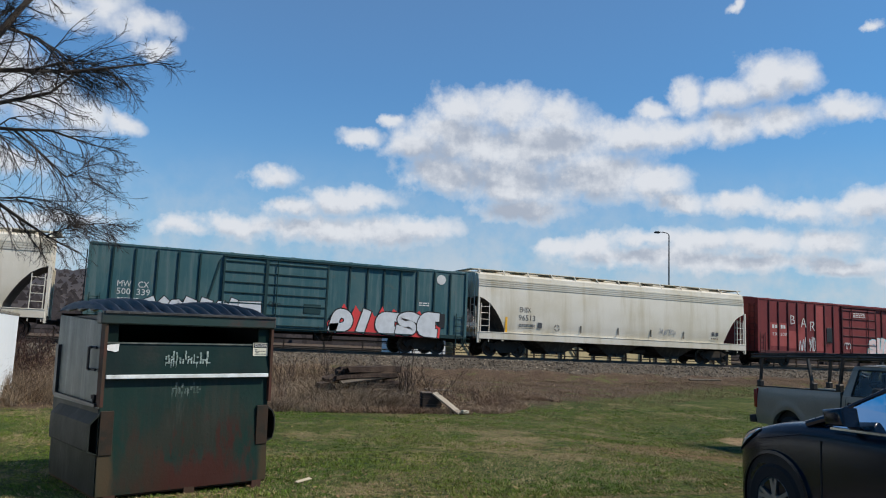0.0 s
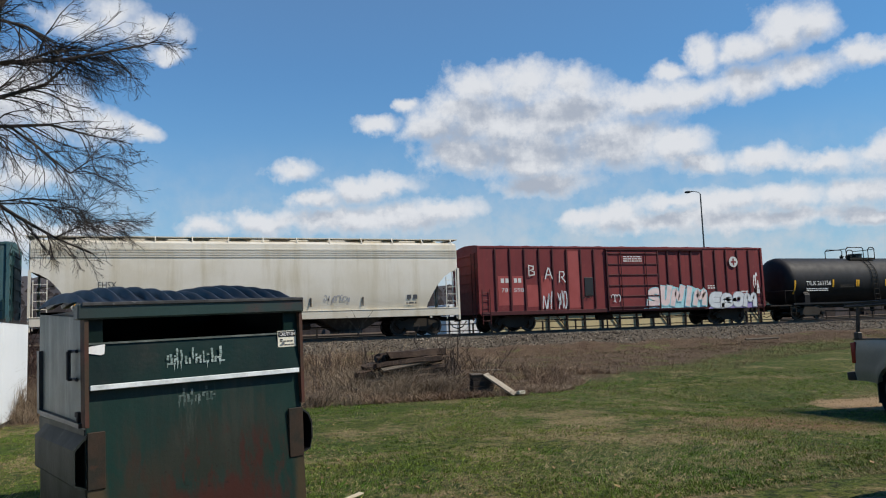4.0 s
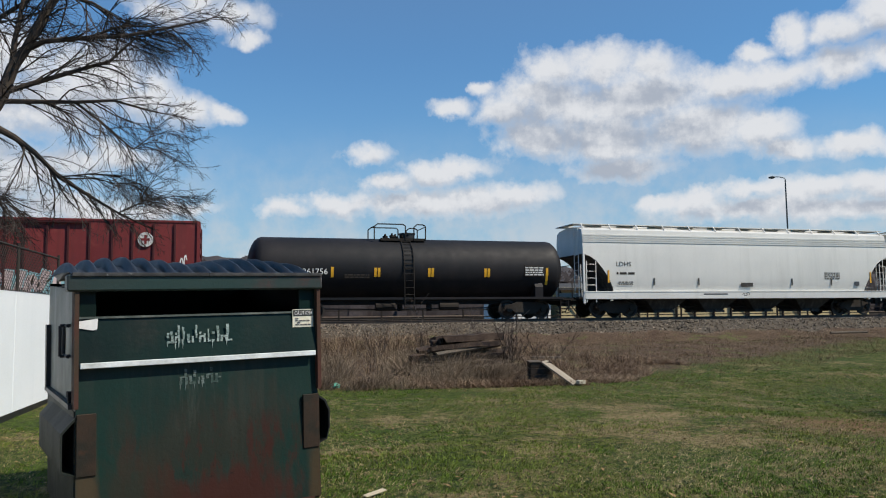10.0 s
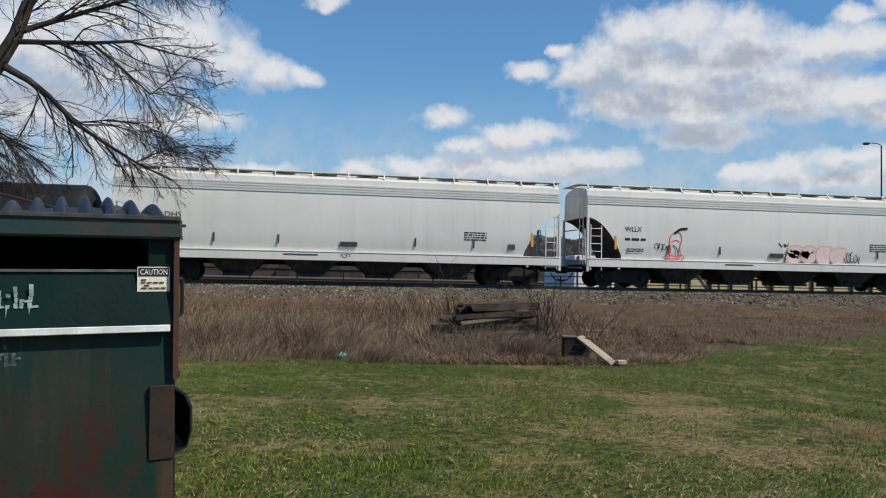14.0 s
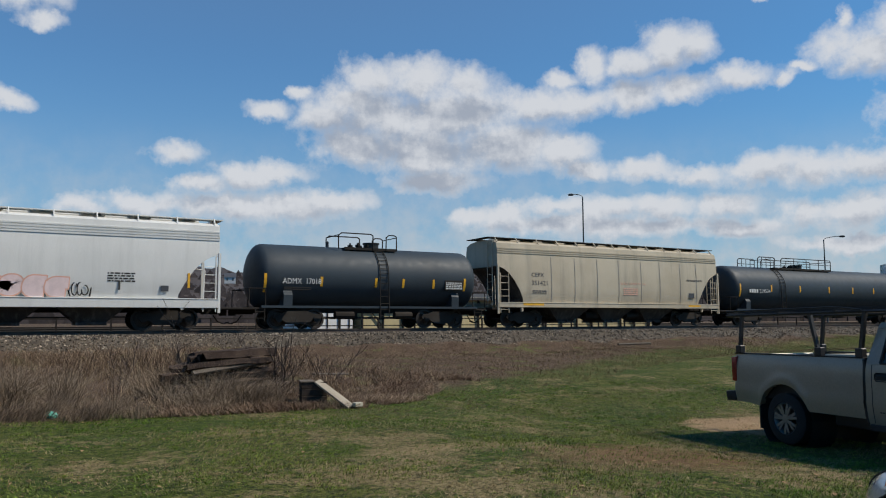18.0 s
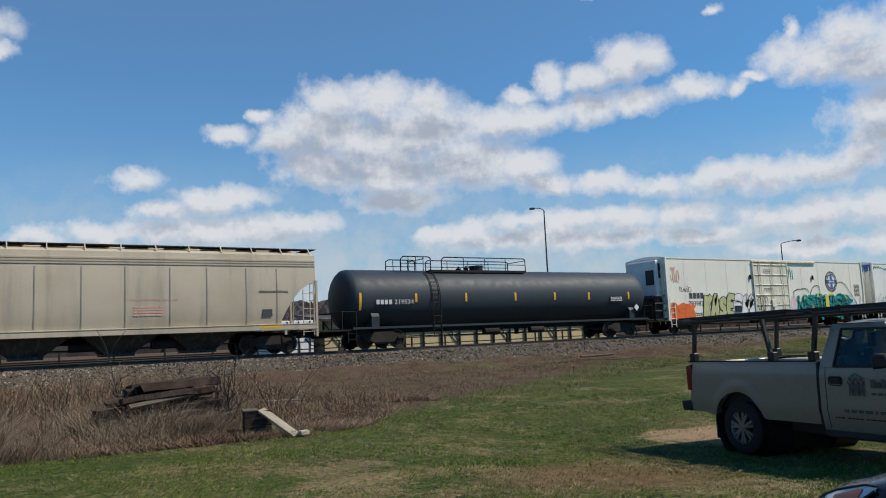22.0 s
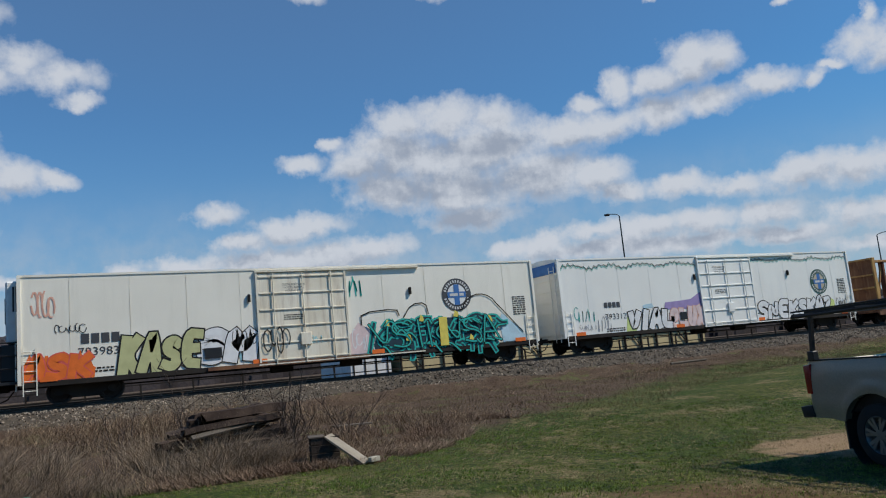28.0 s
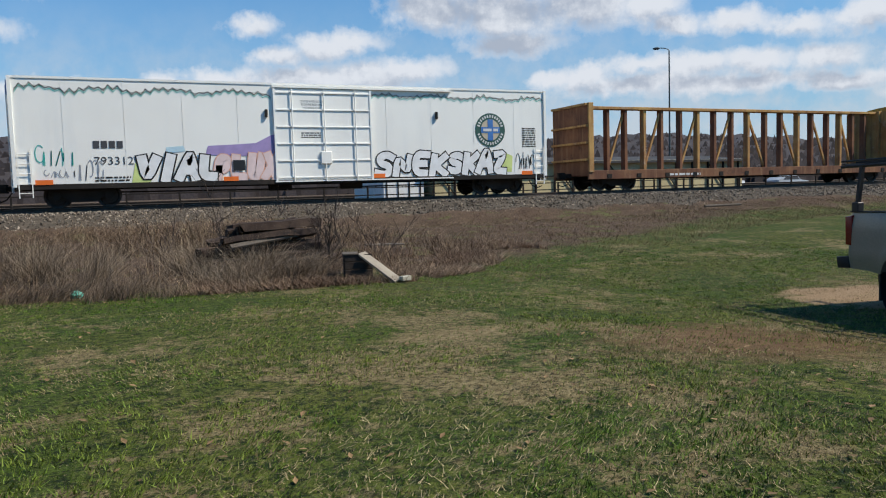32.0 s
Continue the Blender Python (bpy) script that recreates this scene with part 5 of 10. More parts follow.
bars(rng, 5.4, 2.62, 1.3, 0.12, 2, y, M["ink"], c)
part("data_panel", G().box(5.55, y - 0.004, 1.62, 5.98, y + 0.004, 1.92), M["ink"], c, "black data panel")
part("sill_tape", G().box(-6.5, y - 0.085, 1.12, -5.2, y - 0.07, 1.24), M["reflect"], c, "amber reflective tape on the sill")
part("sill_tape", G().box(5.4, y - 0.085, 1.12, 6.4, y - 0.07, 1.22), M["reflect"], c, "amber reflective tape on the sill")

# --- long dark grey tank car
c, h = tank(140.9, 160.6, M["grey_tank"], "tank_car", "long dark grey tank car with a long railed walkway", r=1.44, zc=2.36, rail_x=(-4.98, 1.12), long_rail=True,
            marks=((-9.13, 0.8, 2.2), (-6.17, 0.42, 2.35), (-3.27, 0.42, 2.35), (-0.16, 0.42, 2.35), (2.52, 0.42, 2.35), (5.0, 0.42, 2.35), (8.09, 0.42, 2.35)))
CARS.append(c)
ty = -1.455
for k in range(4):
    part("mark_letter", G().box(-8.32 + 0.22 * k, ty - 0.004, 2.06, -8.16 + 0.22 * k, ty + 0.004, 2.27), M["offwhite"], c, "plain white block of the reporting mark")
lettering("219534", -7.36, 2.06, 1.04, 0.22, ty, M["offwhite"], c, label="white stencilled tank car number")
part("warning_panel", G().box(6.6, ty - 0.004, 2.0, 7.6, ty + 0.01, 2.35), M["iron_grey"], c)
bars(rng, 6.65, 2.05, 0.9, 0.26, 3, ty - 0.008, M["offwhite"], c)
part("placard", G().prism([(8.45, 1.65), (8.65, 1.45), (8.85, 1.65), (8.65, 1.85)], "y", ty - 0.02, ty), M["white"], c, "small diamond placard")

# --- two white refrigerator cars
for i, (a, b, skin, dm) in enumerate(((162.0, 183.4, M["reefer"], M["reefer_door"]), (184.98, 206.4, M["reefer_clean"], M["reefer_clean"]))):
    dd = (-2.35, 1.3) if i == 0 else (-1.6, 2.3)
    c, h = boxcar(a, b, skin, skin, "refrigerator_car", ("cream-white refrigerator car covered in coloured graffiti", "white refrigerator car with black outline graffiti and dripping trim")[i], [], dd, eave=4.62, bottom=0.78,
                  plain_sides=True, door_mat=dm, door_bars=5, posts=3, bar_mat=dm, roof=skin)
    CARS.append(c)
    lx, z = ((6.6, 3.17), (7.9, 2.85))[i]
    d = part("roundel", G().lathe([(0, 0.74), (-0.004, 0.74), (-0.004, 0)], (lx, SIDE, z), "y", 40), M["ink"] if i == 0 else plain("dark_green_emblem", (0.03, 0.09, 0.07)), c, "round railway emblem with a cross")
    part("roundel_field", G().lathe([(0, 0.47), (-0.004, 0.47), (-0.004, 0)], (lx, SIDE - 0.008, z), "y", 32), M["white"] if i == 0 else M["hop_grey"], d)
    part("roundel_cross", G().box(lx - 0.13, SIDE - 0.022, z - 0.46, lx + 0.13, SIDE - 0.015, z + 0.46).box(lx - 0.46, SIDE - 0.0225, z - 0.13, lx + 0.46, SIDE - 0.0155, z + 0.13), PAINT["blue"], d)
    g = G()
    for k in range(30):
        q = 2 * math.pi * (k + 0.5) / 30
        if k % 15 in (0, 14):
            continue
        ex, ez = math.cos(q), math.sin(q)
        px, pz = lx + 0.605 * ex, z + 0.605 * ez
        g.flat([(px + 0.06 * ex * u - 0.035 * ez * w, pz + 0.06 * ez * u + 0.035 * ex * w) for u, w in ((-1, -1), (1, -1), (1, 1), (-1, 1))], SIDE - 0.012)
    part("roundel_marks", g, M["offwhite"], d)
    bars(rng, lx - 0.36, z - 0.06, 0.74, 0.22, 1, SIDE - 0.03, M["offwhite"], d, "roundel_bars")
    m0, m1, mz0, mz1 = ((-8.75, -7.4, 2.1, 2.45), (-8.18, -7.13, 2.13, 2.39))[i]
    w = (m1 - m0) / 4
    for k in range(4):
        part("mark_letter", G().box(m0 + w * k, SIDE - 0.004, mz0, m0 + w * (k + 0.78), SIDE, mz1), M["ink"], c, "plain dark block of the reporting mark")
    n0, n1, nz0, nz1 = ((-8.85, -7.5, 1.65, 1.95), (-8.17, -6.85, 1.53, 1.82))[i]
    lettering(("793983", "793312")[i], n0, nz0, n1 - n0, nz1 - nz0, SIDE, M["ink"], c, label="dark stencilled car number")
    bars(rng, n0, nz0 - 0.6, 1.2, 0.22, 2, SIDE, M["iron_grey"], c)
    for k, words in enumerate(("CLOSE AND LOCK", "DOORS BEFORE", "MOVING CAR")):
        lettering(words, dd[0] + 1.0 + 0.06 * k, 3.9 - 0.13 * k, 0.95 - 0.12 * k, 0.085, -HW - 0.075, M["ink"], c, label="black warning lettering on the door")
    bars(rng, dd[0] + 1.0, 2.5, 0.8, 0.25, 3, -HW - 0.075, M["iron_grey"], c)
    part("lock_box", G().box((dd[0] + dd[1]) / 2 - 0.2, -HW - 0.17, 1.45, (dd[0] + dd[1]) / 2 + 0.25, -HW - 0.07, 1.95, 0.02), dm, c)
    bars(rng, h - 1.2, 2.1, 0.7, 0.9, 9, SIDE, M["iron_grey"], c)
    for x in np.linspace(-h + 1.6, h - 1.6, 10):
        if not (dd[0] - 0.3 < x < dd[1] + 0.3):
            part("panel_seam", G().box(x - 0.01, SIDE + 0.004, 0.9, x + 0.01, SIDE + 0.008, 4.5), dm, c)
    for x in (dd[0] - 0.35, dd[1] + 3.0):
        part("door_stop", G().box(x - 0.05, SIDE - 0.1, 3.3, x + 0.05, SIDE, 3.6, 0.01), M["iron"], c)
    for x in (-h + 0.9, -2.4 - i, 2.6, h - 1.0):
        part("sill_tape", G().box(x - 0.28, SIDE - 0.062, 0.85, x + 0.28, SIDE - 0.055, 1.02), PAINT["orange"], c, "orange reflective tape")

c = CARS[-2]  # coloured graffiti of the first one
part("rusty_sill", G().box(-4.4, SIDE - 0.10, 0.72, 2.2, SIDE - 0.04, 0.86), M["rust"], c, "rust-streaked sill under the door")
piece(rng, -10.55, 0.82, 2.1, 1.0, SIDE - 0.012, PAINT["orange"], PAINT["rose"], c, "ASK", fat=0.26, edge=0.04, glow=PAINT["orange"], label="orange fill")
piece(rng, -7.5, 0.8, 2.9, 1.55, SIDE - 0.012, PAINT["olive"], PAINT["black"], c, "KASE", fat=0.36, edge=0.06, label="olive bubble fill")
piece(rng, -4.7, 0.9, 2.2, 1.6, SIDE - 0.012, PAINT["white"], PAINT["black"], c, "SM", fat=0.55, edge=0.04, label="white bubble fill")
part("placard_board", G().box(-4.5, SIDE - 0.06, 1.2, -3.85, SIDE - 0.045, 1.6), M["black"], c)
part("graffiti_cloud", G().flat([(2.2, 0.85), (8.3, 0.85), (8.5, 1.7), (7.9, 2.1), (7.2, 1.9), (6.6, 2.15), (5.4, 2.2), (4.9, 1.9), (4.2, 2.1), (3.2, 2.0), (2.6, 1.5)], SIDE - 0.004), PAINT["ink_blue"], c, "dark spray behind the letters")
piece(rng, 2.3, 0.8, 6.3, 1.5, SIDE - 0.012, PAINT["ink_blue"], PAINT["teal"], c, "KSEBASR", fat=0.10, edge=0.07, lean=0.25, spikes=4, label="dark blue inside")
for u, v, q in ((3.0, 2.0, 0.2), (3.9, 1.3, 0.3), (4.6, 2.1, 0.25), (6.3, 2.2, 0.3), (7.0, 1.1, 0.25), (8.0, 1.9, 0.3), (5.0, 0.95, 0.4)):
    part("graffiti_accent", G().flat([(u, v), (u + q, v - 0.05), (u + q * 0.8, v + 0.2), (u + 0.1, v + 0.28)], SIDE - 0.06), PAINT["yellow"] if q < 0.4 else PAINT["orange"], c, "yellow painted accent")
piece(rng, 2.4, 0.9, 6.1, 1.3, SIDE - 0.055, PAINT["teal"], PAINT["black"], c, "VSIKVSA", fat=0.07, edge=0.03, lean=-0.2, spikes=3, label="teal inner line")
part("graffiti_bar", G().box(5.55, SIDE - 0.1, 0.95, 5.95, SIDE - 0.09, 2.2), PAINT["yellow"], c, "yellow painted bar")
scrawl(rng, -10.3, 3.0, 0.7, 1.05, SIDE, PAINT["salmon"], c, 4, 0.06)
scrawl(rng, -9.6, 2.5, 1.0, 0.35, SIDE, PAINT["black"], c, 6, 0.025)
scrawl(rng, 1.45, 3.3, 0.75, 0.95, SIDE, PAINT["teal"], c, 3, 0.05)
scrawl(rng, -3.6, 1.0, 0.9, 0.9, SIDE, PAINT["aqua"], c, 5, 0.07)
scrawl(rng, -3.4, 1.5, 0.9, 0.8, SIDE - 0.02, PAINT["black"], c, 5, 0.025)
scrawl(rng, -0.5, 1.5, 0.7, 0.35, -HW - 0.09, PAINT["aqua"], c, 4, 0.04)
scrawl(rng, -2.2, 1.2, 1.0, 1.2, -HW - 0.13, PAINT["black"], c, 4, 0.05)
g = G()
stroke(g, smoothed([(1.95, 2.1), (1.95, 2.6), (3.6, 2.7), (3.7, 2.4)], 1), 0.05, SIDE - 0.02)
stroke(g, [(6.7, 2.5)] + [(7.75 - 0.95 * math.cos(q), 2.3 + 0.85 * math.sin(q)) for q in np.linspace(0.2, math.pi - 0.5, 9)] + [(9.9, 1.3)], 0.05, SIDE - 0.022)
stroke(g, smoothed([(3.9, 2.3), (4.3, 2.85), (5.0, 2.9), (5.1, 2.4)], 1), 0.05, SIDE - 0.024)
part("graffiti_tag", g, PAINT["black"], c, "black outline of unfinished letters", normals=False)
part("graffiti_tag", G().flat([(8.8, 0.9), (8.7, 1.9), (8.85, 2.2), (9.9, 1.4), (10.1, 0.9)], SIDE - 0.003), PAINT["pale_blue"], c, "pale blue painted corner")
part("graffiti_tag", G().flat([(1.4, 0.9), (1.4, 1.7), (1.8, 2.2), (2.3, 1.9), (2.6, 0.9)], SIDE - 0.002), PAINT["blush"], c, "pale pink painted patch")
scrawl(rng, 1.5, 1.0, 1.0, 0.9, SIDE - 0.006, PAINT["white"], c, 5, 0.04)
# refrigeration unit and its platform on the leading end
unit = part("refrigeration_unit", G().box(-h - 0.42, -1.15, 2.3, -h - 0.02, 1.15, 4.5, 0.06), M["white"], c)
part("grille", G().box(-h - 0.45, -1.0, 3.0, -h - 0.43, -0.35, 3.9), M["black"], unit)
part("grille", G().box(-h - 0.2, -1.17, 3.4, -h - 0.03, -1.155, 4.3), M["black"], unit)
for yy in (-1.4, 0, 1.4):
    part("rail_post", G().tube([(-h - 0.95, yy, 0.95), (-h - 0.95, yy, 2.3)], 0.03), M["black"], c)
for zz in (1.4, 1.85, 2.3):
    part("hand_rail", G().tube([(-h - 0.05, -1.4, zz), (-h - 0.95, -1.4, zz), (-h - 0.95, 1.4, zz)], 0.025), M["black"], c)
part("end_platform", G().box(-h - 1.0, -1.45, 0.85, -h, 1.45, 0.95), M["black"], c, "black end platform")
part("machinery_box", G().box(-h - 0.6, -1.2, 0.95, -h - 0.03, 1.2, 2.25, 0.05), M["black"], c, "black machinery box")

c = CARS[-1]  # outline graffiti of the second one
piece(rng, -6.75, 0.8, 2.9, 1.2, SIDE - 0.012, PAINT["white"], PAINT["black"], c, "VIAL", fat=0.34, edge=0.055, label="white fill")
piece(rng, -4.0, 0.8, 2.5, 1.15, SIDE - 0.016, PAINT["blush"], PAINT["salmon"], c, "PLUX", fat=0.30, edge=0.035, label="pale salmon fill")
part("graffiti_tag", G().flat([(-5.7, 1.95), (-5.7, 2.15), (-5.1, 2.2), (-5.0, 2.0)], SIDE - 0.003), PAINT["pale_blue"], c, "pale blue painted band")
part("graffiti_tag", G().flat([(-4.3, 1.85), (-4.2, 2.2), (-3.2, 2.25), (-2.4, 2.3), (-1.8, 2.6), (-1.55, 2.65), (-1.55, 1.9), (-2.6, 1.8)], SIDE - 0.003), PAINT["lilac"], c, "lilac band above the letters")
part("placard_board", G().box(-3.3, SIDE - 0.06, 1.25, -2.85, SIDE - 0.05, 1.65), M["black"], c)
piece(rng, 2.5, 0.8, 3.25, 1.15, SIDE - 0.012, PAINT["white"], PAINT["black"], c, "SNEK", fat=0.30, edge=0.05, label="white bubble fill")
piece(rng, 5.8, 0.85, 2.9, 1.15, SIDE - 0.012, PAINT["white"], PAINT["black"], c, "SKAZ", fat=0.30, edge=0.05, label="white bubble fill")
part("graffiti_cloud", G().flat([(8.2, 0.95), (8.95, 1.0), (9.0, 1.7), (8.5, 1.9)], SIDE - 0.002), PAINT["lightgreen"], c, "pale green spray")
part("graffiti_cloud", G().flat([(-6.95, 0.85), (-6.3, 0.85), (-6.3, 1.5), (-6.8, 1.6)], SIDE - 0.002), PAINT["lightgreen"], c, "pale green spray")
scrawl(rng, -10.0, 1.5, 1.2, 0.75, SIDE, PAINT["teal"], c, 6, 0.03)
scrawl(rng, -9.8, 1.1, 1.0, 0.35, SIDE, PAINT["grey"], c, 6, 0.025)
scrawl(rng, -8.7, 0.95, 0.8, 0.9, SIDE, PAINT["grey"], c, 5, 0.03)
scrawl(rng, 9.2, 1.1, 0.9, 0.8, SIDE, PAINT["black"], c, 6, 0.03)
for s0, s1, nn in ((-h + 0.15, -1.75, 56), (2.4, h - 0.1, 52)):
    pts = [(s0 + (s1 - s0) * k / nn, 4.24 + 0.07 * math.sin(k * 0.43) + 0.10 * (rng.random() - 0.5) + (0.07 if k % 2 else -0.07)) for k in range(nn + 1)]
    g = G()
    stroke(g, pts, 0.028, SIDE)
    part("graffiti_drip_line", g, PAINT["black"], c, "jagged dripping line along the eave", normals=False)
    g = G()
    stroke(g, [(u, v - 0.06 - 0.03 * rng.random()) for u, v in pts], 0.025, SIDE - 0.002)
    part("graffiti_drip_line", g, PAINT["teal"], c, normals=False)
    g = G()
    stroke(g, [(u, v + 0.07) for u, v in pts[::2]], 0.012, SIDE - 0.004)
    part("graffiti_drip_line", g, PAINT["black"], c, normals=False)
part("end_sign", G().box(-h - 0.11, -HW + 0.1, 4.0, -h - 0.075, HW - 0.1, 4.5), PAINT["blue"], c, "blue band across the end wall")

# --- centre-beam flat car
c, h = car_at("centerbeam_flatcar", "empty rusty centre-beam flat car with bulkhead ends", 208.8, 230.4)
CARS.append(c)
part("deck", G().box(-h, -1.45, 0.72, h, 1.45, 0.92, 0.02), M["rust"], c)
for s in (-1, 1):
    part("side_sill", G().box(-h, s * 1.47 - 0.06, 0.55, h, s * 1.47 + 0.06, 0.98, 0.015), M["rust"], c)
    x = s * h
    g = G().box(min(x, x - s * 0.1), -1.5, 0.9, max(x, x - s * 0.1), 1.5, 4.15)
    part("bulkhead", g, M["rust"] if s < 0 else M["rust_yellow"], c, "rusty steel bulkhead")
    for yy in (-1.5, -0.5, 0.5, 1.5):
        part("bulkhead_post", G().box(x - s * 0.1 - 0.09 - (0.1 if s > 0 else 0), yy - 0.08, 0.9, x - s * 0.1 + 0.09 + (0.1 if s < 0 else 0), yy + 0.08, 4.17, 0.015), M["rust_yellow"], c)
    for zz in (1.5, 2.3, 3.1, 4.1):
        part("bulkhead_bar", G().box(min(x, x + s * 0.14), -1.5, zz - 0.05, max(x, x + s * 0.14), 1.5, zz + 0.05), M["rust_yellow"], c)
part("top_beam", G().box(-h, -0.24, 4.02, h, 0.24, 4.16, 0.015), M["rust_yellow"], c)
xs = (-9.8, -8.65, -7.57, -6.38, -5.28, -4.03, -2.86, -1.71, -0.49, 0.67, 1.97, 3.14, 4.45, 5.54, 6.81, 7.84, 8.89, 9.9)
n = len(xs)
for i, x in enumerate(xs):
    part("beam_post", G().box(x - 0.09, -0.16, 0.92, x + 0.09, 0.16, 4.02, 0.015), M["rust"] if i % 3 else M["rust_yellow"], c)
for i in range(1, n - 2, 2):
    a, b = (xs[i], xs[i + 1]) if i < n // 2 else (xs[i + 1], xs[i])
    part("brace", G().beam((a, 0, 0.95), (b, 0, 4.0), 0.1, 0.11, (0, 1, 0)), M["rust_yellow"], c)
for i in range(12):
    x = -h + 1.2 + (2 * h - 2.4) * i / 11
    part("winch", G().box(x - 0.12, -1.56, 0.6, x + 0.12, -1.5, 0.8), M["iron"], c)
brake_gear(c, h)
running_gear(c, h, 2.0)
bars(rng, -6.2, 0.66, 2.2, 0.18, 1, -1.54, M["offwhite"], c)

# --- yellow boxcar at the tail
ribs = pattern(None, -7.6, -2.2, 7) + pattern(None, 2.9, 7.7, 6)
c, h = boxcar(232.0, 248.5, M["yellow_car"], M["yellow_car"], "boxcar", "weathered yellow boxcar with teal graffiti low on its side", ribs, (-1.6, 1.6), eave=4.4, bar_mat=M["rust"])
CARS.append(c)
piece(rng, -7.4, 0.95, 4.6, 1.2, POST - 0.02, PAINT["teal"], PAINT["pale_blue"], c, "SANER", fat=0.3, glow=PAINT["teal"], label="teal fill")
g = G()
stroke(g, [(-6.4, 2.5), (-5.5, 3.6)], 0.1, POST)
stroke(g, [(-6.4, 3.6), (-5.5, 2.5)], 0.1, POST - 0.002)
part("emblem", g, M["ink"], c, "crossed dark emblem on the side")

# ---------------------------------------------------------------- rounded shapes


def rounded(poly, axis, a, b, r, seg=2, keep=None):
    """A prism whose rim is rounded off; returns a bmesh-made mesh as G."""
    g = G().prism(poly, axis, a, b)
    me = bpy.data.meshes.new("tmp")
    me.from_pydata(g.v, [], g.f)
    bm = bmesh.new()
    bm.from_mesh(me)
    bmesh.ops.recalc_face_normals(bm, faces=bm.faces)
    k = "xyz".index(axis)
    rim = [e for e in bm.edges if abs(e.verts[0].co[k] - e.verts[1].co[k]) < 1e-5]
    bmesh.ops.bevel(bm, geom=rim, offset=r, segments=seg, affect="EDGES", profile=0.5, clamp_overlap=True)
    bm.verts.ensure_lookup_table()
    out = G().add([v.co[:] for v in bm.verts], [[v.index for v in f.verts] for f in bm.faces])
    bm.free()
    bpy.data.meshes.remove(me)
    return out


def arch(cx, cz, r, a0, a1, n=9):
    return [(cx + r * math.cos(radians(a)), cz + r * math.sin(radians(a))) for a in np.linspace(a0, a1, n)]


# ---------------------------------------------------------------- the dumpster
DUMP_GREEN = surface("scuffed_dark_green_dumpster_paint", (0.002, 0.016, 0.012), (0.003, 0.010, 0.008), 0.42, big=1.1, streak=(0.016, 0.02, 0.016), streak_amt=0.3, stretch=(7, 7, 0.7), spot=(0.03, 0.027, 0.022), spot_amt=0.3, spot_scale=3.0, bump=0.1)
DUMP_GREEN.node_tree.nodes["Principled BSDF"].inputs["Specular IOR Level"].default_value = 0.22
DUMP_SIDE = surface("pale_grey_green_side_paint", (0.075, 0.095, 0.084), (0.045, 0.058, 0.050), 0.5, big=1.2, streak=(0.22, 0.24, 0.22), streak_amt=0.6, stretch=(6, 6, 0.5))
DUMP_LOW = surface("streaked_dark_green_paint", (0.008, 0.013, 0.011), (0.016, 0.020, 0.017), 0.6, big=1.6, streak=(0.06, 0.066, 0.06), streak_amt=0.5, stretch=(7, 7, 0.9), spot=(0.012, 0.018, 0.016), spot_amt=0.7)
DUMP_RUST = surface("brown_rust", (0.05, 0.034, 0.022), (0.075, 0.030, 0.022), 0.8, big=2.5, streak=(0.05, 0.035, 0.03), streak_amt=0.6)
DUMP_PLATE = surface("dark_rust_stained_plate", (0.020, 0.018, 0.013), (0.036, 0.022, 0.014), 0.7, big=5, streak=(0.012, 0.02, 0.017), streak_amt=0.6, spot=(0.06, 0.026, 0.014), spot_amt=0.6, spot_scale=6)
LID = surface("black_moulded_plastic", (0.013, 0.014, 0.016), (0.020, 0.021, 0.023), 0.46, big=2.0, bump=0.05)


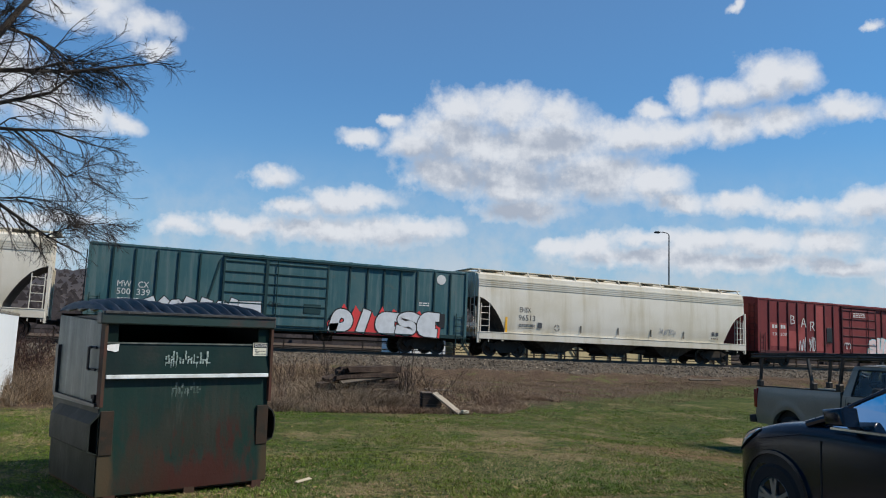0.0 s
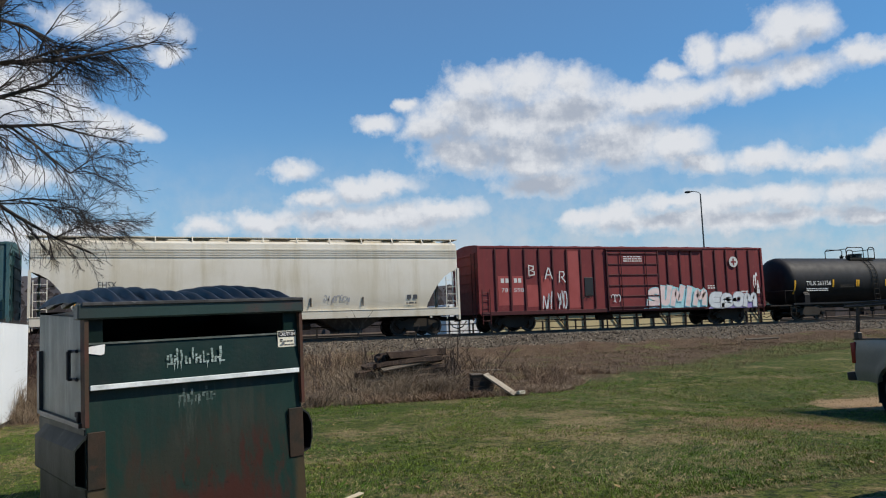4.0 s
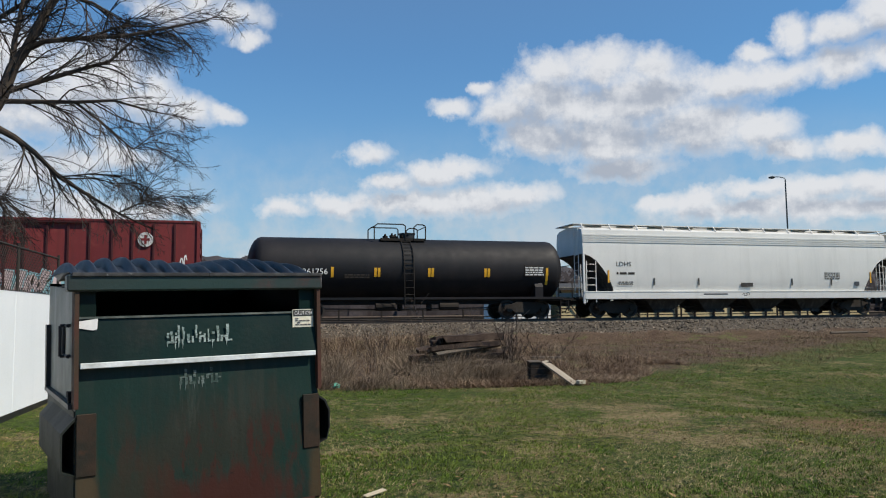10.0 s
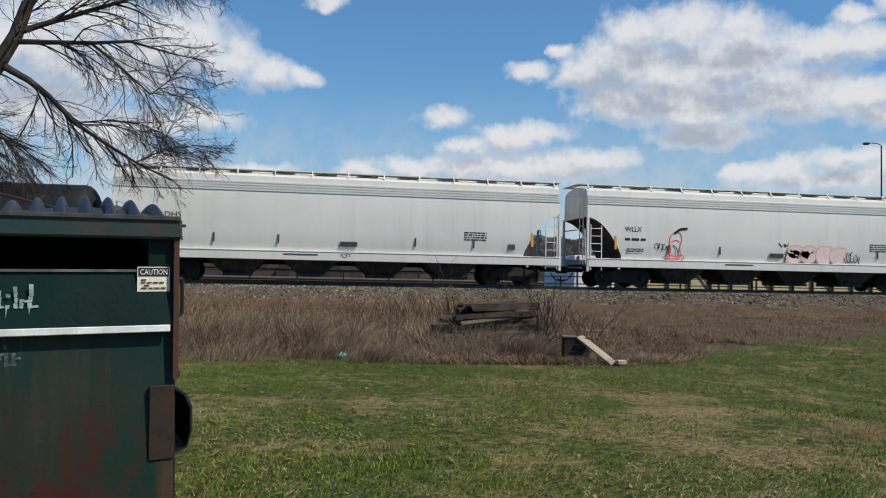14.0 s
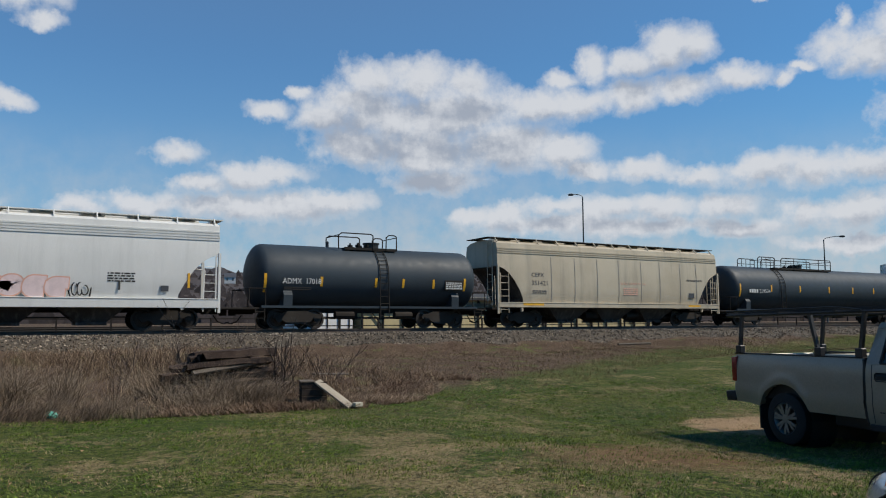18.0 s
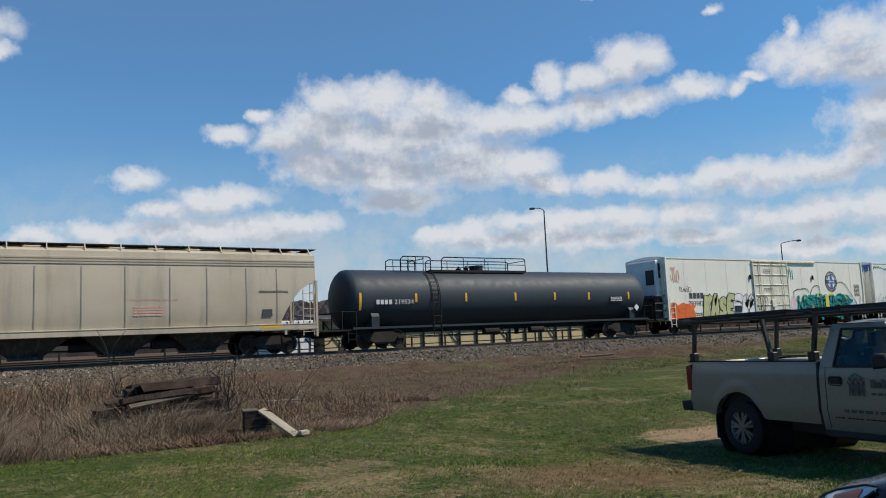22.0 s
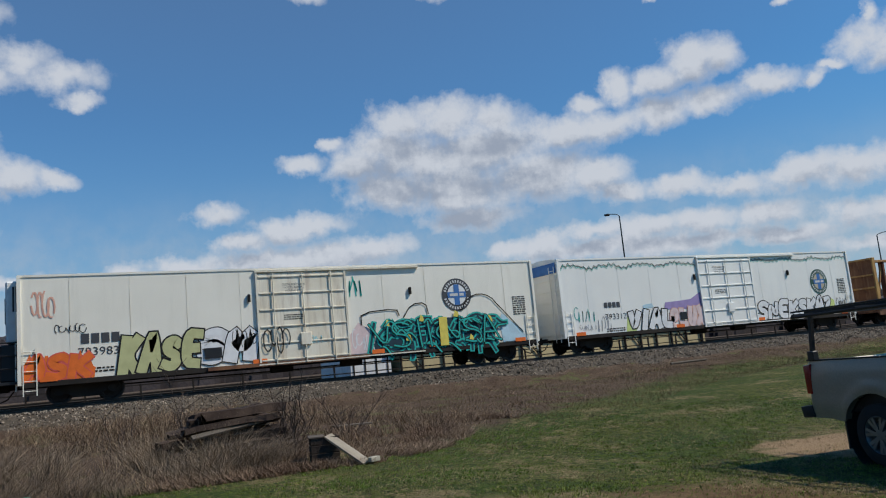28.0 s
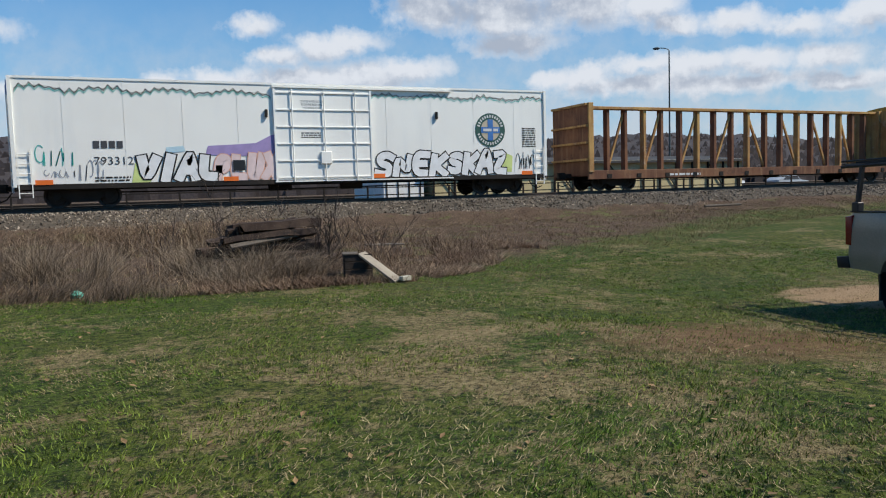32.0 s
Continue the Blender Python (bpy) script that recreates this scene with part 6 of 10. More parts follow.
def dump_front_material():
    """Green paint worn through to red-brown primer and rust in the lower middle, with pale scrapes."""
    m = surface("rusted_green_front_paint", (0.004, 0.026, 0.020), (0.008, 0.022, 0.018), 0.46, big=1.0, streak=(0.026, 0.034, 0.028), streak_amt=0.45, stretch=(9, 9, 0.6), bump=0.1)
    nt = m.node_tree
    N, L = nt.nodes.new, nt.links.new
    p = nt.nodes["Principled BSDF"]
    src = p.inputs["Base Color"].links[0].from_socket
    tc = N("ShaderNodeTexCoord")
    sep = N("ShaderNodeSeparateXYZ")
    L(tc.outputs["Object"], sep.inputs[0])
    nz = N("ShaderNodeTexNoise")
    nz.inputs["Scale"].default_value, nz.inputs["Detail"].default_value, nz.inputs["Roughness"].default_value = 1.0, 9.0, 0.68
    mp = N("ShaderNodeMapping")
    mp.inputs["Scale"].default_value = (9.0, 9.0, 2.2)
    L(tc.outputs["Object"], mp.inputs["Vector"])
    L(mp.outputs[0], nz.inputs["Vector"])

    def mth(op, a, b):
        n = N("ShaderNodeMath")
        n.operation = op
        for i, v in enumerate((a, b)):
            if isinstance(v, (int, float)):
                n.inputs[i].default_value = v
            else:
                L(v, n.inputs[i])
        return n.outputs[0]

    def mask(cx, cz, rx, rz, k):
        dx = mth("DIVIDE", mth("SUBTRACT", sep.outputs[0], cx), rx)
        dz = mth("DIVIDE", mth("SUBTRACT", sep.outputs[2], cz), rz)
        d = mth("SQRT", mth("ADD", mth("MULTIPLY", dx, dx), mth("MULTIPLY", dz, dz)), 0)
        d = mth("SUBTRACT", d, mth("MULTIPLY", mth("SUBTRACT", nz.outputs[0], 0.5), k))
        r = N("ShaderNodeMapRange")
        r.interpolation_type = "SMOOTHSTEP"
        r.inputs["From Min"].default_value, r.inputs["From Max"].default_value = 1.05, 0.35
        L(d, r.inputs["Value"])
        return r.outputs[0]

    def over(f, a, c, amt):
        x = N("ShaderNodeMix")
        x.data_type = "RGBA"
        L(mth("MULTIPLY", f, amt), x.inputs["Factor"])
        L(a, x.inputs["A"])
        x.inputs["B"].default_value = (*c, 1)
        return x.outputs["Result"]

    def flakes(scale, lo, hi):
        n2 = N("ShaderNodeTexNoise")
        n2.inputs["Scale"].default_value, n2.inputs["Detail"].default_value, n2.inputs["Roughness"].default_value = 1.0, 8.0, 0.72
        m2 = N("ShaderNodeMapping")
        m2.inputs["Scale"].default_value = scale
        L(tc.outputs["Object"], m2.inputs["Vector"])
        L(m2.outputs[0], n2.inputs["Vector"])
        r = N("ShaderNodeMapRange")
        r.interpolation_type = "SMOOTHSTEP"
        r.inputs["From Min"].default_value, r.inputs["From Max"].default_value = lo, hi
        L(n2.outputs[0], r.inputs["Value"])
        return r.outputs[0]

    p.inputs["Specular IOR Level"].default_value = 0.3
    out = over(mask(0.05, 0.62, 0.95, 0.46, 2.4), src, (0.022, 0.021, 0.014), 0.7)
    out = over(mth("MULTIPLY", mask(-0.06, 0.98, 0.30, 0.50, 1.6), flakes((16, 16, 1.6), 0.46, 0.66)), out, (0.055, 0.062, 0.052), 0.55)
    out = over(mth("MULTIPLY", mask(0.30, 0.85, 0.55, 0.45, 1.6), flakes((12, 12, 1.2), 0.45, 0.65)), out, (0.030, 0.034, 0.026), 0.5)
    out = over(mask(0.12, 0.16, 1.0, 0.27, 2.2), out, (0.046, 0.013, 0.009), 0.9)
    out = over(mth("MULTIPLY", mask(0.12, 0.46, 0.9, 0.40, 1.8), flakes((10, 10, 3.0), 0.49, 0.58)), out, (0.040, 0.013, 0.009), 0.9)
    out = over(mth("MULTIPLY", mask(0.05, 0.55, 0.95, 0.42, 1.2), flakes((14, 14, 26), 0.60, 0.66)), out, (0.010, 0.006, 0.005), 0.9)
    out = over(flakes((60, 60, 5), 0.66, 0.72), out, (0.004, 0.008, 0.007), 0.6)
    out = over(mask(-0.55, 0.25, 0.4, 0.40, 1.8), out, (0.030, 0.022, 0.014), 0.6)
    out = over(mask(-0.85, 0.25, 0.12, 0.5, 1.2), out, (0.064, 0.044, 0.023), 0.8)
    out = over(mask(0.88, 0.22, 0.10, 0.5, 1.2), out, (0.060, 0.040, 0.020), 0.8)
    L(out, p.inputs["Base Color"])
    return m


dump = thing("dumpster", "battered dark green steel dumpster with black ribbed plastic lids", "dumpster", pose(0.17, 6.46, 0.015, 0, -1.1, 16.8))
W2, DEP = 0.91, 1.75
front_m = dump_front_material()
# front panel in two sheets, the upper one lapping over the lower
lean = lambda z: 0.05 * z  # the front leans back a little
g = G().add([(-W2, lean(0) , 0.06), (W2, lean(0), 0.06), (W2, lean(1.27), 1.27), (-W2, lean(1.27), 1.27), (-W2, 0.03, 0.06), (W2, 0.03, 0.06), (W2, 0.03 + lean(1.27), 1.27), (-W2, 0.03 + lean(1.27), 1.27)],
            [(0, 1, 2, 3), (7, 6, 5, 4), (0, 4, 5, 1), (1, 5, 6, 2), (2, 6, 7, 3), (3, 7, 4, 0)])
part("front_panel", g, front_m, dump)
g = G()
z0, z1 = 1.23, 1.55
g.add([(-W2, lean(z0) - 0.05, z0), (W2, lean(z0) - 0.05, z0), (W2, lean(z1) - 0.015, z1), (-W2, lean(z1) - 0.015, z1), (-W2, lean(z0), z0), (W2, lean(z0), z0), (W2, lean(z1) + 0.02, z1), (-W2, lean(z1) + 0.02, z1)],
      [(0, 1, 2, 3), (7, 6, 5, 4), (0, 4, 5, 1), (1, 5, 6, 2), (2, 6, 7, 3), (3, 7, 4, 0)])
part("upper_sheet", g, DUMP_GREEN, dump, "dark green upper front sheet")
part("white_edge", G().box(-W2 + 0.02, -0.012, 1.195, W2 - 0.03, 0.012, 1.235, 0.004), surface("chipped_white_edge_paint", (0.70, 0.74, 0.74), (0.45, 0.48, 0.47), 0.6, big=4), dump, "chipped white stripe", m=pose(0, 0.005, 0))
part("edge_strip", G().box(-W2 + 0.02, lean(z1) - 0.03, 1.545, W2 - 0.03, lean(z1) + 0.02, 1.56), DUMP_SIDE, dump, "worn bright upper edge")
g = G().box(-W2, 0.05, 1.55, -W2 + 0.13, 0.10, 1.76, 0.006)
part("front_post", g, DUMP_GREEN, dump)
part("front_post", G().box(W2 - 0.15, 0.05, 1.55, W2, 0.10, 1.76, 0.006), DUMP_GREEN, dump)
part("front_rim", G().box(-W2 - 0.07, -0.02, 1.74, W2 + 0.03, 0.12, 1.86, 0.012), surface("rust_edged_green_rim", (0.012, 0.035, 0.03), (0.022, 0.03, 0.027), 0.45, spot=(0.07, 0.025, 0.02), spot_amt=0.7, spot_scale=1.4), dump, "green top rim with rust patches")
# sides
for s in (-1, 1):
    x = s * (W2 - 0.012)
    prof = [(0.02, 0.06), (0.075, 1.25), (0.09, 1.76), (DEP - 0.03, 1.84), (DEP, 1.55), (DEP, 0.95), (DEP - 0.08, 0.06)]
    g = G().prism(prof, "x", x - 0.015, x + 0.015)
    # the left panel is paler than the right one
    part("side_panel", g, DUMP_SIDE if s < 0 else DUMP_GREEN, dump, "pale grey-green side" if s < 0 else "")
    g = G().prism([(0.015, 0.06), (0.06, 0.9), (DEP - 0.01, 0.9), (DEP - 0.085, 0.06)], "x", x + s * 0.016, x + s * 0.022)
    # on the left this sheet is darker than the panel above it
    part("lower_side", g, DUMP_LOW, dump, "dark green lower side with pale streaks")
    # side door frame, sill, handle and latch
    g = G().box(x - s * 0.0, DEP - 0.16, 0.96, x + s * 0.05, DEP - 0.06, 1.5)
    part("door_edge", g, LID, dump)
    g = G().beam((x + s * 0.03, DEP - 0.1, 0.95), (x + s * 0.03, 0.1, 0.93), 0.05, 0.035)
    part("door_sill", g, LID, dump)
    part("corner_angle", G().box(min(x, x + s * 0.03), 0.0, 0.92, max(x, x + s * 0.03), 0.13, 1.76), DUMP_RUST, dump, "rust-edged corner angle")
    g = G().tube([(x + s * 0.02, 0.28, 1.5), (x + s * 0.09, 0.28, 1.5), (x + s * 0.09, 0.28, 1.28), (x + s * 0.02, 0.28, 1.28)], 0.012)
    g.tube([(x + s * 0.05, 0.16, 1.5), (x + s * 0.05, 0.42, 1.5), (x + s * 0.05, 0.42, 1.28), (x + s * 0.05, 0.16, 1.28)], 0.014)
    part("door_handle", g, M["black"], dump)
    part("latch", G().box(x - s * 0.01, 0.14, 0.99, x + s * 0.05, 0.24, 1.03).box(x + s * 0.02, 0.17, 0.93, x + s * 0.045, 0.21, 0.99), M["iron"], dump)
    # fork pocket
    g = G()
    y0, y1, zt, zb, o = 0.02 if s < 0 else 0.04, 1.45, 0.88, 0.48, 0.11 if s < 0 else 0.12
    ring = [(0, zt), (o * 0.7, zt - 0.06), (o, zt - 0.14), (o, zb + 0.12), (o * 0.8, zb + 0.03), (0, zb - 0.01)] if s > 0 else [(0, zt), (o, zt - 0.12), (o, zb + 0.02), (0, zb - 0.02)]
    for (u0, w0), (u1, w1) in zip(ring[:-1], ring[1:]):
        n = Vector((w1 - w0, 0, -(u1 - u0))).normalized() * 0.012
        pts = [(x + s * u0, y0, w0), (x + s * u1, y0, w1), (x + s * u1, y1, w1), (x + s * u0, y1, w0)]
        g.add(pts + [(px_ - s * abs(n.x) , py, pz - 0.012) for px_, py, pz in pts], [(0, 1, 2, 3), (7, 6, 5, 4), (0, 4, 5, 1), (1, 5, 6, 2), (2, 6, 7, 3), (3, 7, 4, 0)])
    part("fork_pocket", g, DUMP_LOW if s < 0 else M["black"], dump, "square fork pocket on the side")
    part("pocket_plate", G().box(s * W2 - 0.14 if s > 0 else -W2, -0.012, 0.45, W2 if s > 0 else -W2 + 0.13, 0.012, 0.88, 0.004), DUMP_PLATE, dump, "dark rust-edged plate beside the pocket", m=pose(0, 0.02, 0))
part("back_panel", G().box(-W2, DEP - 0.03, 0.1, W2, DEP, 1.86), DUMP_GREEN, dump)
part("floor_plate", G().box(-W2, 0.02, 0.04, W2, DEP - 0.06, 0.09), DUMP_RUST, dump)
for x in (-0.78, 0.03, 0.8):
    for yy in (0.0, DEP - 0.2):
        part("foot", G().box(x - 0.06, yy, -0.06, x + 0.06, yy + 0.12, 0.07, 0.006), DUMP_RUST, dump)
# ribbed lids: two bowed moulded sheets, lying with a hump from front to back
for k, (xa, xb) in enumerate(((-W2 - 0.04, 0.0), (0.0, W2 + 0.02))):
    n = 72
    rows = []
    for j, yy in enumerate(np.linspace(-0.015, DEP + 0.03, 15)):
        t = j / 14
        row = []
        for i in range(n + 1):
            u = i / n
            rib = max(0.0, math.sin(2 * math.pi * (u * 7.0 + 0.05 - 0.3 * t))) ** 0.55
            crown = math.sin(math.pi * min(1, t * 0.9 + 0.03)) ** 0.7
            dome = 0.06 * math.sin(math.pi * u)
            row.append((xa + (xb - xa) * u, yy, 1.862 + (0.035 + 0.045 * crown) * rib * min(1, t * 9) + (0.04 + dome) * crown * min(1.0, t * 4)))
        rows.append(row)
    g = G().sheet(rows)
    lo = len(g.v)
    part("lid", g, LID, dump, "black ribbed plastic lid", smooth=True, normals=False)
    part("lid_lip", G().box(xa, -0.035, 1.845, xb, -0.01, 1.872, 0.004), surface("worn_lid_edge", (0.03, 0.031, 0.032), (0.06, 0.06, 0.06), 0.6, big=9, spot=(0.25, 0.25, 0.25), spot_amt=0.6, spot_scale=14.0), dump, "scuffed dark lid edge")
g = G().cyl((-W2, DEP - 0.02, 1.84), (W2, DEP - 0.02, 1.84), 0.02, n=8)
part("hinge_rod", g, M["iron"], dump)
# added black sheets hide the sunlit side walls, so the slot looks shaded
for s in (-1, 1):
    part("inner_dark_sheet", G().box(s * (W2 - 0.05) - 0.004, 0.12, 0.1, s * (W2 - 0.05) + 0.004, DEP - 0.05, 1.83), M["black"], dump, "added black sheet that keeps the inside dark")
part("bag_heap", G().box(-W2 + 0.06, 0.2, 0.1, W2 - 0.06, DEP - 0.1, 0.9), M["black"], dump, "dark rubbish inside")
# sign, labels, faded stencil
sg = part("caution_sign", G().box(0.70, -0.012, 1.43, 0.88, -0.004, 1.575), surface("cream_sign_plastic", (0.74, 0.71, 0.58), (0.68, 0.65, 0.52), 0.5, big=6), dump, "cream caution sign", m=pose(0, lean(1.5) - 0.022, 0))
lettering("CAUTION", 0.715, 1.529, 0.15, 0.032, -0.0165, M["white"], sg, label="pale warning word on black")
bars(rng, 0.72, 1.445, 0.14, 0.065, 4, -0.016, M["ink"], sg)
part("sign_header", G().box(0.706, -0.0148, 1.520, 0.874, -0.0125, 1.570), M["black"], sg, "black band behind the warning word")
part("torn_label", G().prism([(-0.895, 1.53), (-0.77, 1.545), (-0.775, 1.47), (-0.80, 1.462), (-0.895, 1.48)], "y", lean(1.5) - 0.036, lean(1.5) - 0.032), M["white"], dump, "torn white label")
def worn_stencil(x0, x1, z, tall, y, mat_, seed, label):
    """A stencilled word worn to broken strokes: stems, rounds and smears of paint."""
    r, g, u = random.Random(seed), G(), x0
    while u < x1:
        w, hh = r.uniform(0.010, 0.022), tall * r.choice((0.5, 0.55, 0.6, 0.9, 1.0))
        top = z + hh
        for k in range(4):  # a stem in ragged bits
            a0, a1 = z + hh * k / 4, z + hh * (k + 0.92) / 4
            if r.random() < 0.82:
                d = r.uniform(-0.004, 0.004)
                g.flat([(u + d, a0), (u + d + w * r.uniform(0.7, 1.1), a0), (u + d + w, a1), (u + d - 0.002, a1)], y - 0.0003 * k)
        if r.random() < 0.55:  # a cross stroke or the foot of a round letter
            zz = z + hh * r.choice((0.0, 0.45, 0.8))
            g.flat([(u, zz), (u + w * 2.4, zz + 0.004), (u + w * 2.3, zz + 0.016), (u, zz + 0.014)], y - 0.0015)
        if r.random() < 0.5:  # paint that has run
            g.flat([(u + 0.002, z - r.uniform(0.02, 0.06)), (u + 0.007, z - 0.02), (u + 0.008, z), (u, z)], y - 0.002)
        u += w + r.uniform(0.008, 0.024)
    return part("worn_stencil", g, mat_, dump, label)


worn_stencil(-0.30, 0.16, 1.345, 0.135, lean(1.4) - 0.047, surface("worn_white_stencil", (0.34, 0.42, 0.40), (0.12, 0.18, 0.165), 0.7, big=14, spot=(0.015, 0.04, 0.033), spot_amt=0.85, spot_scale=26), 5, "worn white stencil that can no longer be read")
worn_stencil(-0.20, 0.09, 1.03, 0.12, lean(1.1) - 0.006, surface("faint_white_stencil", (0.13, 0.17, 0.16), (0.04, 0.07, 0.062), 0.7, big=14, spot=(0.012, 0.035, 0.03), spot_amt=0.9, spot_scale=26), 6, "faint second line of stencil")

# ---------------------------------------------------------------- white wall panels and the chain-link fence behind
wall = thing("panel_fence", "long white sheet-panel fence standing on the lawn", "fence", pose(-2.68, 18.6, 0, 0, 0, -92.6))
FENCE_WHITE = surface("white_sheet_panel", (0.80, 0.82, 0.83), (0.76, 0.79, 0.80), 0.45, big=0.6, streak=(0.66, 0.70, 0.72), streak_amt=0.35, stretch=(3, 3, 0.3))
for i in range(6):
    part("panel", G().box(2.44 * i + 0.004, -0.025, 0.10, 2.44 * i + 2.436, 0.025, 1.98, 0.006), FENCE_WHITE, wall)
    part("batten", G().box(2.44 * i + 1.21, -0.034, 1.05, 2.44 * i + 1.225, -0.024, 1.22), M["hop_under"], wall)
# black strip paints in the dark gap below the panels
part("bottom_gap_strip", G().box(0, -0.02, -0.05, 14.64, 0.02, 0.10), M["black"], wall, "black strip standing in for the dark gap along the bottom")
g = G()
i = 0.0
while i < 14.6:
    hh = 0.06 + 0.02 * rng.random()
    g.add([(i, 0.03, 1.98), (i + 0.045, 0.03, 1.98), (i + 0.022, 0.03, 1.98 + hh), (i, 0.036, 1.98), (i + 0.045, 0.036, 1.98), (i + 0.022, 0.036, 1.98 + hh)], [(0, 1, 2), (5, 4, 3), (0, 3, 4, 1), (1, 4, 5, 2), (2, 5, 3, 0)])
    i += 0.1
tagged(part("wire_points", g, M["iron_grey"], wall, "row of twisted wire ends along the top"), kind="stuff")

clf = thing("chain_link_fence", "grey chain-link fence with steel posts behind the white panels", "fence", pose(-3.4, 19.6, 0, 0, 0, -92.6))
g = G()
n = 110
for i in range(n):
    a = i * 0.11
    for d in (-1, 1):
        x0_, x1_ = a, a + d * 1.0
        zz0, zz1 = 1.9, 2.9
        if 0 <= x1_ <= 12.1:
            g.beam((x0_, 0, zz0), (x1_, 0, zz1), 0.007, 0.007)
tagged(part("wire_mesh", g, M["iron_grey"], clf), kind="stuff")
for i in range(5):
    part("fence_post", G().cyl((i * 3.0, 0, -0.1), (i * 3.0, 0, 3.0), 0.03, n=8), M["iron_grey"], clf)
part("top_rail", G().cyl((0, 0, 2.92), (12.1, 0, 2.92), 0.022, n=8), M["iron_grey"], clf)

# ---------------------------------------------------------------- vehicles
TYRE = surface("black_tyre_rubber", (0.018, 0.018, 0.019), (0.028, 0.027, 0.026), 0.85, bump=0.2)
ALLOY = surface("dull_alloy", (0.27, 0.265, 0.26), (0.20, 0.195, 0.19), 0.42, metal=0.7, bump=0.03)
CHROME = surface("chrome", (0.55, 0.56, 0.57), (0.5, 0.5, 0.51), 0.2, metal=1.0, bump=0.0, rough_var=0.05)
GLASS = glass("car_window_glass", (0.55, 0.62, 0.62))
DARK = surface("dark_trim_plastic", (0.02, 0.02, 0.021), (0.028, 0.028, 0.03), 0.6)
SEAT = surface("grey_seat_cloth", (0.09, 0.09, 0.095), rough=0.9)
PEWTER = surface("pewter_truck_paint", (0.265, 0.237, 0.190), (0.235, 0.208, 0.166), 0.4, metal=0.2, big=0.7, bump=0.0, coat=0.35, spot=(0.19, 0.174, 0.151), spot_amt=0.3, rough_var=0.08)
NAVY = surface("dark_blue_car_paint", (0.003, 0.006, 0.013), (0.004, 0.007, 0.015), 0.22, metal=0.0, big=0.7, bump=0.0, coat=1.0, rough_var=0.06)
AMBER = surface("amber_lamp_plastic", (0.55, 0.12, 0.03), (0.45, 0.08, 0.02), 0.2)
REDLENS = surface("red_lamp_plastic", (0.25, 0.01, 0.01), (0.2, 0.01, 0.01), 0.2)


def road_wheel(car, x, y, z, r, w, s, spokes=5, name="wheel"):
    prof = [(-w / 2, r * 0.62), (-w / 2, r * 0.9), (-w / 2 + 0.03, r), (w / 2 - 0.03, r), (w / 2, r * 0.9), (w / 2, r * 0.62), (-w / 2, r * 0.62)]
    tyre = part(name, G().lathe(prof, (0, 0, 0), "y", 36), TYRE, car, "black rubber tyre", smooth=True, m=pose(x, y, z))
    o = s * (w / 2 - 0.015)
    g = G().lathe([(o - s * 0.14, r * 0.6), (o, r * 0.63), (o + s * 0.012, r * 0.6), (o - s * 0.02, r * 0.54), (o - s * 0.10, r * 0.5)], (0, 0, 0), "y", 36)
    for k in range(spokes):
        a = 2 * math.pi * k / spokes + 0.3
        ca, sa = math.cos(a), math.sin(a)
        for d in (-0.16, 0.16):
            cb, sb = math.cos(a + d), math.sin(a + d)
            g.beam((0.09 * r * ca, o - s * 0.01, 0.09 * r * sa), (0.57 * r * cb, o - s * 0.005, 0.57 * r * sb), 0.1 * r, 0.03, (0, 1, 0))
    g.lathe([(o - s * 0.06, r * 0.2), (o + s * 0.005, r * 0.17), (o + s * 0.01, 0)], (0, 0, 0), "y", 16)
    part("rim", g, ALLOY, tyre, "dull alloy rim", smooth=True)
    part("brake_disc", G().lathe([(o - s * 0.11, r * 0.5), (o - s * 0.11, 0)], (0, 0, 0), "y", 24), DARK, tyre)
    return tyre


# pickup truck: x forward from the rear axle, near side at y = -0.95
LAMP_FACE = surface("smoked_lamp_lens", (0.16, 0.17, 0.175), (0.24, 0.25, 0.255), 0.12, big=9.0, bump=0.0, coat=1.0)
WINDSCREEN = glass("windscreen_glass", (0.5, 0.58, 0.58))
WINDSCREEN.node_tree.nodes["Principled BSDF"].inputs["IOR"].default_value = 1.75
NAVY.node_tree.nodes["Principled BSDF"].inputs["Specular IOR Level"].default_value = 0.45
NAVY.node_tree.nodes["Principled BSDF"].inputs["Coat Weight"].default_value = 0.0
trk = thing("pickup_truck", "pewter grey pickup truck with black ladder rack on the lawn", "truck", pose(13.15, 9.39, -0.22, 0, -0.7, -100.96))
AXLES = ((-0.03, 0.345), (3.50, 0.355))  # rear, front
WR, AR = 0.39, 0.525  # radius of the tyres and of the wheel arches


def side_y(x, z):
    """Half width of the body: fullest at the crease, tucked in below, leaning in above, drawn in at the nose and the tail."""
    w = float(np.interp(z, (0.36, 0.50, 0.68, 0.775, 0.79, 1.0, 1.15, 1.24, 1.32), (0.885, 0.925, 0.948, 0.956, 0.944, 0.942, 0.932, 0.915, 0.893)))
    if x > 3.45:
        w *= 1 - 0.11 * ((x - 3.45) / 0.65) ** 2
    if x < -0.8:
        w *= 1 - 0.03 * ((-0.8 - x) / 0.3) ** 2
    for cx, _ in AXLES:  # flared a little round the wheels
        d = math.hypot(x - cx, (z - 0.36) * 0.9)
        w += 0.016 * math.exp(-((d - AR) / 0.07) ** 2)
    return w


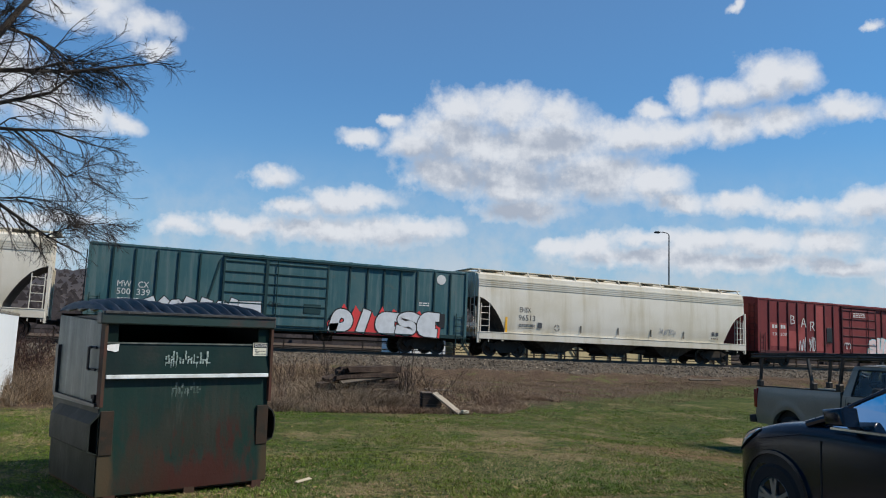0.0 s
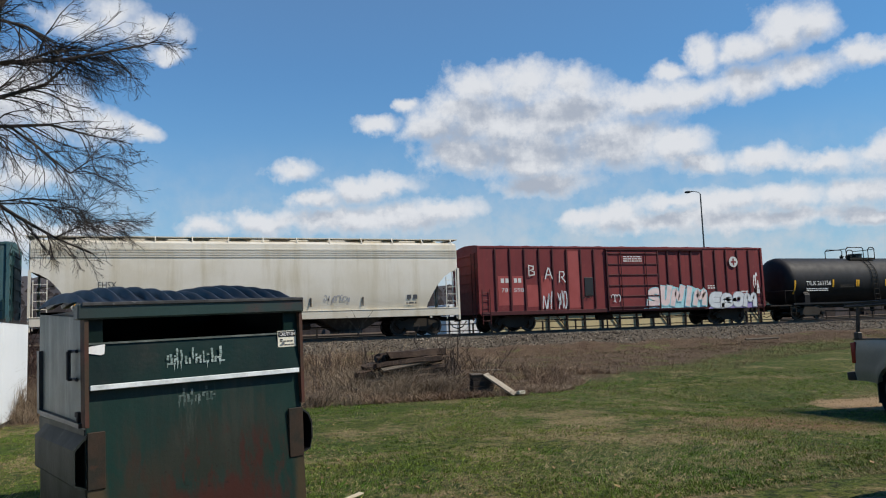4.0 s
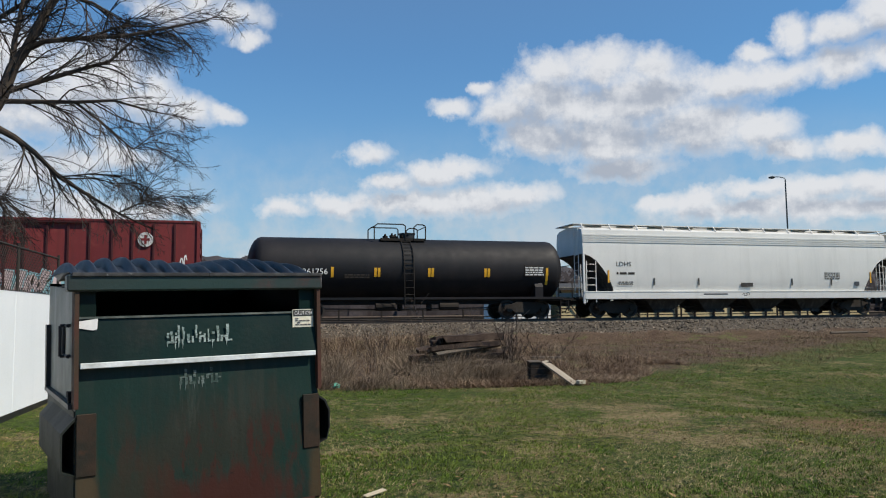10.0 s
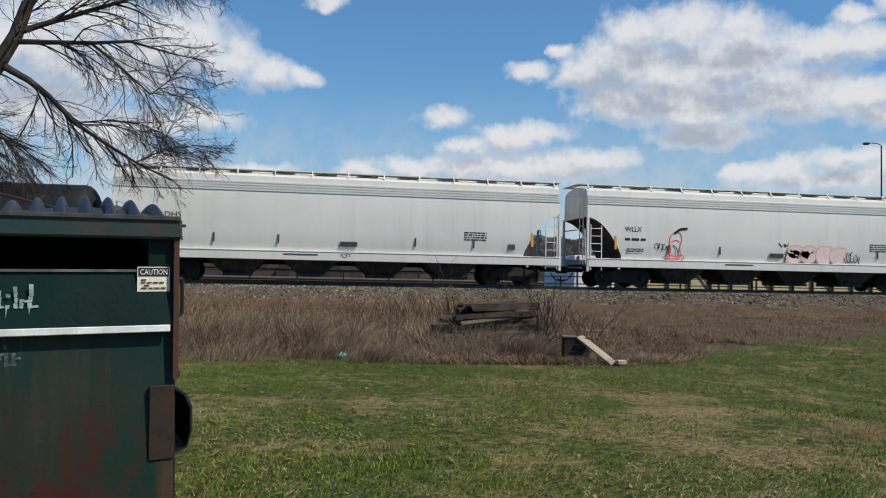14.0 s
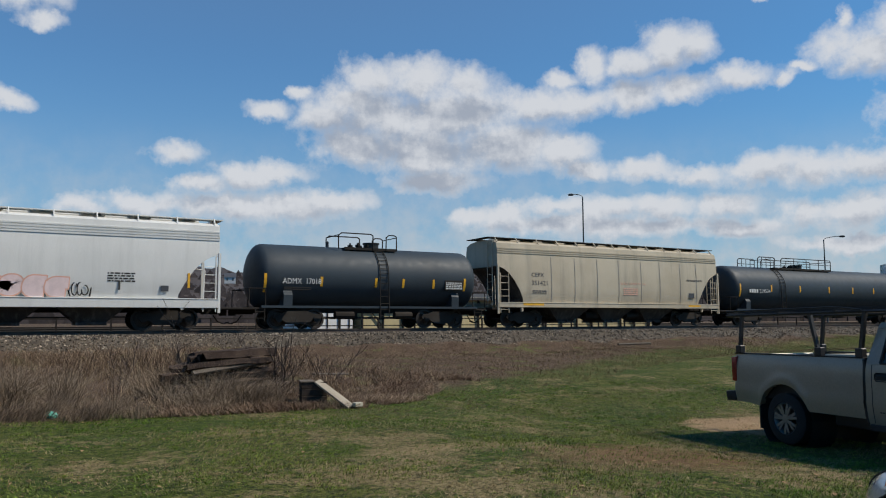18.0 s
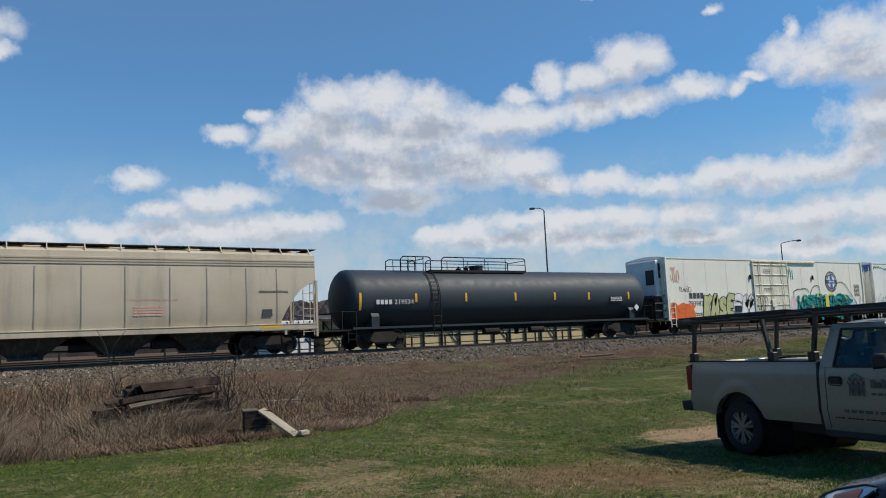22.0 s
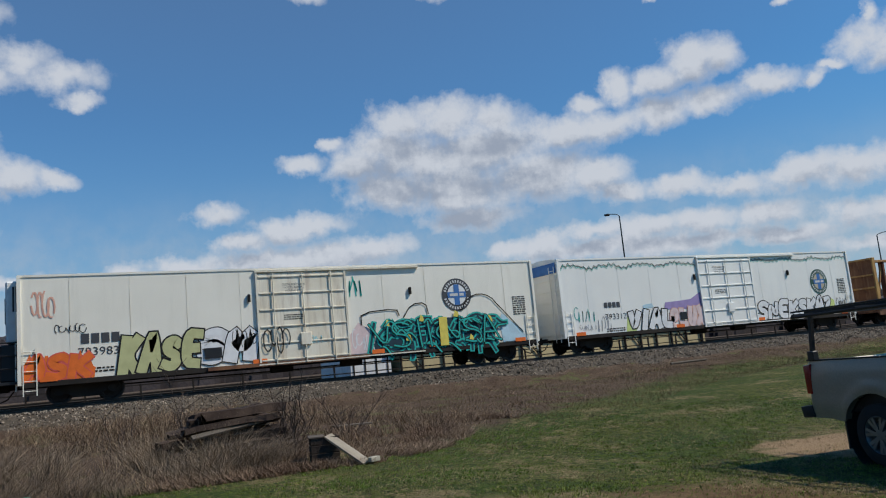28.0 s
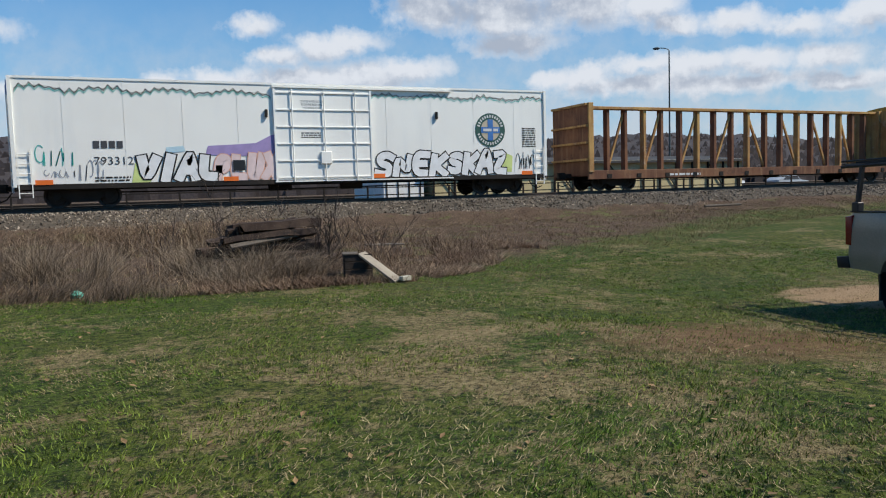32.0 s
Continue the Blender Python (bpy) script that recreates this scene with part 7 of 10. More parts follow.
def body_panel(name, xs, low, high, s, label=""):
    """A pressed side panel with turned-in edges, cut out round the wheels."""
    rows = []
    for x in xs:
        zb, zt = low(x), high(x)
        for cx, cz in AXLES:
            if abs(x - cx) < AR:
                zb = max(zb, cz + math.sqrt(AR * AR - (x - cx) ** 2))
        zs = [zb + (zt - zb) * k / 11 for k in range(12)]
        row = [(x, s * (side_y(x, zb) - 0.10), zb + 0.005)] + [(x, s * side_y(x, z), z) for z in zs]
        rows.append(row + [(x, s * (side_y(x, zt) - 0.03), zt + 0.012), (x, s * (side_y(x, zt) - 0.10), zt + 0.004)])
    return part(name, G().sheet(rows), PEWTER, trk, label, smooth=True)


def round_arch(x0, x1, cx):
    """Steps along a panel, close together where a wheel arch cuts it."""
    ring = [cx - AR * math.cos(a) for a in np.linspace(0.0, math.pi, 19)]
    return sorted([x for x in ring if x0 < x < x1] + [cx - AR - 0.004, cx + AR + 0.004][(cx - AR < x0):] + list(np.linspace(x0, x1, 9)))


for s in (-1, 1):
    body_panel("bed_side", [x for x in round_arch(-1.10, 1.455, AXLES[0][0])], lambda x: 0.50 + 0.03 * (x < -0.7), lambda x: 1.31, s)
    body_panel("cab_side", np.linspace(1.50, 2.94, 9), lambda x: 0.43, lambda x: 1.24, s)
    body_panel("front_fender", [x for x in round_arch(2.955, 4.06, AXLES[1][0]) if x <= 4.06], lambda x: 0.46 if x < 3.5 else 0.70, lambda x: float(np.interp(x, (2.95, 3.3, 3.6, 3.9, 4.06), (1.245, 1.225, 1.185, 1.10, 1.03))), s)
    part("corner_cap", G().sheet([[(-1.10 - 0.07 * math.sin(a), s * (side_y(-1.1, z) - 0.09 * (1 - math.cos(a))), z) for z in np.linspace(0.53, 1.30, 8)] for a in np.linspace(0, math.pi / 2, 5)]), PEWTER, trk, smooth=True)
    for cx, cz in AXLES:
        part("wheel_well", G().lathe([(s * 0.42, AR + 0.005), (s * 0.915, AR + 0.005)], (cx, 0, cz), "y", 28), DARK, trk)
        part("wheel_well_back", G().lathe([(s * 0.43, AR), (s * 0.43, 0.02)], (cx, 0, cz), "y", 28), DARK, trk)
    part("bed_rail_cap", G().box(-1.12, s * 0.86 - 0.05, 1.312, 1.45, s * 0.86 + 0.04, 1.332, 0.006), DARK, trk, "black bed rail cap")
    part("bed_inner_wall", G().box(-1.08, s * 0.80 - 0.015, 0.66, 1.44, s * 0.80 + 0.015, 1.31), DARK, trk)
    part("rocker_panel", G().box(1.5, s * 0.86 - 0.06, 0.34, 2.92, s * 0.86 + 0.045, 0.445, 0.02), DARK, trk, "dark sill")
part("bed_floor", G().box(-1.08, -0.82, 0.62, 1.46, 0.82, 0.68), DARK, trk)
part("bed_front", G().box(1.40, -0.86, 0.55, 1.45, 0.86, 1.3), PEWTER, trk)
tg = part("tailgate", G().box(-1.18, -0.80, 0.60, -1.11, 0.80, 1.30, 0.02), PEWTER, trk)
part("tailgate_handle", G().box(-1.20, -0.12, 1.08, -1.175, 0.12, 1.16, 0.01), DARK, tg)
for s in (-1, 1):
    part("tail_lamp", rounded([(-1.185, 0.86), (-1.19, 1.25), (-1.06, 1.27), (-1.07, 0.85)], "y", s * 0.875 - 0.05, s * 0.875 + 0.055, 0.02), REDLENS, trk, "dark red tail lamp", smooth=True)
part("rear_bumper", rounded([(-1.34, 0.52), (-1.37, 0.68), (-1.12, 0.71), (-1.1, 0.53)], "y", -0.93, 0.93, 0.04), DARK, trk, "dark step bumper", smooth=True)
part("chassis", G().box(-1.1, -0.45, 0.32, 4.0, 0.45, 0.50), DARK, trk)
part("fuel_tank", G().box(0.62, -0.62, 0.30, 1.4, 0.55, 0.50, 0.03), DARK, trk)
part("cargo", G().box(0.55, -0.72, 0.68, 1.35, 0.55, 1.345, 0.02), surface("pale_cardboard", (0.45, 0.40, 0.30), (0.38, 0.33, 0.24), 0.8), trk, "pale boards stacked in the bed")
part("cab_floor", G().box(1.52, -0.86, 0.40, 2.95, 0.86, 0.60), DARK, trk)
part("cab_back", G().box(1.50, -0.88, 0.5, 1.55, 0.88, 1.25, 0.01), PEWTER, trk)
rows = []
for x, z, wv in ((2.84, 1.275, 0.87), (3.1, 1.272, 0.885), (3.4, 1.25, 0.885), (3.65, 1.215, 0.87), (3.85, 1.165, 0.845), (3.98, 1.115, 0.815), (4.06, 1.065, 0.79), (4.10, 1.02, 0.78)):
    rows.append([(x, y_ * wv, z - 0.055 * abs(y_) ** 6 + 0.016 * (1 - min(1.0, abs(abs(y_) - 0.35) / 0.5)) - 0.05 * (y_ * y_) * max(0.0, (x - 3.8) / 0.3)) for y_ in np.linspace(-1, 1, 25)])
part("hood", G().sheet(rows), PEWTER, trk, "long pewter hood", smooth=True)
part("engine_block", G().box(3.0, -0.75, 0.5, 3.98, 0.75, 1.0), DARK, trk)
# greenhouse
RZ, BZ = 1.80, 1.245
roof = [[(x, y_ * w_, z + 0.045 * (1 - abs(y_) ** 3)) for y_ in np.linspace(-1, 1, 15)] for x, z, w_ in ((1.60, RZ - 0.08, 0.70), (1.66, RZ - 0.03, 0.735), (1.80, RZ, 0.75), (2.15, RZ + 0.005, 0.75), (2.36, RZ - 0.01, 0.745), (2.46, RZ - 0.045, 0.725))]
part("roof", G().sheet(roof), PEWTER, trk, smooth=True)
part("roof_lining", G().sheet([[(x, y_, z - 0.04) for x, y_, z in r] for r in roof]), SEAT, trk)
box8 = [(0, 1, 2, 3), (7, 6, 5, 4), (0, 4, 5, 1), (1, 5, 6, 2), (2, 6, 7, 3), (3, 7, 4, 0)]
for s in (-1, 1):
    g = G().add([(1.50, s * 0.915, BZ), (1.74, s * 0.915, BZ), (1.80, s * 0.768, RZ - 0.06), (1.60, s * 0.735, RZ - 0.03), (1.50, s * 0.84, BZ), (1.72, s * 0.84, BZ), (1.78, s * 0.69, RZ - 0.07), (1.60, s * 0.66, RZ - 0.04)], box8)
    part("rear_pillar", g, PEWTER, trk)
    part("windscreen_pillar", G().beam((2.98, s * 0.89, BZ), (2.42, s * 0.735, RZ - 0.03), 0.07, 0.06), PEWTER, trk)
    g = G().add([(1.60, s * 0.772, RZ - 0.075), (2.46, s * 0.772, RZ - 0.085), (2.44, s * 0.725, RZ - 0.0), (1.62, s * 0.725, RZ - 0.0), (1.60, s * 0.70, RZ - 0.09), (2.46, s * 0.70, RZ - 0.10), (2.44, s * 0.66, RZ - 0.02), (1.62, s * 0.66, RZ - 0.02)], box8)
    part("roof_rail", g, PEWTER, trk)
    part("side_window", G().add([(1.74, s * 0.905, BZ + 0.005), (2.88, s * 0.893, BZ + 0.005), (2.44, s * 0.768, RZ - 0.085), (1.80, s * 0.770, RZ - 0.075)], [(0, 1, 2, 3)]), GLASS, trk, "side window")
    part("window_rubber", G().tube([(1.73, s * 0.918, BZ + 0.008), (1.79, s * 0.775, RZ - 0.07), (2.43, s * 0.775, RZ - 0.08), (2.88, s * 0.905, BZ + 0.008), (1.73, s * 0.918, BZ + 0.008)], 0.016), DARK, trk)
    for x in (1.60, 2.88):
        part("door_seam", G().sheet([[(x + d, s * (side_y(x, z) + 0.003), z) for d in (-0.006, 0.006)] for z in np.linspace(0.46, 1.235, 10)]), DARK, trk)
    hd = part("door_handle_bezel", G().box(1.65, s * 0.937 - 0.014, 1.01, 1.86, s * 0.937 + 0.014, 1.13, 0.03), DARK, trk, "black door handle bezel")
    part("door_handle", G().box(1.68, s * 0.945 - 0.016, 1.06, 1.83, s * 0.945 + 0.018, 1.10, 0.012), DARK, hd)
    part("cab_gap", G().box(1.462, s * 0.88 - 0.05, 0.46, 1.496, s * 0.88 + 0.03, 1.3), DARK, trk)
    mr = part("door_mirror", rounded([(2.50, 1.235), (2.49, 1.39), (2.54, 1.425), (2.68, 1.41), (2.74, 1.26)], "y", s * 1.08 - 0.095, s * 1.08 + 0.095, 0.04, 3), DARK, trk, "black door mirror", smooth=True)
    part("mirror_arm", G().beam((2.66, s * 0.90, 1.255), (2.64, s * 1.04, 1.27), 0.07, 0.05), DARK, mr)
    part("mirror_patch", G().add([(2.88, s * 0.905, BZ + 0.01), (2.66, s * 0.906, BZ + 0.01), (2.70, s * 0.852, BZ + 0.22)], [(0, 1, 2)]), DARK, trk)
part("windscreen", G().sheet([[(2.99 + 0.07 * (1 - y_ * y_), y_ * 0.865, BZ + 0.02), (2.72 + 0.05 * (1 - y_ * y_), y_ * 0.80, BZ + 0.27), (2.45 + 0.03 * (1 - y_ * y_), y_ * 0.72, RZ - 0.045)] for y_ in np.linspace(-1, 1, 13)]), WINDSCREEN, trk, "raked windscreen", smooth=True)
part("cowl", G().sheet([[(2.82 + 0.06 * (1 - y_ * y_), y_ * 0.87, BZ + 0.022), (3.04 + 0.07 * (1 - y_ * y_), y_ * 0.87, BZ + 0.036)] for y_ in np.linspace(-1, 1, 9)]), DARK, trk, "black cowl grille")
part("rear_window", G().add([(1.54, -0.7, BZ + 0.02), (1.54, 0.7, BZ + 0.02), (1.60, 0.62, RZ - 0.10), (1.60, -0.62, RZ - 0.10)], [(0, 1, 2, 3)]), GLASS, trk)
for y_ in (-0.42, 0.42):
    st = part("seat", rounded([(1.65, 0.62), (1.62, 1.34), (1.76, 1.36), (1.90, 0.88), (2.30, 0.88), (2.30, 0.68)], "y", y_ - 0.25, y_ + 0.25, 0.04), SEAT, trk, smooth=True)
    part("headrest", rounded([(1.66, 1.34), (1.65, 1.53), (1.74, 1.55), (1.77, 1.34)], "y", y_ - 0.13, y_ + 0.13, 0.04, 3), SEAT, st, smooth=True)
part("dashboard", rounded([(2.60, 0.9), (2.63, 1.23), (2.94, 1.23), (2.94, 0.9)], "y", -0.8, 0.8, 0.03), DARK, trk, smooth=True)
part("steering_wheel", G().lathe([(0, 0.17), (0.02, 0.19), (0.04, 0.17), (0.02, 0.15), (0, 0.17)], (2.42, 0.4, 1.18), "x", 20), DARK, trk, smooth=True)
for k in (-0.72, 0.0):
    part("wiper", G().tube([(3.06, k + 0.62, BZ + 0.045), (3.02, k + 0.5, BZ + 0.06), (2.99, k, BZ + 0.085)], 0.012), DARK, trk)
# nose
gf = part("grille_frame", rounded([(4.02, 0.72), (4.02, 1.005), (4.12, 1.005), (4.16, 0.74)], "y", -0.54, 0.54, 0.03), ALLOY, trk, "bright grille frame", smooth=True)
part("grille_mesh", G().add([(4.170, -0.48, 0.765), (4.170, 0.48, 0.765), (4.136, 0.50, 0.975), (4.136, -0.50, 0.975), (4.08, -0.48, 0.765), (4.08, 0.48, 0.765), (4.08, 0.50, 0.975), (4.08, -0.50, 0.975)], [(0, 1, 2, 3), (0, 4, 5, 1), (1, 5, 6, 2), (2, 6, 7, 3), (3, 7, 4, 0)]), DARK, gf, "black grille insert")
for k in range(3):
    z = 0.81 + 0.06 * k
    x = 4.176 - (z - 0.765) * 0.16
    part("grille_bar", G().beam((x, -0.47, z), (x, 0.47, z), 0.02, 0.014), M["iron_grey"], gf)
part("grille_badge", G().box(4.15, -0.15, 0.835, 4.185, 0.15, 0.915, 0.008), REDLENS, gf, "plain red badge")
part("hood_deflector", G().sheet([[(4.15 - 0.17 * abs(y_) ** 3, y_ * 0.84, 1.01), (4.13 - 0.17 * abs(y_) ** 3, y_ * 0.845, 1.085), (4.04 - 0.17 * abs(y_) ** 3, y_ * 0.845, 1.115)] for y_ in np.linspace(-1, 1, 15)]), DARK, trk, "smoked hood deflector", smooth=True)
part("nose_panel", rounded([(3.90, 0.62), (3.90, 1.02), (4.02, 1.02), (4.08, 0.70)], "y", -0.56, 0.56, 0.03), PEWTER, trk, smooth=True)
for s in (-1, 1):
    hl = part("headlight", G().sheet([[(4.115 - 0.165 * t ** 2, s * (0.55 + 0.275 * t), z) for z in (0.895, 0.95, 1.005)] for t in np.linspace(0, 1, 7)]), LAMP_FACE, trk, "clear headlight", smooth=True)
    part("headlight_housing", rounded([(3.80, 0.88), (3.80, 1.01), (3.93, 1.008), (3.94, 0.885)], "y", s * 0.69 - 0.14, s * 0.69 + 0.13, 0.02), DARK, hl, smooth=True)
    part("indicator", G().sheet([[(x, s * (side_y(x, z) + 0.007), z) for z in (0.895, 0.95, 1.005)] for x in np.linspace(4.062, 3.91, 5)]), AMBER, hl, "amber side lamp", smooth=True)
    fl = part("lower_lamp", G().sheet([[(4.125 - 0.16 * t ** 2, s * (0.55 + 0.275 * t), z) for z in (0.775, 0.81, 0.845)] for t in np.linspace(0, 1, 7)]), LAMP_FACE, trk, "clear lower lamp", smooth=True)
    part("lamp_surround", rounded([(3.80, 0.745), (3.80, 0.89), (3.945, 0.89), (3.95, 0.75)], "y", s * 0.69 - 0.14, s * 0.69 + 0.135, 0.02), DARK, fl, smooth=True)
    part("indicator", G().sheet([[(x, s * (side_y(x, z) + 0.007), z) for z in (0.775, 0.81, 0.845)] for x in np.linspace(4.062, 3.95, 4)]), AMBER, fl, "amber lower lamp", smooth=True)
bp = part("front_bumper", rounded([(3.86, 0.46), (3.86, 0.70), (4.14, 0.70), (4.20, 0.48)], "y", -0.90, 0.90, 0.06, 3), DARK, trk, "dark front bumper", smooth=True)
part("bumper_chrome", G().sheet([[(4.225 - 0.30 * abs(y_) ** 4, y_ * 0.935, 0.555), (4.25 - 0.30 * abs(y_) ** 4, y_ * 0.945, 0.60), (4.25 - 0.30 * abs(y_) ** 4, y_ * 0.945, 0.67), (4.205 - 0.30 * abs(y_) ** 4, y_ * 0.935, 0.715), (4.12 - 0.30 * abs(y_) ** 4, y_ * 0.92, 0.72)] for y_ in np.linspace(-1, 1, 25)]), CHROME, bp, "chrome bumper bar", smooth=True)
for y_ in (-0.36, 0.0, 0.36):
    part("bumper_slot", G().box(4.225, y_ - 0.13, 0.60, 4.262, y_ + 0.13, 0.65, 0.006), DARK, bp)
for x, z in AXLES:
    for s in (-1, 1):
        road_wheel(trk, x, s * 0.80, z, WR, 0.25, s, 7)
for s in (-1, 1):
    part("mud_flap", G().box(-0.60, s * 0.78 - 0.12, 0.14, -0.57, s * 0.78 + 0.12, 0.55), DARK, trk)
# ladder rack
rack = part("ladder_rack", G().tube([(-1.30, -0.88, 1.945), (1.0, -0.88, 1.955), (3.3, -0.84, 1.95)], 0.024), M["black"], trk, "black steel ladder rack")
part("rack_rail", G().tube([(-1.30, 0.88, 1.945), (1.0, 0.88, 1.955), (3.3, 0.84, 1.95)], 0.024), M["black"], rack)
for s in (-1, 1):
    part("rack_rail", G().tube([(-1.30, s * 0.88, 2.02), (1.0, s * 0.88, 2.03), (1.45, s * 0.88, 1.98)], 0.014), M["black"], rack)
for x in (-1.25, -0.1, 1.0, 1.9, 2.6, 3.25):
    part("cross_bar", G().box(x - 0.025, -0.90, 1.95, x + 0.025, 0.90, 1.99), M["black"], rack)
for x, lx in ((-0.93, -1.02), (0.52, 0.66), (1.50, 1.38)):
    for s in (-1, 1):
        lg = part("rack_leg", G().beam((lx, s * 0.87, 1.33), (x, s * 0.87, 1.95), 0.05, 0.05), M["black"], rack)
        part("foot_bracket", G().box(lx - 0.05, s * 0.87 - 0.05, 1.325, lx + 0.07, s * 0.87 + 0.05, 1.45, 0.01), M["black"], lg)
ld = part("roof_ladder", G().beam((-1.45, -0.5, 2.01), (3.4, -0.5, 2.02), 0.04, 0.05), DARK, trk, "dark ladder lying on the rack")
part("ladder_rail", G().beam((-1.45, -0.15, 2.01), (3.4, -0.15, 2.02), 0.04, 0.05), DARK, ld)
for k in range(14):
    x = -1.35 + k * 0.36
    part("rung", G().cyl((x, -0.5, 2.015), (x, -0.15, 2.015), 0.014, n=6), DARK, ld)
part("aerial", G().cyl((3.1, -0.84, 1.24), (2.98, -0.84, 1.92), 0.005, n=5), DARK, trk)

# door sign: emblem and words as plain shapes
dy = -0.958
for k, (x, w) in enumerate(((1.99, 0.03), (2.07, 0.035), (2.15, 0.03))):
    part("door_emblem", G().flat([(x - w, 0.89), (x - w * 0.8, 1.02), (x - 0.05, 1.06), (x - 0.04, 1.08), (x, 1.04), (x + 0.04, 1.08), (x + 0.05, 1.06), (x + w * 0.8, 1.02), (x + w, 0.89), (x + w * 0.4, 0.89), (x, 0.95), (x - w * 0.4, 0.89)], dy), M["ink"], trk, "dark emblem figure")
    part("emblem_dot", G().flat([(x + 0.024 * math.cos(a), 1.095 + 0.024 * math.sin(a)) for a in np.linspace(0, 2 * math.pi, 11)[:-1]], dy), M["ink"], trk)
part("emblem_roof", G().flat([(1.95, 1.11), (2.07, 1.18), (2.20, 1.11), (2.07, 1.145)], dy + 0.001), plain("teal_decal", (0.03, 0.16, 0.10)), trk, "green roof shape over the emblem")
u = 2.28
for w, hgt in ((0.07, 0.105), (0.055, 0.075), (0.055, 0.11), (0.02, 0.11), (0.035, 0.10), (0.055, 0.075), (0.035, 0.10)):
    part("sign_bar", G().flat([(u, 0.995), (u + w, 0.995), (u + w, 0.995 + hgt), (u, 0.995 + hgt)], dy), M["ink"], trk)
    u += w + 0.014
bars(rng, 2.28, 0.91, 0.44, 0.05, 1, dy, M["ink"], trk, "sign_bar")
bars(rng, 1.86, 0.68, 0.62, 0.07, 1, dy, M["ink"], trk, "sign_bar")
bars(rng, 1.72, 0.60, 1.08, 0.03, 1, dy, M["iron_grey"], trk, "sign_bar")

# dark blue SUV on the parking lot: x forward from its nose, near side at y = +0.9
suv = thing("suv", "glossy dark navy SUV parked nose to the kerb", "car", pose(6.50, 4.35, -0.11, 0, 0, 84.0))
HS = 0.91
FW, RW, RR = -0.74, -3.40, 0.365  # wheel axles and radius


def suv_half(x, z=0.7):
    """Half width of the body: rounded in plan at the nose and the tail, drawn in towards the top."""
    w = HS
    if x > -0.6:
        w *= max(0.0, 1 - ((x + 0.6) / 0.76) ** 2.6) ** (1 / 2.6)
    elif x < -3.7:
        w *= max(0.0, 1 - ((-3.7 - x) / 0.85) ** 2.6) ** (1 / 2.6)
    return w * (1 - 0.03 * max(0.0, (0.5 - z) / 0.2))


suv_top = lambda x: float(np.interp(x, (-4.35, -4.1, -1.3, -1.07, -0.7, -0.46, -0.2, -0.05, 0.06, 0.13), (1.08, 1.15, 1.165, 1.16, 1.115, 1.06, 0.985, 0.91, 0.82, 0.72)))
rows = []
for x in list(np.linspace(0.145, -0.6, 22)) + list(np.linspace(-0.75, -3.7, 14)) + list(np.linspace(-3.8, -4.4, 9)):
    t, w = suv_top(x), suv_half(x)
    half = [(0.93, 0.27), (0.985, 0.36), (1.0, 0.52), (1.0, t - 0.22), (0.99, t - 0.12), (0.975, t - 0.075), (0.945, t - 0.035), (0.90, t - 0.008), (0.84, t + 0.004), (0.74, t + 0.022), (0.66, t + 0.016), (0.4, t + 0.03), (0.15, t + 0.034)]
    ring = [(x, w * k, min(max(z, 0.27), t + 0.04)) for k, z in half]
    rows.append(ring + [(x, -y_, z) for _, y_, z in ring[::-1]])
part("body", G().sheet(rows), NAVY, suv, "glossy dark navy body", smooth=True)
for cap in (rows[0], rows[-1]):
    part("body_end", G().add(cap, [tuple(range(len(cap)))]), NAVY, suv)
for s in (-1, 1):
    for cx in (FW, RW):
        pts = [(u, v) for u, v in arch(cx, 0.37, 0.45, 194, -14, 25)]
        # the body is not cut: a flat dark patch paints in the shaded opening
        part("wheel_well", G().add([(u, s * (suv_half(u) + 0.004), max(v, 0.26)) for u, v in pts], [tuple(range(len(pts)))]), DARK, suv, "flat dark patch standing in for the shaded wheel opening")
        part("wheel_arch_lip", G().sheet([[(u, s * (suv_half(u) + 0.002), max(v, 0.26)), (u, s * (suv_half(u) + 0.03), max(v, 0.26)), (cx + (u - cx) * 1.07, s * (suv_half(u) + 0.026), max(0.37 + (v - 0.37) * 1.07, 0.26)), (cx + (u - cx) * 1.09, s * (suv_half(u) - 0.004), max(0.37 + (v - 0.37) * 1.09, 0.26))] for u, v in pts]), NAVY, suv, smooth=True)
        road_wheel(suv, cx, s * (HS - 0.085), RR, RR, 0.22, s, 5)
part("hood_seam", G().tube([(-1.15, 0.66, 1.185), (-0.7, 0.665, 1.138), (-0.3, 0.62, 1.03)], 0.006), DARK, suv)
part("hood_seam", G().tube([(-1.15, -0.66, 1.185), (-0.7, -0.665, 1.138), (-0.3, -0.62, 1.03)], 0.006), DARK, suv)
part("lower_grille", G().box(0.06, -0.5, 0.32, 0.165, 0.5, 0.46, 0.02), DARK, suv)
part("grille", G().box(0.0, -0.38, 0.56, 0.175, 0.38, 0.70, 0.03), DARK, suv, "black front grille")
part("grille_strip", G().box(0.12, -0.39, 0.615, 0.19, 0.39, 0.645, 0.008), CHROME, suv, "bright grille strip")
CLEAR = surface("silvery_headlight_lens", (0.42, 0.45, 0.47), (0.55, 0.58, 0.60), 0.15, metal=0.3, big=9.0, bump=0.0, coat=1.0)
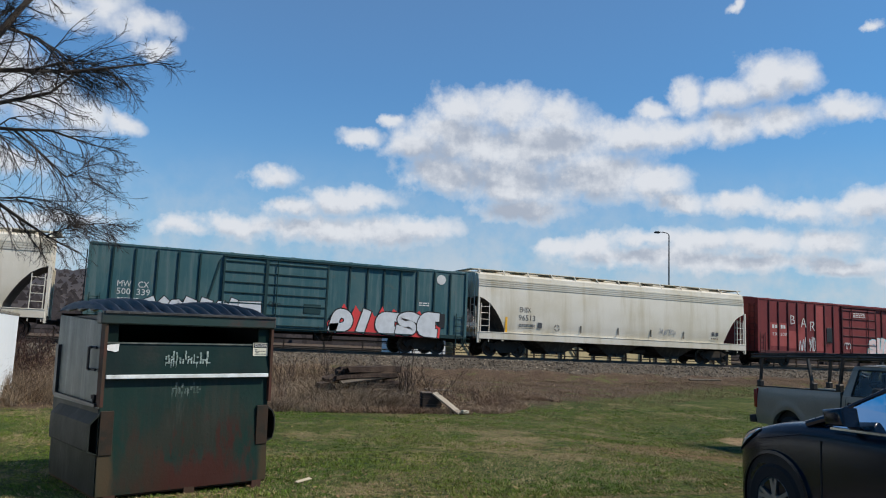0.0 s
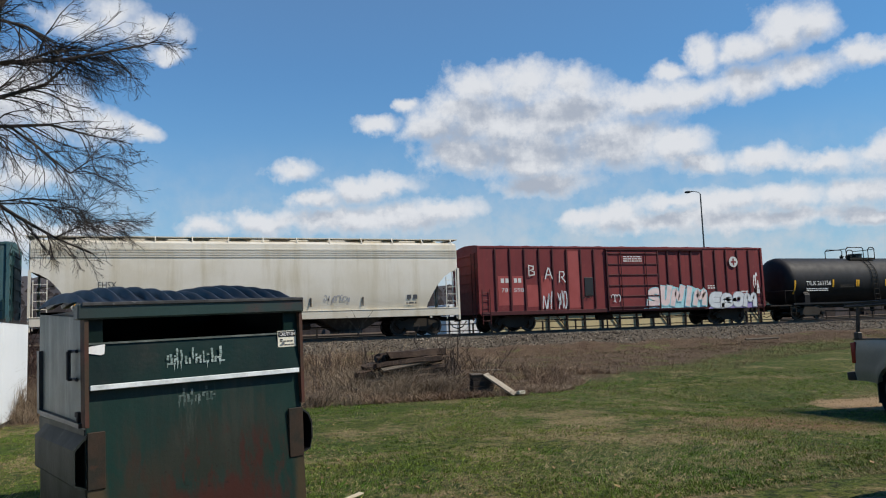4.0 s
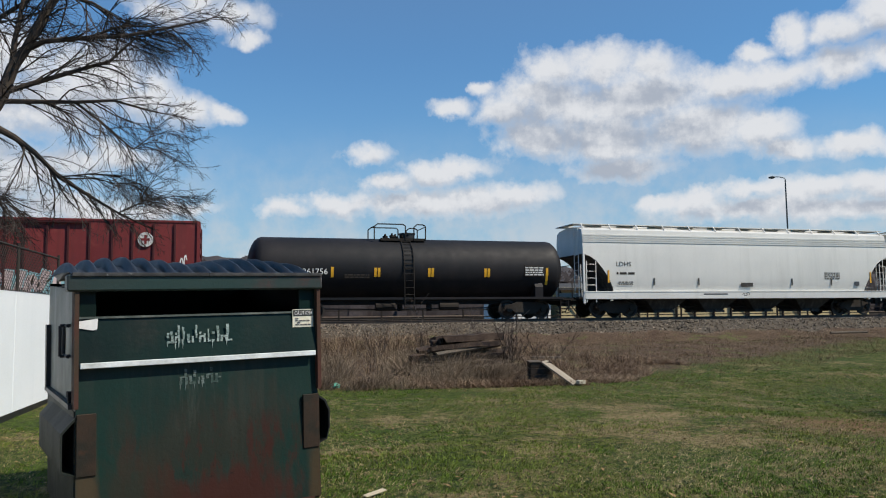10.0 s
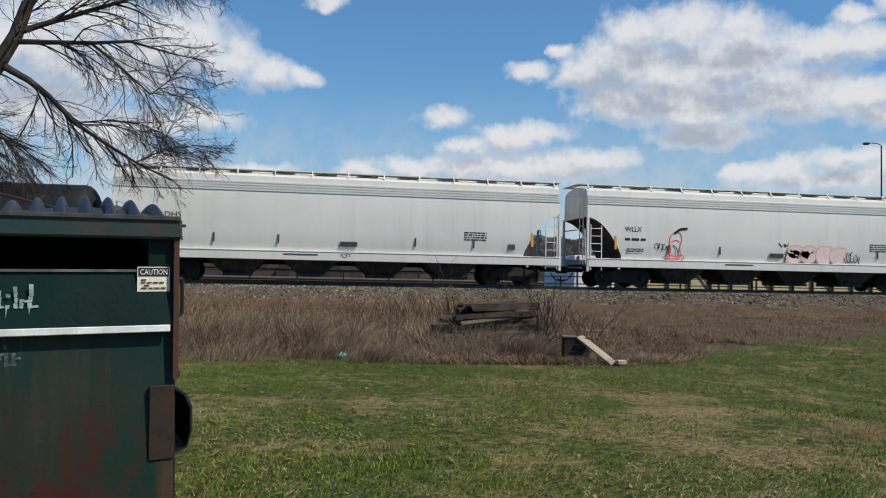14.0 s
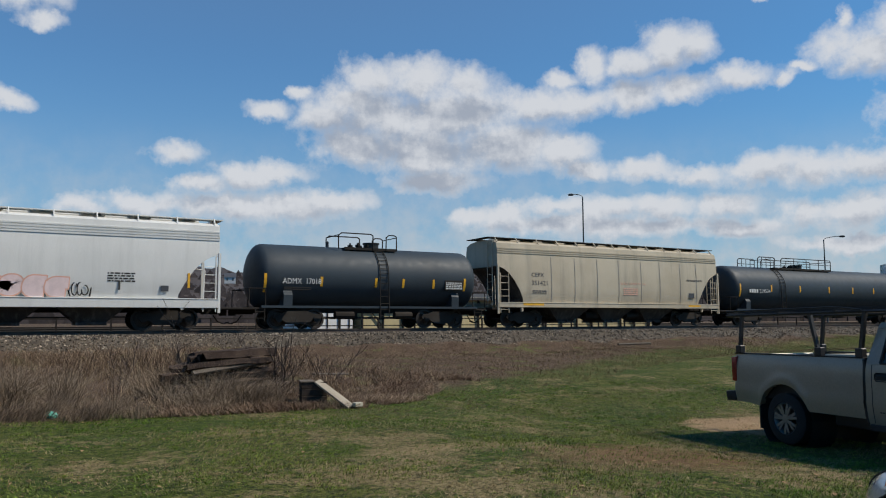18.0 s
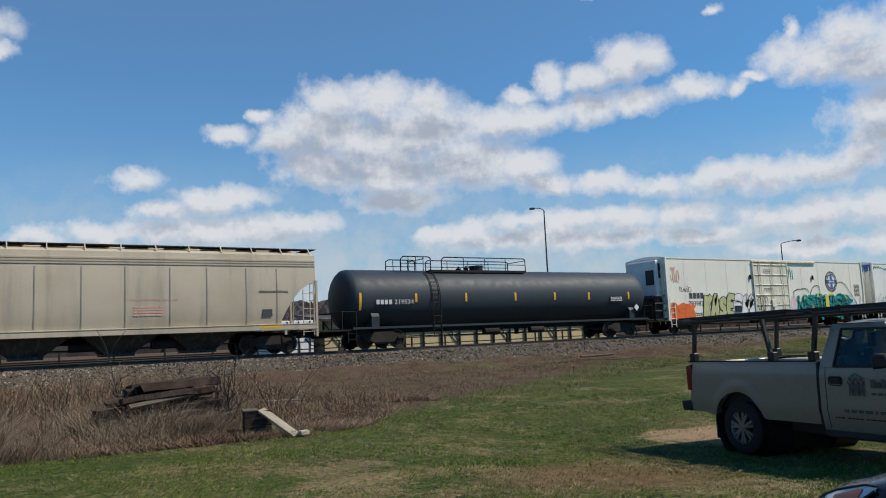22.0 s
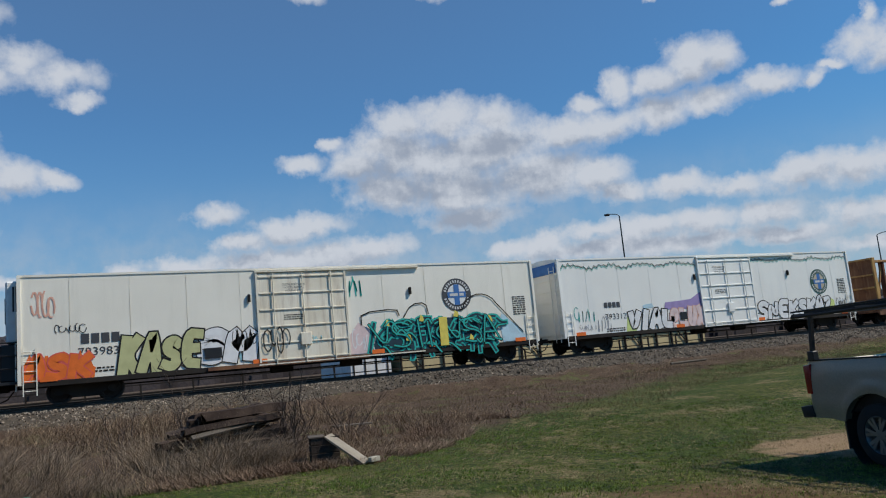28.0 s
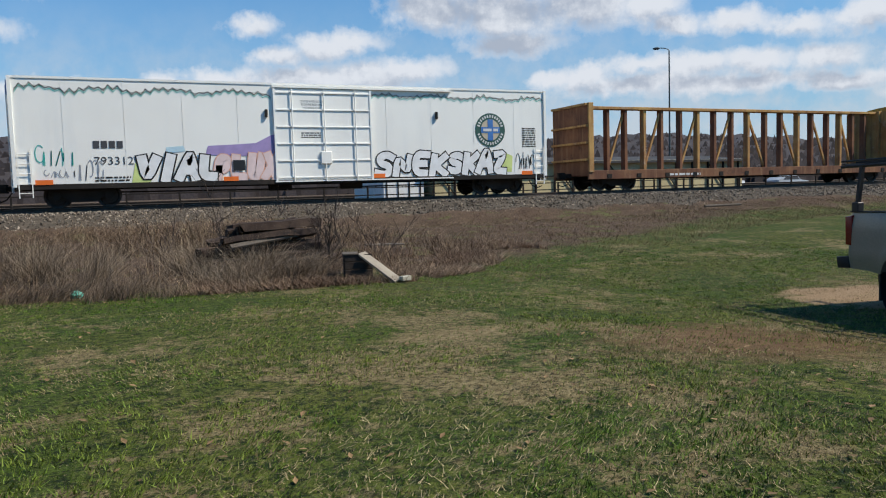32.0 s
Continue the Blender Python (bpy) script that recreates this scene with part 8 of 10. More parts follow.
for s in (-1, 1):
    lens = [(-0.49, 1.035, 1.05), (-0.42, 0.975, 1.045), (-0.34, 0.92, 1.022), (-0.26, 0.87, 0.998), (-0.18, 0.825, 0.965), (-0.10, 0.785, 0.925), (-0.02, 0.765, 0.87), (0.03, 0.76, 0.82)]
    lay = lambda x, z, o: (x, s * (suv_half(x) * (1 - 0.10 * max(0.0, (z - suv_top(x) + 0.12) / 0.12) ** 2) + o), z)
    hl = part("headlight", G().sheet([[lay(x, lo + (hi - lo) * k / 4, 0.008) for k in range(5)] for x, lo, hi in lens]), CLEAR, suv, "clear swept-back headlight", smooth=True)
    part("indicator", G().sheet([[lay(x, lo + (hi - lo) * (0.35 + 0.5 * k / 2), 0.014) for k in range(3)] for x, lo, hi in lens[1:4]]), AMBER, hl, "amber lamp inside the headlight", smooth=True)
    part("lens_rim", G().tube([lay(x, lo, 0.01) for x, lo, hi in lens] + [lay(x, hi, 0.01) for x, lo, hi in lens[::-1]], 0.006), DARK, hl)
    part("windscreen_pillar", G().tube([(-1.12, s * 0.84, 1.155), (-1.35, s * 0.80, 1.235), (-1.75, s * 0.72, 1.44), (-2.10, s * 0.66, 1.61)], 0.035, 8), NAVY, suv, smooth=True)
    part("rear_pillar", G().beam((-4.15, s * 0.84, 1.16), (-3.85, s * 0.66, 1.62), 0.2, 0.06), NAVY, suv)
    part("centre_pillar", G().beam((-2.65, s * 0.87, 1.17), (-2.65, s * 0.67, 1.66), 0.1, 0.05), DARK, suv)
    part("side_window", G().add([(-1.46, s * 0.868, 1.165), (-4.1, s * 0.868, 1.175), (-3.8, s * 0.672, 1.63), (-2.14, s * 0.672, 1.63), (-1.62, s * 0.775, 1.36)], [(0, 1, 2, 3, 4)]), GLASS, suv, "dark side glass")
    part("window_trim", G().beam((-1.46, s * (HS - 0.02), 1.15), (-4.15, s * (HS - 0.02), 1.17), 0.022, 0.02), CHROME, suv, "bright strip under the windows")
    mr = part("door_mirror", rounded([(-1.62, 1.19), (-1.58, 1.33), (-1.80, 1.36), (-1.83, 1.20)], "y", s * 1.02 - 0.11, s * 1.02 + 0.11, 0.04, 3), NAVY, suv, smooth=True)
    part("mirror_foot", G().beam((-1.72, s * 0.86, 1.17), (-1.72, s * 0.97, 1.22), 0.07, 0.04), DARK, mr)
    part("crease", G().tube([(x, s * (suv_half(x) * 0.992), suv_top(x) - 0.125 + 0.02 * (x < -1)) for x in np.linspace(-0.52, -3.7, 12)], 0.008), NAVY, suv)
    for x in (-1.35, -2.65, -3.65):
        part("door_seam", G().box(x - 0.006, s * HS - 0.01 + s * 0.002, 0.34, x + 0.006, s * HS + 0.004 + s * 0.002, 1.02), DARK, suv)
    for x in (-2.4, -3.45):
        part("door_handle", G().box(x, s * HS + s * 0.015 - 0.015, 0.98, x + 0.2, s * HS + s * 0.015 + 0.015, 1.02, 0.008), NAVY, suv)
part("windscreen", G().sheet([[(-1.16 + 0.16 * (1 - y_ * y_), y_ * 0.80, 1.175), (-1.60 + 0.12 * (1 - y_ * y_), y_ * 0.73, 1.39), (-2.06 + 0.08 * (1 - y_ * y_), y_ * 0.645, 1.62)] for y_ in np.linspace(-1, 1, 11)]), GLASS, suv, smooth=True)
part("cowl", G().sheet([[(-1.26 + 0.14 * (1 - y_ * y_), y_ * 0.82, 1.185), (-1.04 + 0.14 * (1 - y_ * y_), y_ * 0.82, 1.17)] for y_ in np.linspace(-1, 1, 9)]), DARK, suv)
for k in (0.62, -0.05):
    part("wiper", G().tube([(-0.98, k, 1.20), (-1.08, k - 0.12, 1.235), (-1.16, k - 0.62, 1.26)], 0.009), DARK, suv)
roof = [[(x, y_ * w_, z + 0.04 * (1 - y_ * y_)) for y_ in np.linspace(-1, 1, 11)] for x, z, w_ in ((-2.05, 1.63, 0.68), (-2.5, 1.68, 0.70), (-3.2, 1.68, 0.70), (-3.95, 1.62, 0.68), (-4.2, 1.50, 0.70))]
part("roof", G().sheet(roof), NAVY, suv, smooth=True)
part("rear_body", rounded([(-4.2, 1.0), (-4.26, 1.3), (-4.1, 1.56), (-4.0, 1.0)], "y", -0.66, 0.66, 0.04), NAVY, suv, smooth=True)
part("floor_pan", G().box(-4.2, -0.8, 0.24, -0.2, 0.8, 0.34), DARK, suv)
for y_ in (-0.4, 0.4):
    st = part("seat", rounded([(-2.7, 0.6), (-2.75, 1.30), (-2.6, 1.32), (-2.5, 0.85), (-2.1, 0.85), (-2.1, 0.6)], "y", y_ - 0.25, y_ + 0.25, 0.04), SEAT, suv, smooth=True)
    part("headrest", rounded([(-2.74, 1.30), (-2.75, 1.48), (-2.65, 1.50), (-2.62, 1.30)], "y", y_ - 0.13, y_ + 0.13, 0.03), SEAT, st, smooth=True)
part("dashboard", rounded([(-1.75, 0.85), (-1.7, 1.16), (-1.25, 1.14), (-1.25, 0.85)], "y", -0.78, 0.78, 0.03), DARK, suv, smooth=True)

# ---------------------------------------------------------------- an unseen wall added behind the parking lot
# blocks low sky, so car paint and dumpster front reflect something dark
BRICK = surface("plain_dark_brown_block_wall", (0.16, 0.12, 0.10), (0.13, 0.10, 0.085), 0.85, big=0.5, bump=0.3, bump_scale=12.0)
tagged(part("unseen_back_wall", G().box(-45, -12.4, -0.3, 40, -12.0, 5.5), BRICK), "unseen plain brown wall added behind the lot to darken reflections", "wall", kind="structure")
tagged(part("unseen_wall_cap", G().box(-45.2, -12.6, 5.5, 40.2, -11.8, 5.8), DARK), "unseen dark top edge of the added wall", "roof", kind="structure")
# ---------------------------------------------------------------- track, parking lot
track = thing("railway_track", "steel rails on timber sleepers on the ballast", "track", kind="structure")
for s in (-1, 1):
    g = G()
    y0 = YC + s * 0.72
    sec = [(y0 - 0.035, ZR), (y0 + 0.035, ZR), (y0 + 0.035, ZR - 0.035), (y0 + 0.01, ZR - 0.05), (y0 + 0.01, ZR - 0.14), (y0 + 0.07, ZR - 0.16), (y0 - 0.07, ZR - 0.16), (y0 - 0.01, ZR - 0.14), (y0 - 0.01, ZR - 0.05), (y0 - 0.035, ZR - 0.035)]
    g.prism(sec, "x", -600, 900)
    part("rail", g, M["rail"], track)
SLEEPER = surface("weathered_sleeper_timber", (0.075, 0.058, 0.045), (0.11, 0.09, 0.072), 0.9, objvar=0.3)
tie = G().box(-0.11, -1.3, -0.12, 0.11, 1.3, 0.0, 0.012).mesh("sleeper", SLEEPER)
rs = random.Random(3)
for i in range(130):
    part("sleeper", tie, None, track, m=pose(-12 + i * 0.55, YC + rs.uniform(-0.04, 0.04), ZR - 0.155, 0, 0, rs.uniform(-1, 1)))

# loose stones on the shoulder of the ballast
def stones(n, seed, size):
    r = np.random.default_rng(seed)
    x = r.uniform(-14, 62, n)
    t = r.random(n)
    y = 30.3 + t * 3.9
    z = np.interp(y, [30.2, 31.2, 32.6, 33.6], [0.22, 0.57, 1.08, 1.14])
    base = np.array([(1, 0, 0), (-1, 0, 0), (0, 1, 0), (0, -1, 0), (0, 0, 1), (0, 0, -1)], float)
    tri = np.array([(0, 2, 4), (2, 1, 4), (1, 3, 4), (3, 0, 4), (2, 0, 5), (1, 2, 5), (3, 1, 5), (0, 3, 5)])
    sc = (r.uniform(0.5, 1.2, (n, 1, 1)) * size) * r.uniform(0.6, 1.2, (n, 6, 1))
    v = base[None] * sc + r.normal(0, size * 0.25, (n, 6, 3)) + np.stack([x, y, z], -1)[:, None]
    f = tri[None] + (np.arange(n) * 6)[:, None, None]
    me = bpy.data.meshes.new("ballast_stones")
    me.from_pydata(v.reshape(-1, 3).tolist(), [], f.reshape(-1, 3).tolist())
    me.materials.append(surface("ballast_stone", (0.255, 0.208, 0.158), (0.105, 0.085, 0.066), 0.9, big=2.0, island=0.7))
    return me


tagged(part("ballast_stones", stones(20000, 5, 0.046)), "loose grey and brown crushed stones on the track shoulder", "gravel", kind="stuff")


def lot_material():
    m = surface("worn_grey_asphalt", (0.30, 0.258, 0.222), (0.25, 0.213, 0.182), 0.9, big=0.6, fine=70.0, grain=0.5, bump=0.5, bump_scale=70.0, spot=(0.17, 0.155, 0.14), spot_amt=0.5, spot_scale=0.9)
    nt = m.node_tree
    N, L = nt.nodes.new, nt.links.new
    p = nt.nodes["Principled BSDF"]
    src = p.inputs["Base Color"].links[0].from_socket
    tc = N("ShaderNodeTexCoord")
    nz = N("ShaderNodeTexNoise")
    nz.inputs["Scale"].default_value, nz.inputs["Detail"].default_value = 2.2, 6.0
    L(tc.outputs["Object"], nz.inputs["Vector"])
    mixv = N("ShaderNodeMix")
    mixv.data_type, mixv.blend_type = "RGBA", "ADD"
    mixv.inputs["Factor"].default_value = 0.55
    L(tc.outputs["Object"], mixv.inputs["A"])
    L(nz.outputs["Color"], mixv.inputs["B"])
    vo = N("ShaderNodeTexVoronoi")
    vo.feature = "DISTANCE_TO_EDGE"
    vo.inputs["Scale"].default_value = 1.15
    L(mixv.outputs["Result"], vo.inputs["Vector"])
    r = N("ShaderNodeMapRange")
    r.inputs["From Min"].default_value, r.inputs["From Max"].default_value = 0.0085, 0.001
    L(vo.outputs["Distance"], r.inputs["Value"])
    gate = N("ShaderNodeTexNoise")
    gate.inputs["Scale"].default_value = 0.8
    L(tc.outputs["Object"], gate.inputs["Vector"])
    gr = N("ShaderNodeMapRange")
    gr.inputs["From Min"].default_value, gr.inputs["From Max"].default_value = 0.42, 0.52
    L(gate.outputs[0], gr.inputs["Value"])
    mul = N("ShaderNodeMath")
    mul.operation = "MULTIPLY"
    L(r.outputs[0], mul.inputs[0])
    L(gr.outputs[0], mul.inputs[1])
    x = N("ShaderNodeMix")
    x.data_type = "RGBA"
    L(mul.outputs[0], x.inputs["Factor"])
    L(src, x.inputs["A"])
    x.inputs["B"].default_value = (0.045, 0.038, 0.03, 1)
    # dirt washed up along the kerb
    sep = N("ShaderNodeSeparateXYZ")
    L(tc.outputs["Object"], sep.inputs[0])
    sway = N("ShaderNodeTexNoise")
    sway.inputs["Scale"].default_value, sway.inputs["Detail"].default_value = 1.4, 7.0
    L(tc.outputs["Object"], sway.inputs["Vector"])
    reach = N("ShaderNodeMath")
    reach.operation = "MULTIPLY_ADD"
    L(sway.outputs[0], reach.inputs[0])
    reach.inputs[1].default_value = 1.5
    L(sep.outputs[1], reach.inputs[2])
    band = N("ShaderNodeMapRange")
    band.interpolation_type = "SMOOTHSTEP"
    band.inputs["From Min"].default_value, band.inputs["From Max"].default_value, band.inputs["To Max"].default_value = 5.35, 6.0, 0.8
    L(reach.outputs[0], band.inputs["Value"])
    dirt = N("ShaderNodeMix")
    dirt.data_type = "RGBA"
    L(band.outputs[0], dirt.inputs["Factor"])
    L(x.outputs["Result"], dirt.inputs["A"])
    dirt.inputs["B"].default_value = (0.085, 0.068, 0.052, 1)
    L(dirt.outputs["Result"], p.inputs["Base Color"])
    return m


LOT = lot_material()
lot_z = -0.11
xs = list(np.arange(-14, 20.1, 0.5))
rows = [[(x, along(KERB, x) - 0.05, lot_z + 0.025) for x in xs], [(x, along(KERB, x) - 0.5, lot_z) for x in xs], [(x, min(-1.0, along(KERB, x) - 2), lot_z) for x in xs], [(x, -14.0, lot_z) for x in xs]]
tagged(part("parking_lot", G().sheet(rows[::-1]), LOT, normals=False), "worn grey asphalt parking lot with cracks", "pavement", kind="structure")
# rolled asphalt kerb: a low rough berm along the edge of the lawn
g = G()
xs = np.arange(-14, 16.01, 0.12)
sec = [(-0.22, lot_z - 0.01), (-0.16, lot_z + 0.035), (-0.09, lot_z + 0.085), (0.0, lot_z + 0.115), (0.09, lot_z + 0.11), (0.16, 0.0), (0.2, -0.06)]
rows = []
for x in xs:
    yk = along(KERB, x)
    rows.append([(x + 0.02 * noise.noise((x * 4, i, 1)), yk + d + 0.03 * noise.noise((x * 2.2, i * 0.7, 0)), z + (0.03 * noise.noise((x * 3.5, i * 1.3, 4)) + 0.022 * noise.noise((x * 9.0, i * 2.3, 7))) * (0 < i < 5)) for i, (d, z) in enumerate(sec)])
tagged(part("kerb", G().sheet(rows), surface("crumbled_asphalt_kerb", (0.15, 0.128, 0.105), (0.065, 0.054, 0.044), 0.95, big=4.5, fine=38, grain=0.7, bump=1.0, bump_scale=34, spot=(0.25, 0.215, 0.165), spot_amt=0.8, spot_scale=9), normals=True), "rough rolled asphalt kerb with loose grit", "kerb", kind="structure")
YEL = surface("worn_yellow_line_paint", (0.60, 0.46, 0.09), (0.46, 0.36, 0.10), 0.8, big=3, fine=60, grain=0.35, spot=(0.28, 0.25, 0.18), spot_amt=0.9, spot_scale=9)


def painted_line(p, q, w, seed, keep=0.9):
    r = random.Random(seed)
    g = G()
    p, q = Vector(p), Vector(q)
    n = int((q - p).length / 0.05)
    d = (q - p) / n
    s = Vector((-d.y, d.x, 0)).normalized() * w / 4
    for i in range(n):
        for k in range(-2, 2):
            if r.random() < keep:
                a = p + d * i + s * k
                pts = [a, a + d, a + d + s, a + s]
                g.add([(v.x + r.uniform(-0.006, 0.006), v.y + r.uniform(-0.006, 0.006), v.z) for v in pts], [(0, 1, 2, 3)])
    return g


for i, (p, q, k) in enumerate((((-0.48, 5.02, lot_z + 0.006), (-0.62, 1.6, lot_z + 0.006), 0.95), ((2.42, 4.86, lot_z + 0.008), (2.05, 1.6, lot_z + 0.006), 0.88), ((5.25, 4.0, lot_z + 0.006), (4.8, 0.6, lot_z + 0.006), 0.85))):
    tagged(part("parking_line", painted_line(p, q, 0.11, i, k), YEL), "worn yellow parking line on the asphalt", "road marking", kind="structure")
g = painted_line((-1.0, 5.44, 0.03), (-0.2, 5.42, 0.03), 0.09, 9, 0.7)
tagged(part("kerb_paint", g, YEL), "flaked yellow paint on the kerb", "road marking", kind="structure")
STAIN = surface("dark_oil_stain", (0.10, 0.092, 0.085), (0.16, 0.146, 0.132), 0.7, big=9.0, bump_scale=60, spot=(0.24, 0.22, 0.2), spot_amt=0.7, spot_scale=14.0)
for i, (x, y, rx, ry) in enumerate(((1.53, 4.36, 0.10, 0.05), (1.66, 4.30, 0.05, 0.03), (2.9, 4.1, 0.05, 0.03))):
    r = random.Random(i)
    g = G().add([(x + rx * math.cos(a) * r.uniform(0.5, 1.3), y + ry * math.sin(a) * r.uniform(0.5, 1.3), lot_z + 0.005) for a in np.linspace(0, 2 * math.pi, 19)[:-1]], [tuple(range(18))])
    tagged(part("oil_stain", g, STAIN), "dark oil stain on the asphalt", "stain", kind="structure")
rd = random.Random(31)
for x0, x1, w0 in ((-0.6, 1.9, 0.32), (2.2, 3.6, 0.2), (-3.2, -1.2, 0.22)):
    up, dn = [], []
    for x in np.linspace(x0, x1, 26):
        k = math.sin(math.pi * (x - x0) / (x1 - x0)) ** 0.5
        up.append((x, along(KERB, x) - 0.19 - 0.02 * rd.random(), lot_z + 0.009))
        dn.append((x + 0.02 * rd.random(), along(KERB, x) - 0.2 - w0 * k * rd.uniform(0.45, 1.0), lot_z + 0.006))
    tagged(part("damp_stain", G().sheet([dn, up]), surface("damp_asphalt", (0.10, 0.092, 0.083), (0.075, 0.069, 0.062), 0.6, big=4, spot=(0.2, 0.185, 0.165), spot_amt=0.6, spot_scale=5), normals=False), "damp dark stain along the kerb", "stain", kind="structure")

# ---------------------------------------------------------------- grass, thatch and dead weeds


def blades(name, n, place, height, width, lean, material, label, category, seed, bend=0.35, seg=1):
    """Many thin upright blades; place(r, n) gives x, y, scale."""
    r = np.random.default_rng(seed)
    x, y, s = place(r, n)
    n = len(x)
    z = np.array([ground_z(a, b) for a, b in zip(x, y)]) - 0.01
    h = height * s * r.uniform(0.5, 1.25, n)
    a = r.uniform(0, 2 * np.pi, n)
    w = width * r.uniform(0.7, 1.3, n) / 2
    la = r.uniform(0, 2 * np.pi, n)
    ll = np.abs(r.normal(0, lean, n)) * h
    wx, wy = np.cos(a) * w, np.sin(a) * w
    lx, ly = np.cos(la) * ll, np.sin(la) * ll
    if lean >= 0.8:  # laid over in swathes, now this way, now that
        sw = np.array([noise.noise((p * 0.28, q * 0.45, 31)) for p, q in zip(x, y)])
        lx += np.clip(1.5 * sw + 0.15, -0.7, 0.8) * h
    if seg == 1:
        v = np.stack([np.stack([x - wx, y - wy, z], -1), np.stack([x + wx, y + wy, z], -1), np.stack([x + lx, y + ly, z + h], -1)], 1)
        f = np.arange(3)[None] + (np.arange(n) * 3)[:, None]
    else:
        m = 0.55
        v = np.stack([np.stack([x - wx, y - wy, z], -1), np.stack([x + wx, y + wy, z], -1),
                      np.stack([x + lx * bend + wx * 0.8, y + ly * bend + wy * 0.8, z + h * m], -1), np.stack([x + lx * bend - wx * 0.8, y + ly * bend - wy * 0.8, z + h * m], -1),
                      np.stack([x + lx, y + ly, z + h * 0.97], -1)], 1)
        f = None
    me = bpy.data.meshes.new(name)
    k = v.shape[1]
    if f is None:
        o = np.arange(n) * 5
        faces = [t for b in o.tolist() for t in ((b, b + 1, b + 2, b + 3), (b + 3, b + 2, b + 4))]
    else:
        faces = f.tolist()
    me.from_pydata(v.reshape(-1, 3).tolist(), [], faces)
    me.materials.append(material)
    return tagged(part(name, me), label, category, kind="stuff")


def lawn_place(r, n):
    # denser near the lot, thinner farther off
    y = 5.5 + 12.5 * r.random(n) ** 1.7
    x = r.uniform(-5.5, 19, n)
    # tufts: most blades gather round a nearby middle
    k = r.integers(0, n // 16, n)
    tuft = r.random(n) < 0.75
    x, y = np.where(tuft, x[k] + r.normal(0, 0.04, n), x), np.where(tuft, y[k] + r.normal(0, 0.04, n), y)
    ok = np.array([(b > along(KERB, a) + 0.16) and (b < along(LAWN, a) + 0.4) for a, b in zip(x, y)])
    t = np.array([noise.noise((a * 0.55, b * 0.55, 9)) + 0.5 * noise.noise((a * 2.5, b * 2.5, 2)) for a, b in zip(x, y)])
    ok &= (t > -0.15) | (r.random(n) < 0.3)
    ok &= (np.hypot((x - 14.0) / 1.5, (y - 11.3) / 1.4) > 1) & ((np.hypot((x - 9.1) / 2.1, (y - 9.2) / 1.3) > 1) | (r.random(n) < 0.35))
    return x[ok], y[ok], (0.7 + 0.5 * np.clip(t + 0.4, 0, 1))[ok]


def straw_place(r, n):
    y = 5.35 + 13 * r.random(n) ** 1.5
    x = r.uniform(-5.5, 19, n)
    t = np.array([noise.noise((a * 0.5 + 40, b * 0.5, 1)) + 0.6 * noise.noise((a * 2.0, b * 2.0, 6)) for a, b in zip(x, y)])
    near = np.array([b - along(KERB, a) for a, b in zip(x, y)])
    ok = ((near > 0.02) | (near > -0.16) & (r.random(n) < 0.35)) & ((t > -0.12) | (near < 1.1) & (r.random(n) < 0.8))
    return x[ok], y[ok], np.ones(ok.sum())


def weed_place(r, n):
    x = r.uniform(-28, 40, n)
    edge = np.array([along(LAWN, a) for a in x])
    y = edge - 0.1 + r.random(n) ** 1.1 * (30.6 - edge)
    t = np.array([noise.noise((a * 0.22, b * 0.35, 4)) + 0.5 * noise.noise((a * 0.9, b * 0.9, 8)) for a, b in zip(x, y)])
    thin = np.clip((13.5 - x) / 6, 0.12, 1)
    ok = r.random(n) < np.clip(0.45 + t, 0.08, 1) * thin
    # trodden bare about the timber heap and the crate
    ok &= ((np.hypot((x - 5.75) / 1.35, (y - 17.9) / 1.25) > 1) & (np.hypot((x - 7.1) / 0.9, (y - 16.1) / 0.9) > 1)) | (r.random(n) < 0.12)
    s = np.clip(0.5 + 1.3 * t, 0.15, 1.25) * np.clip((15.5 - x) / 7, 0.3, 1)
    # low at the lawn's edge
    s *= np.clip((y - edge + 0.5) / 2.0, 0.3, 1)
    # higher on the far left, lower towards the ballast
    s *= np.where(y > 27.5, 0.6, 1.0) * np.where(x < 3.0, 1.15, 1.0)
    return x[ok], y[ok], s[ok]


THATCH = surface("brown_thatch_blade", (0.20, 0.145, 0.085), (0.12, 0.095, 0.045), 0.85, big=0.5, island=0.5, bump=0)
GRASS = surface("spring_grass_blade", (0.074, 0.138, 0.013), (0.158, 0.192, 0.030), 0.7, big=0.5, island=0.65, bump=0)
STRAW = surface("dead_grass_blade", (0.377, 0.303, 0.164), (0.213, 0.156, 0.082), 0.8, big=0.5, island=0.45, bump=0)
WEED = surface("dry_weed_stem", (0.146, 0.0943, 0.0572), (0.0708, 0.0435, 0.0276), 0.85, big=0.35, island=0.7, bump=0)
WEED2 = surface("pale_dry_weed_stem", (0.396, 0.292, 0.18), (0.257, 0.179, 0.112), 0.85, big=0.35, island=0.5, bump=0)
blades("lawn_grass", 300000, lawn_place, 0.042, 0.011, 0.9, GRASS, "short green spring grass blades over the lawn", "grass", 1)
blades("dead_grass", 210000, straw_place, 0.034, 0.010, 1.7, STRAW, "flattened straw-coloured dead grass", "grass", 2)
blades("dry_weeds", 95000, weed_place, 0.80, 0.008, 1.15, WEED, "tangle of brown dry weed stems along the track", "weeds", 3, seg=2)
blades("bramble", 100000, weed_place, 0.46, 0.009, 2.0, WEED, "low brown tangle of bent stems", "weeds", 14, bend=0.6, seg=2)
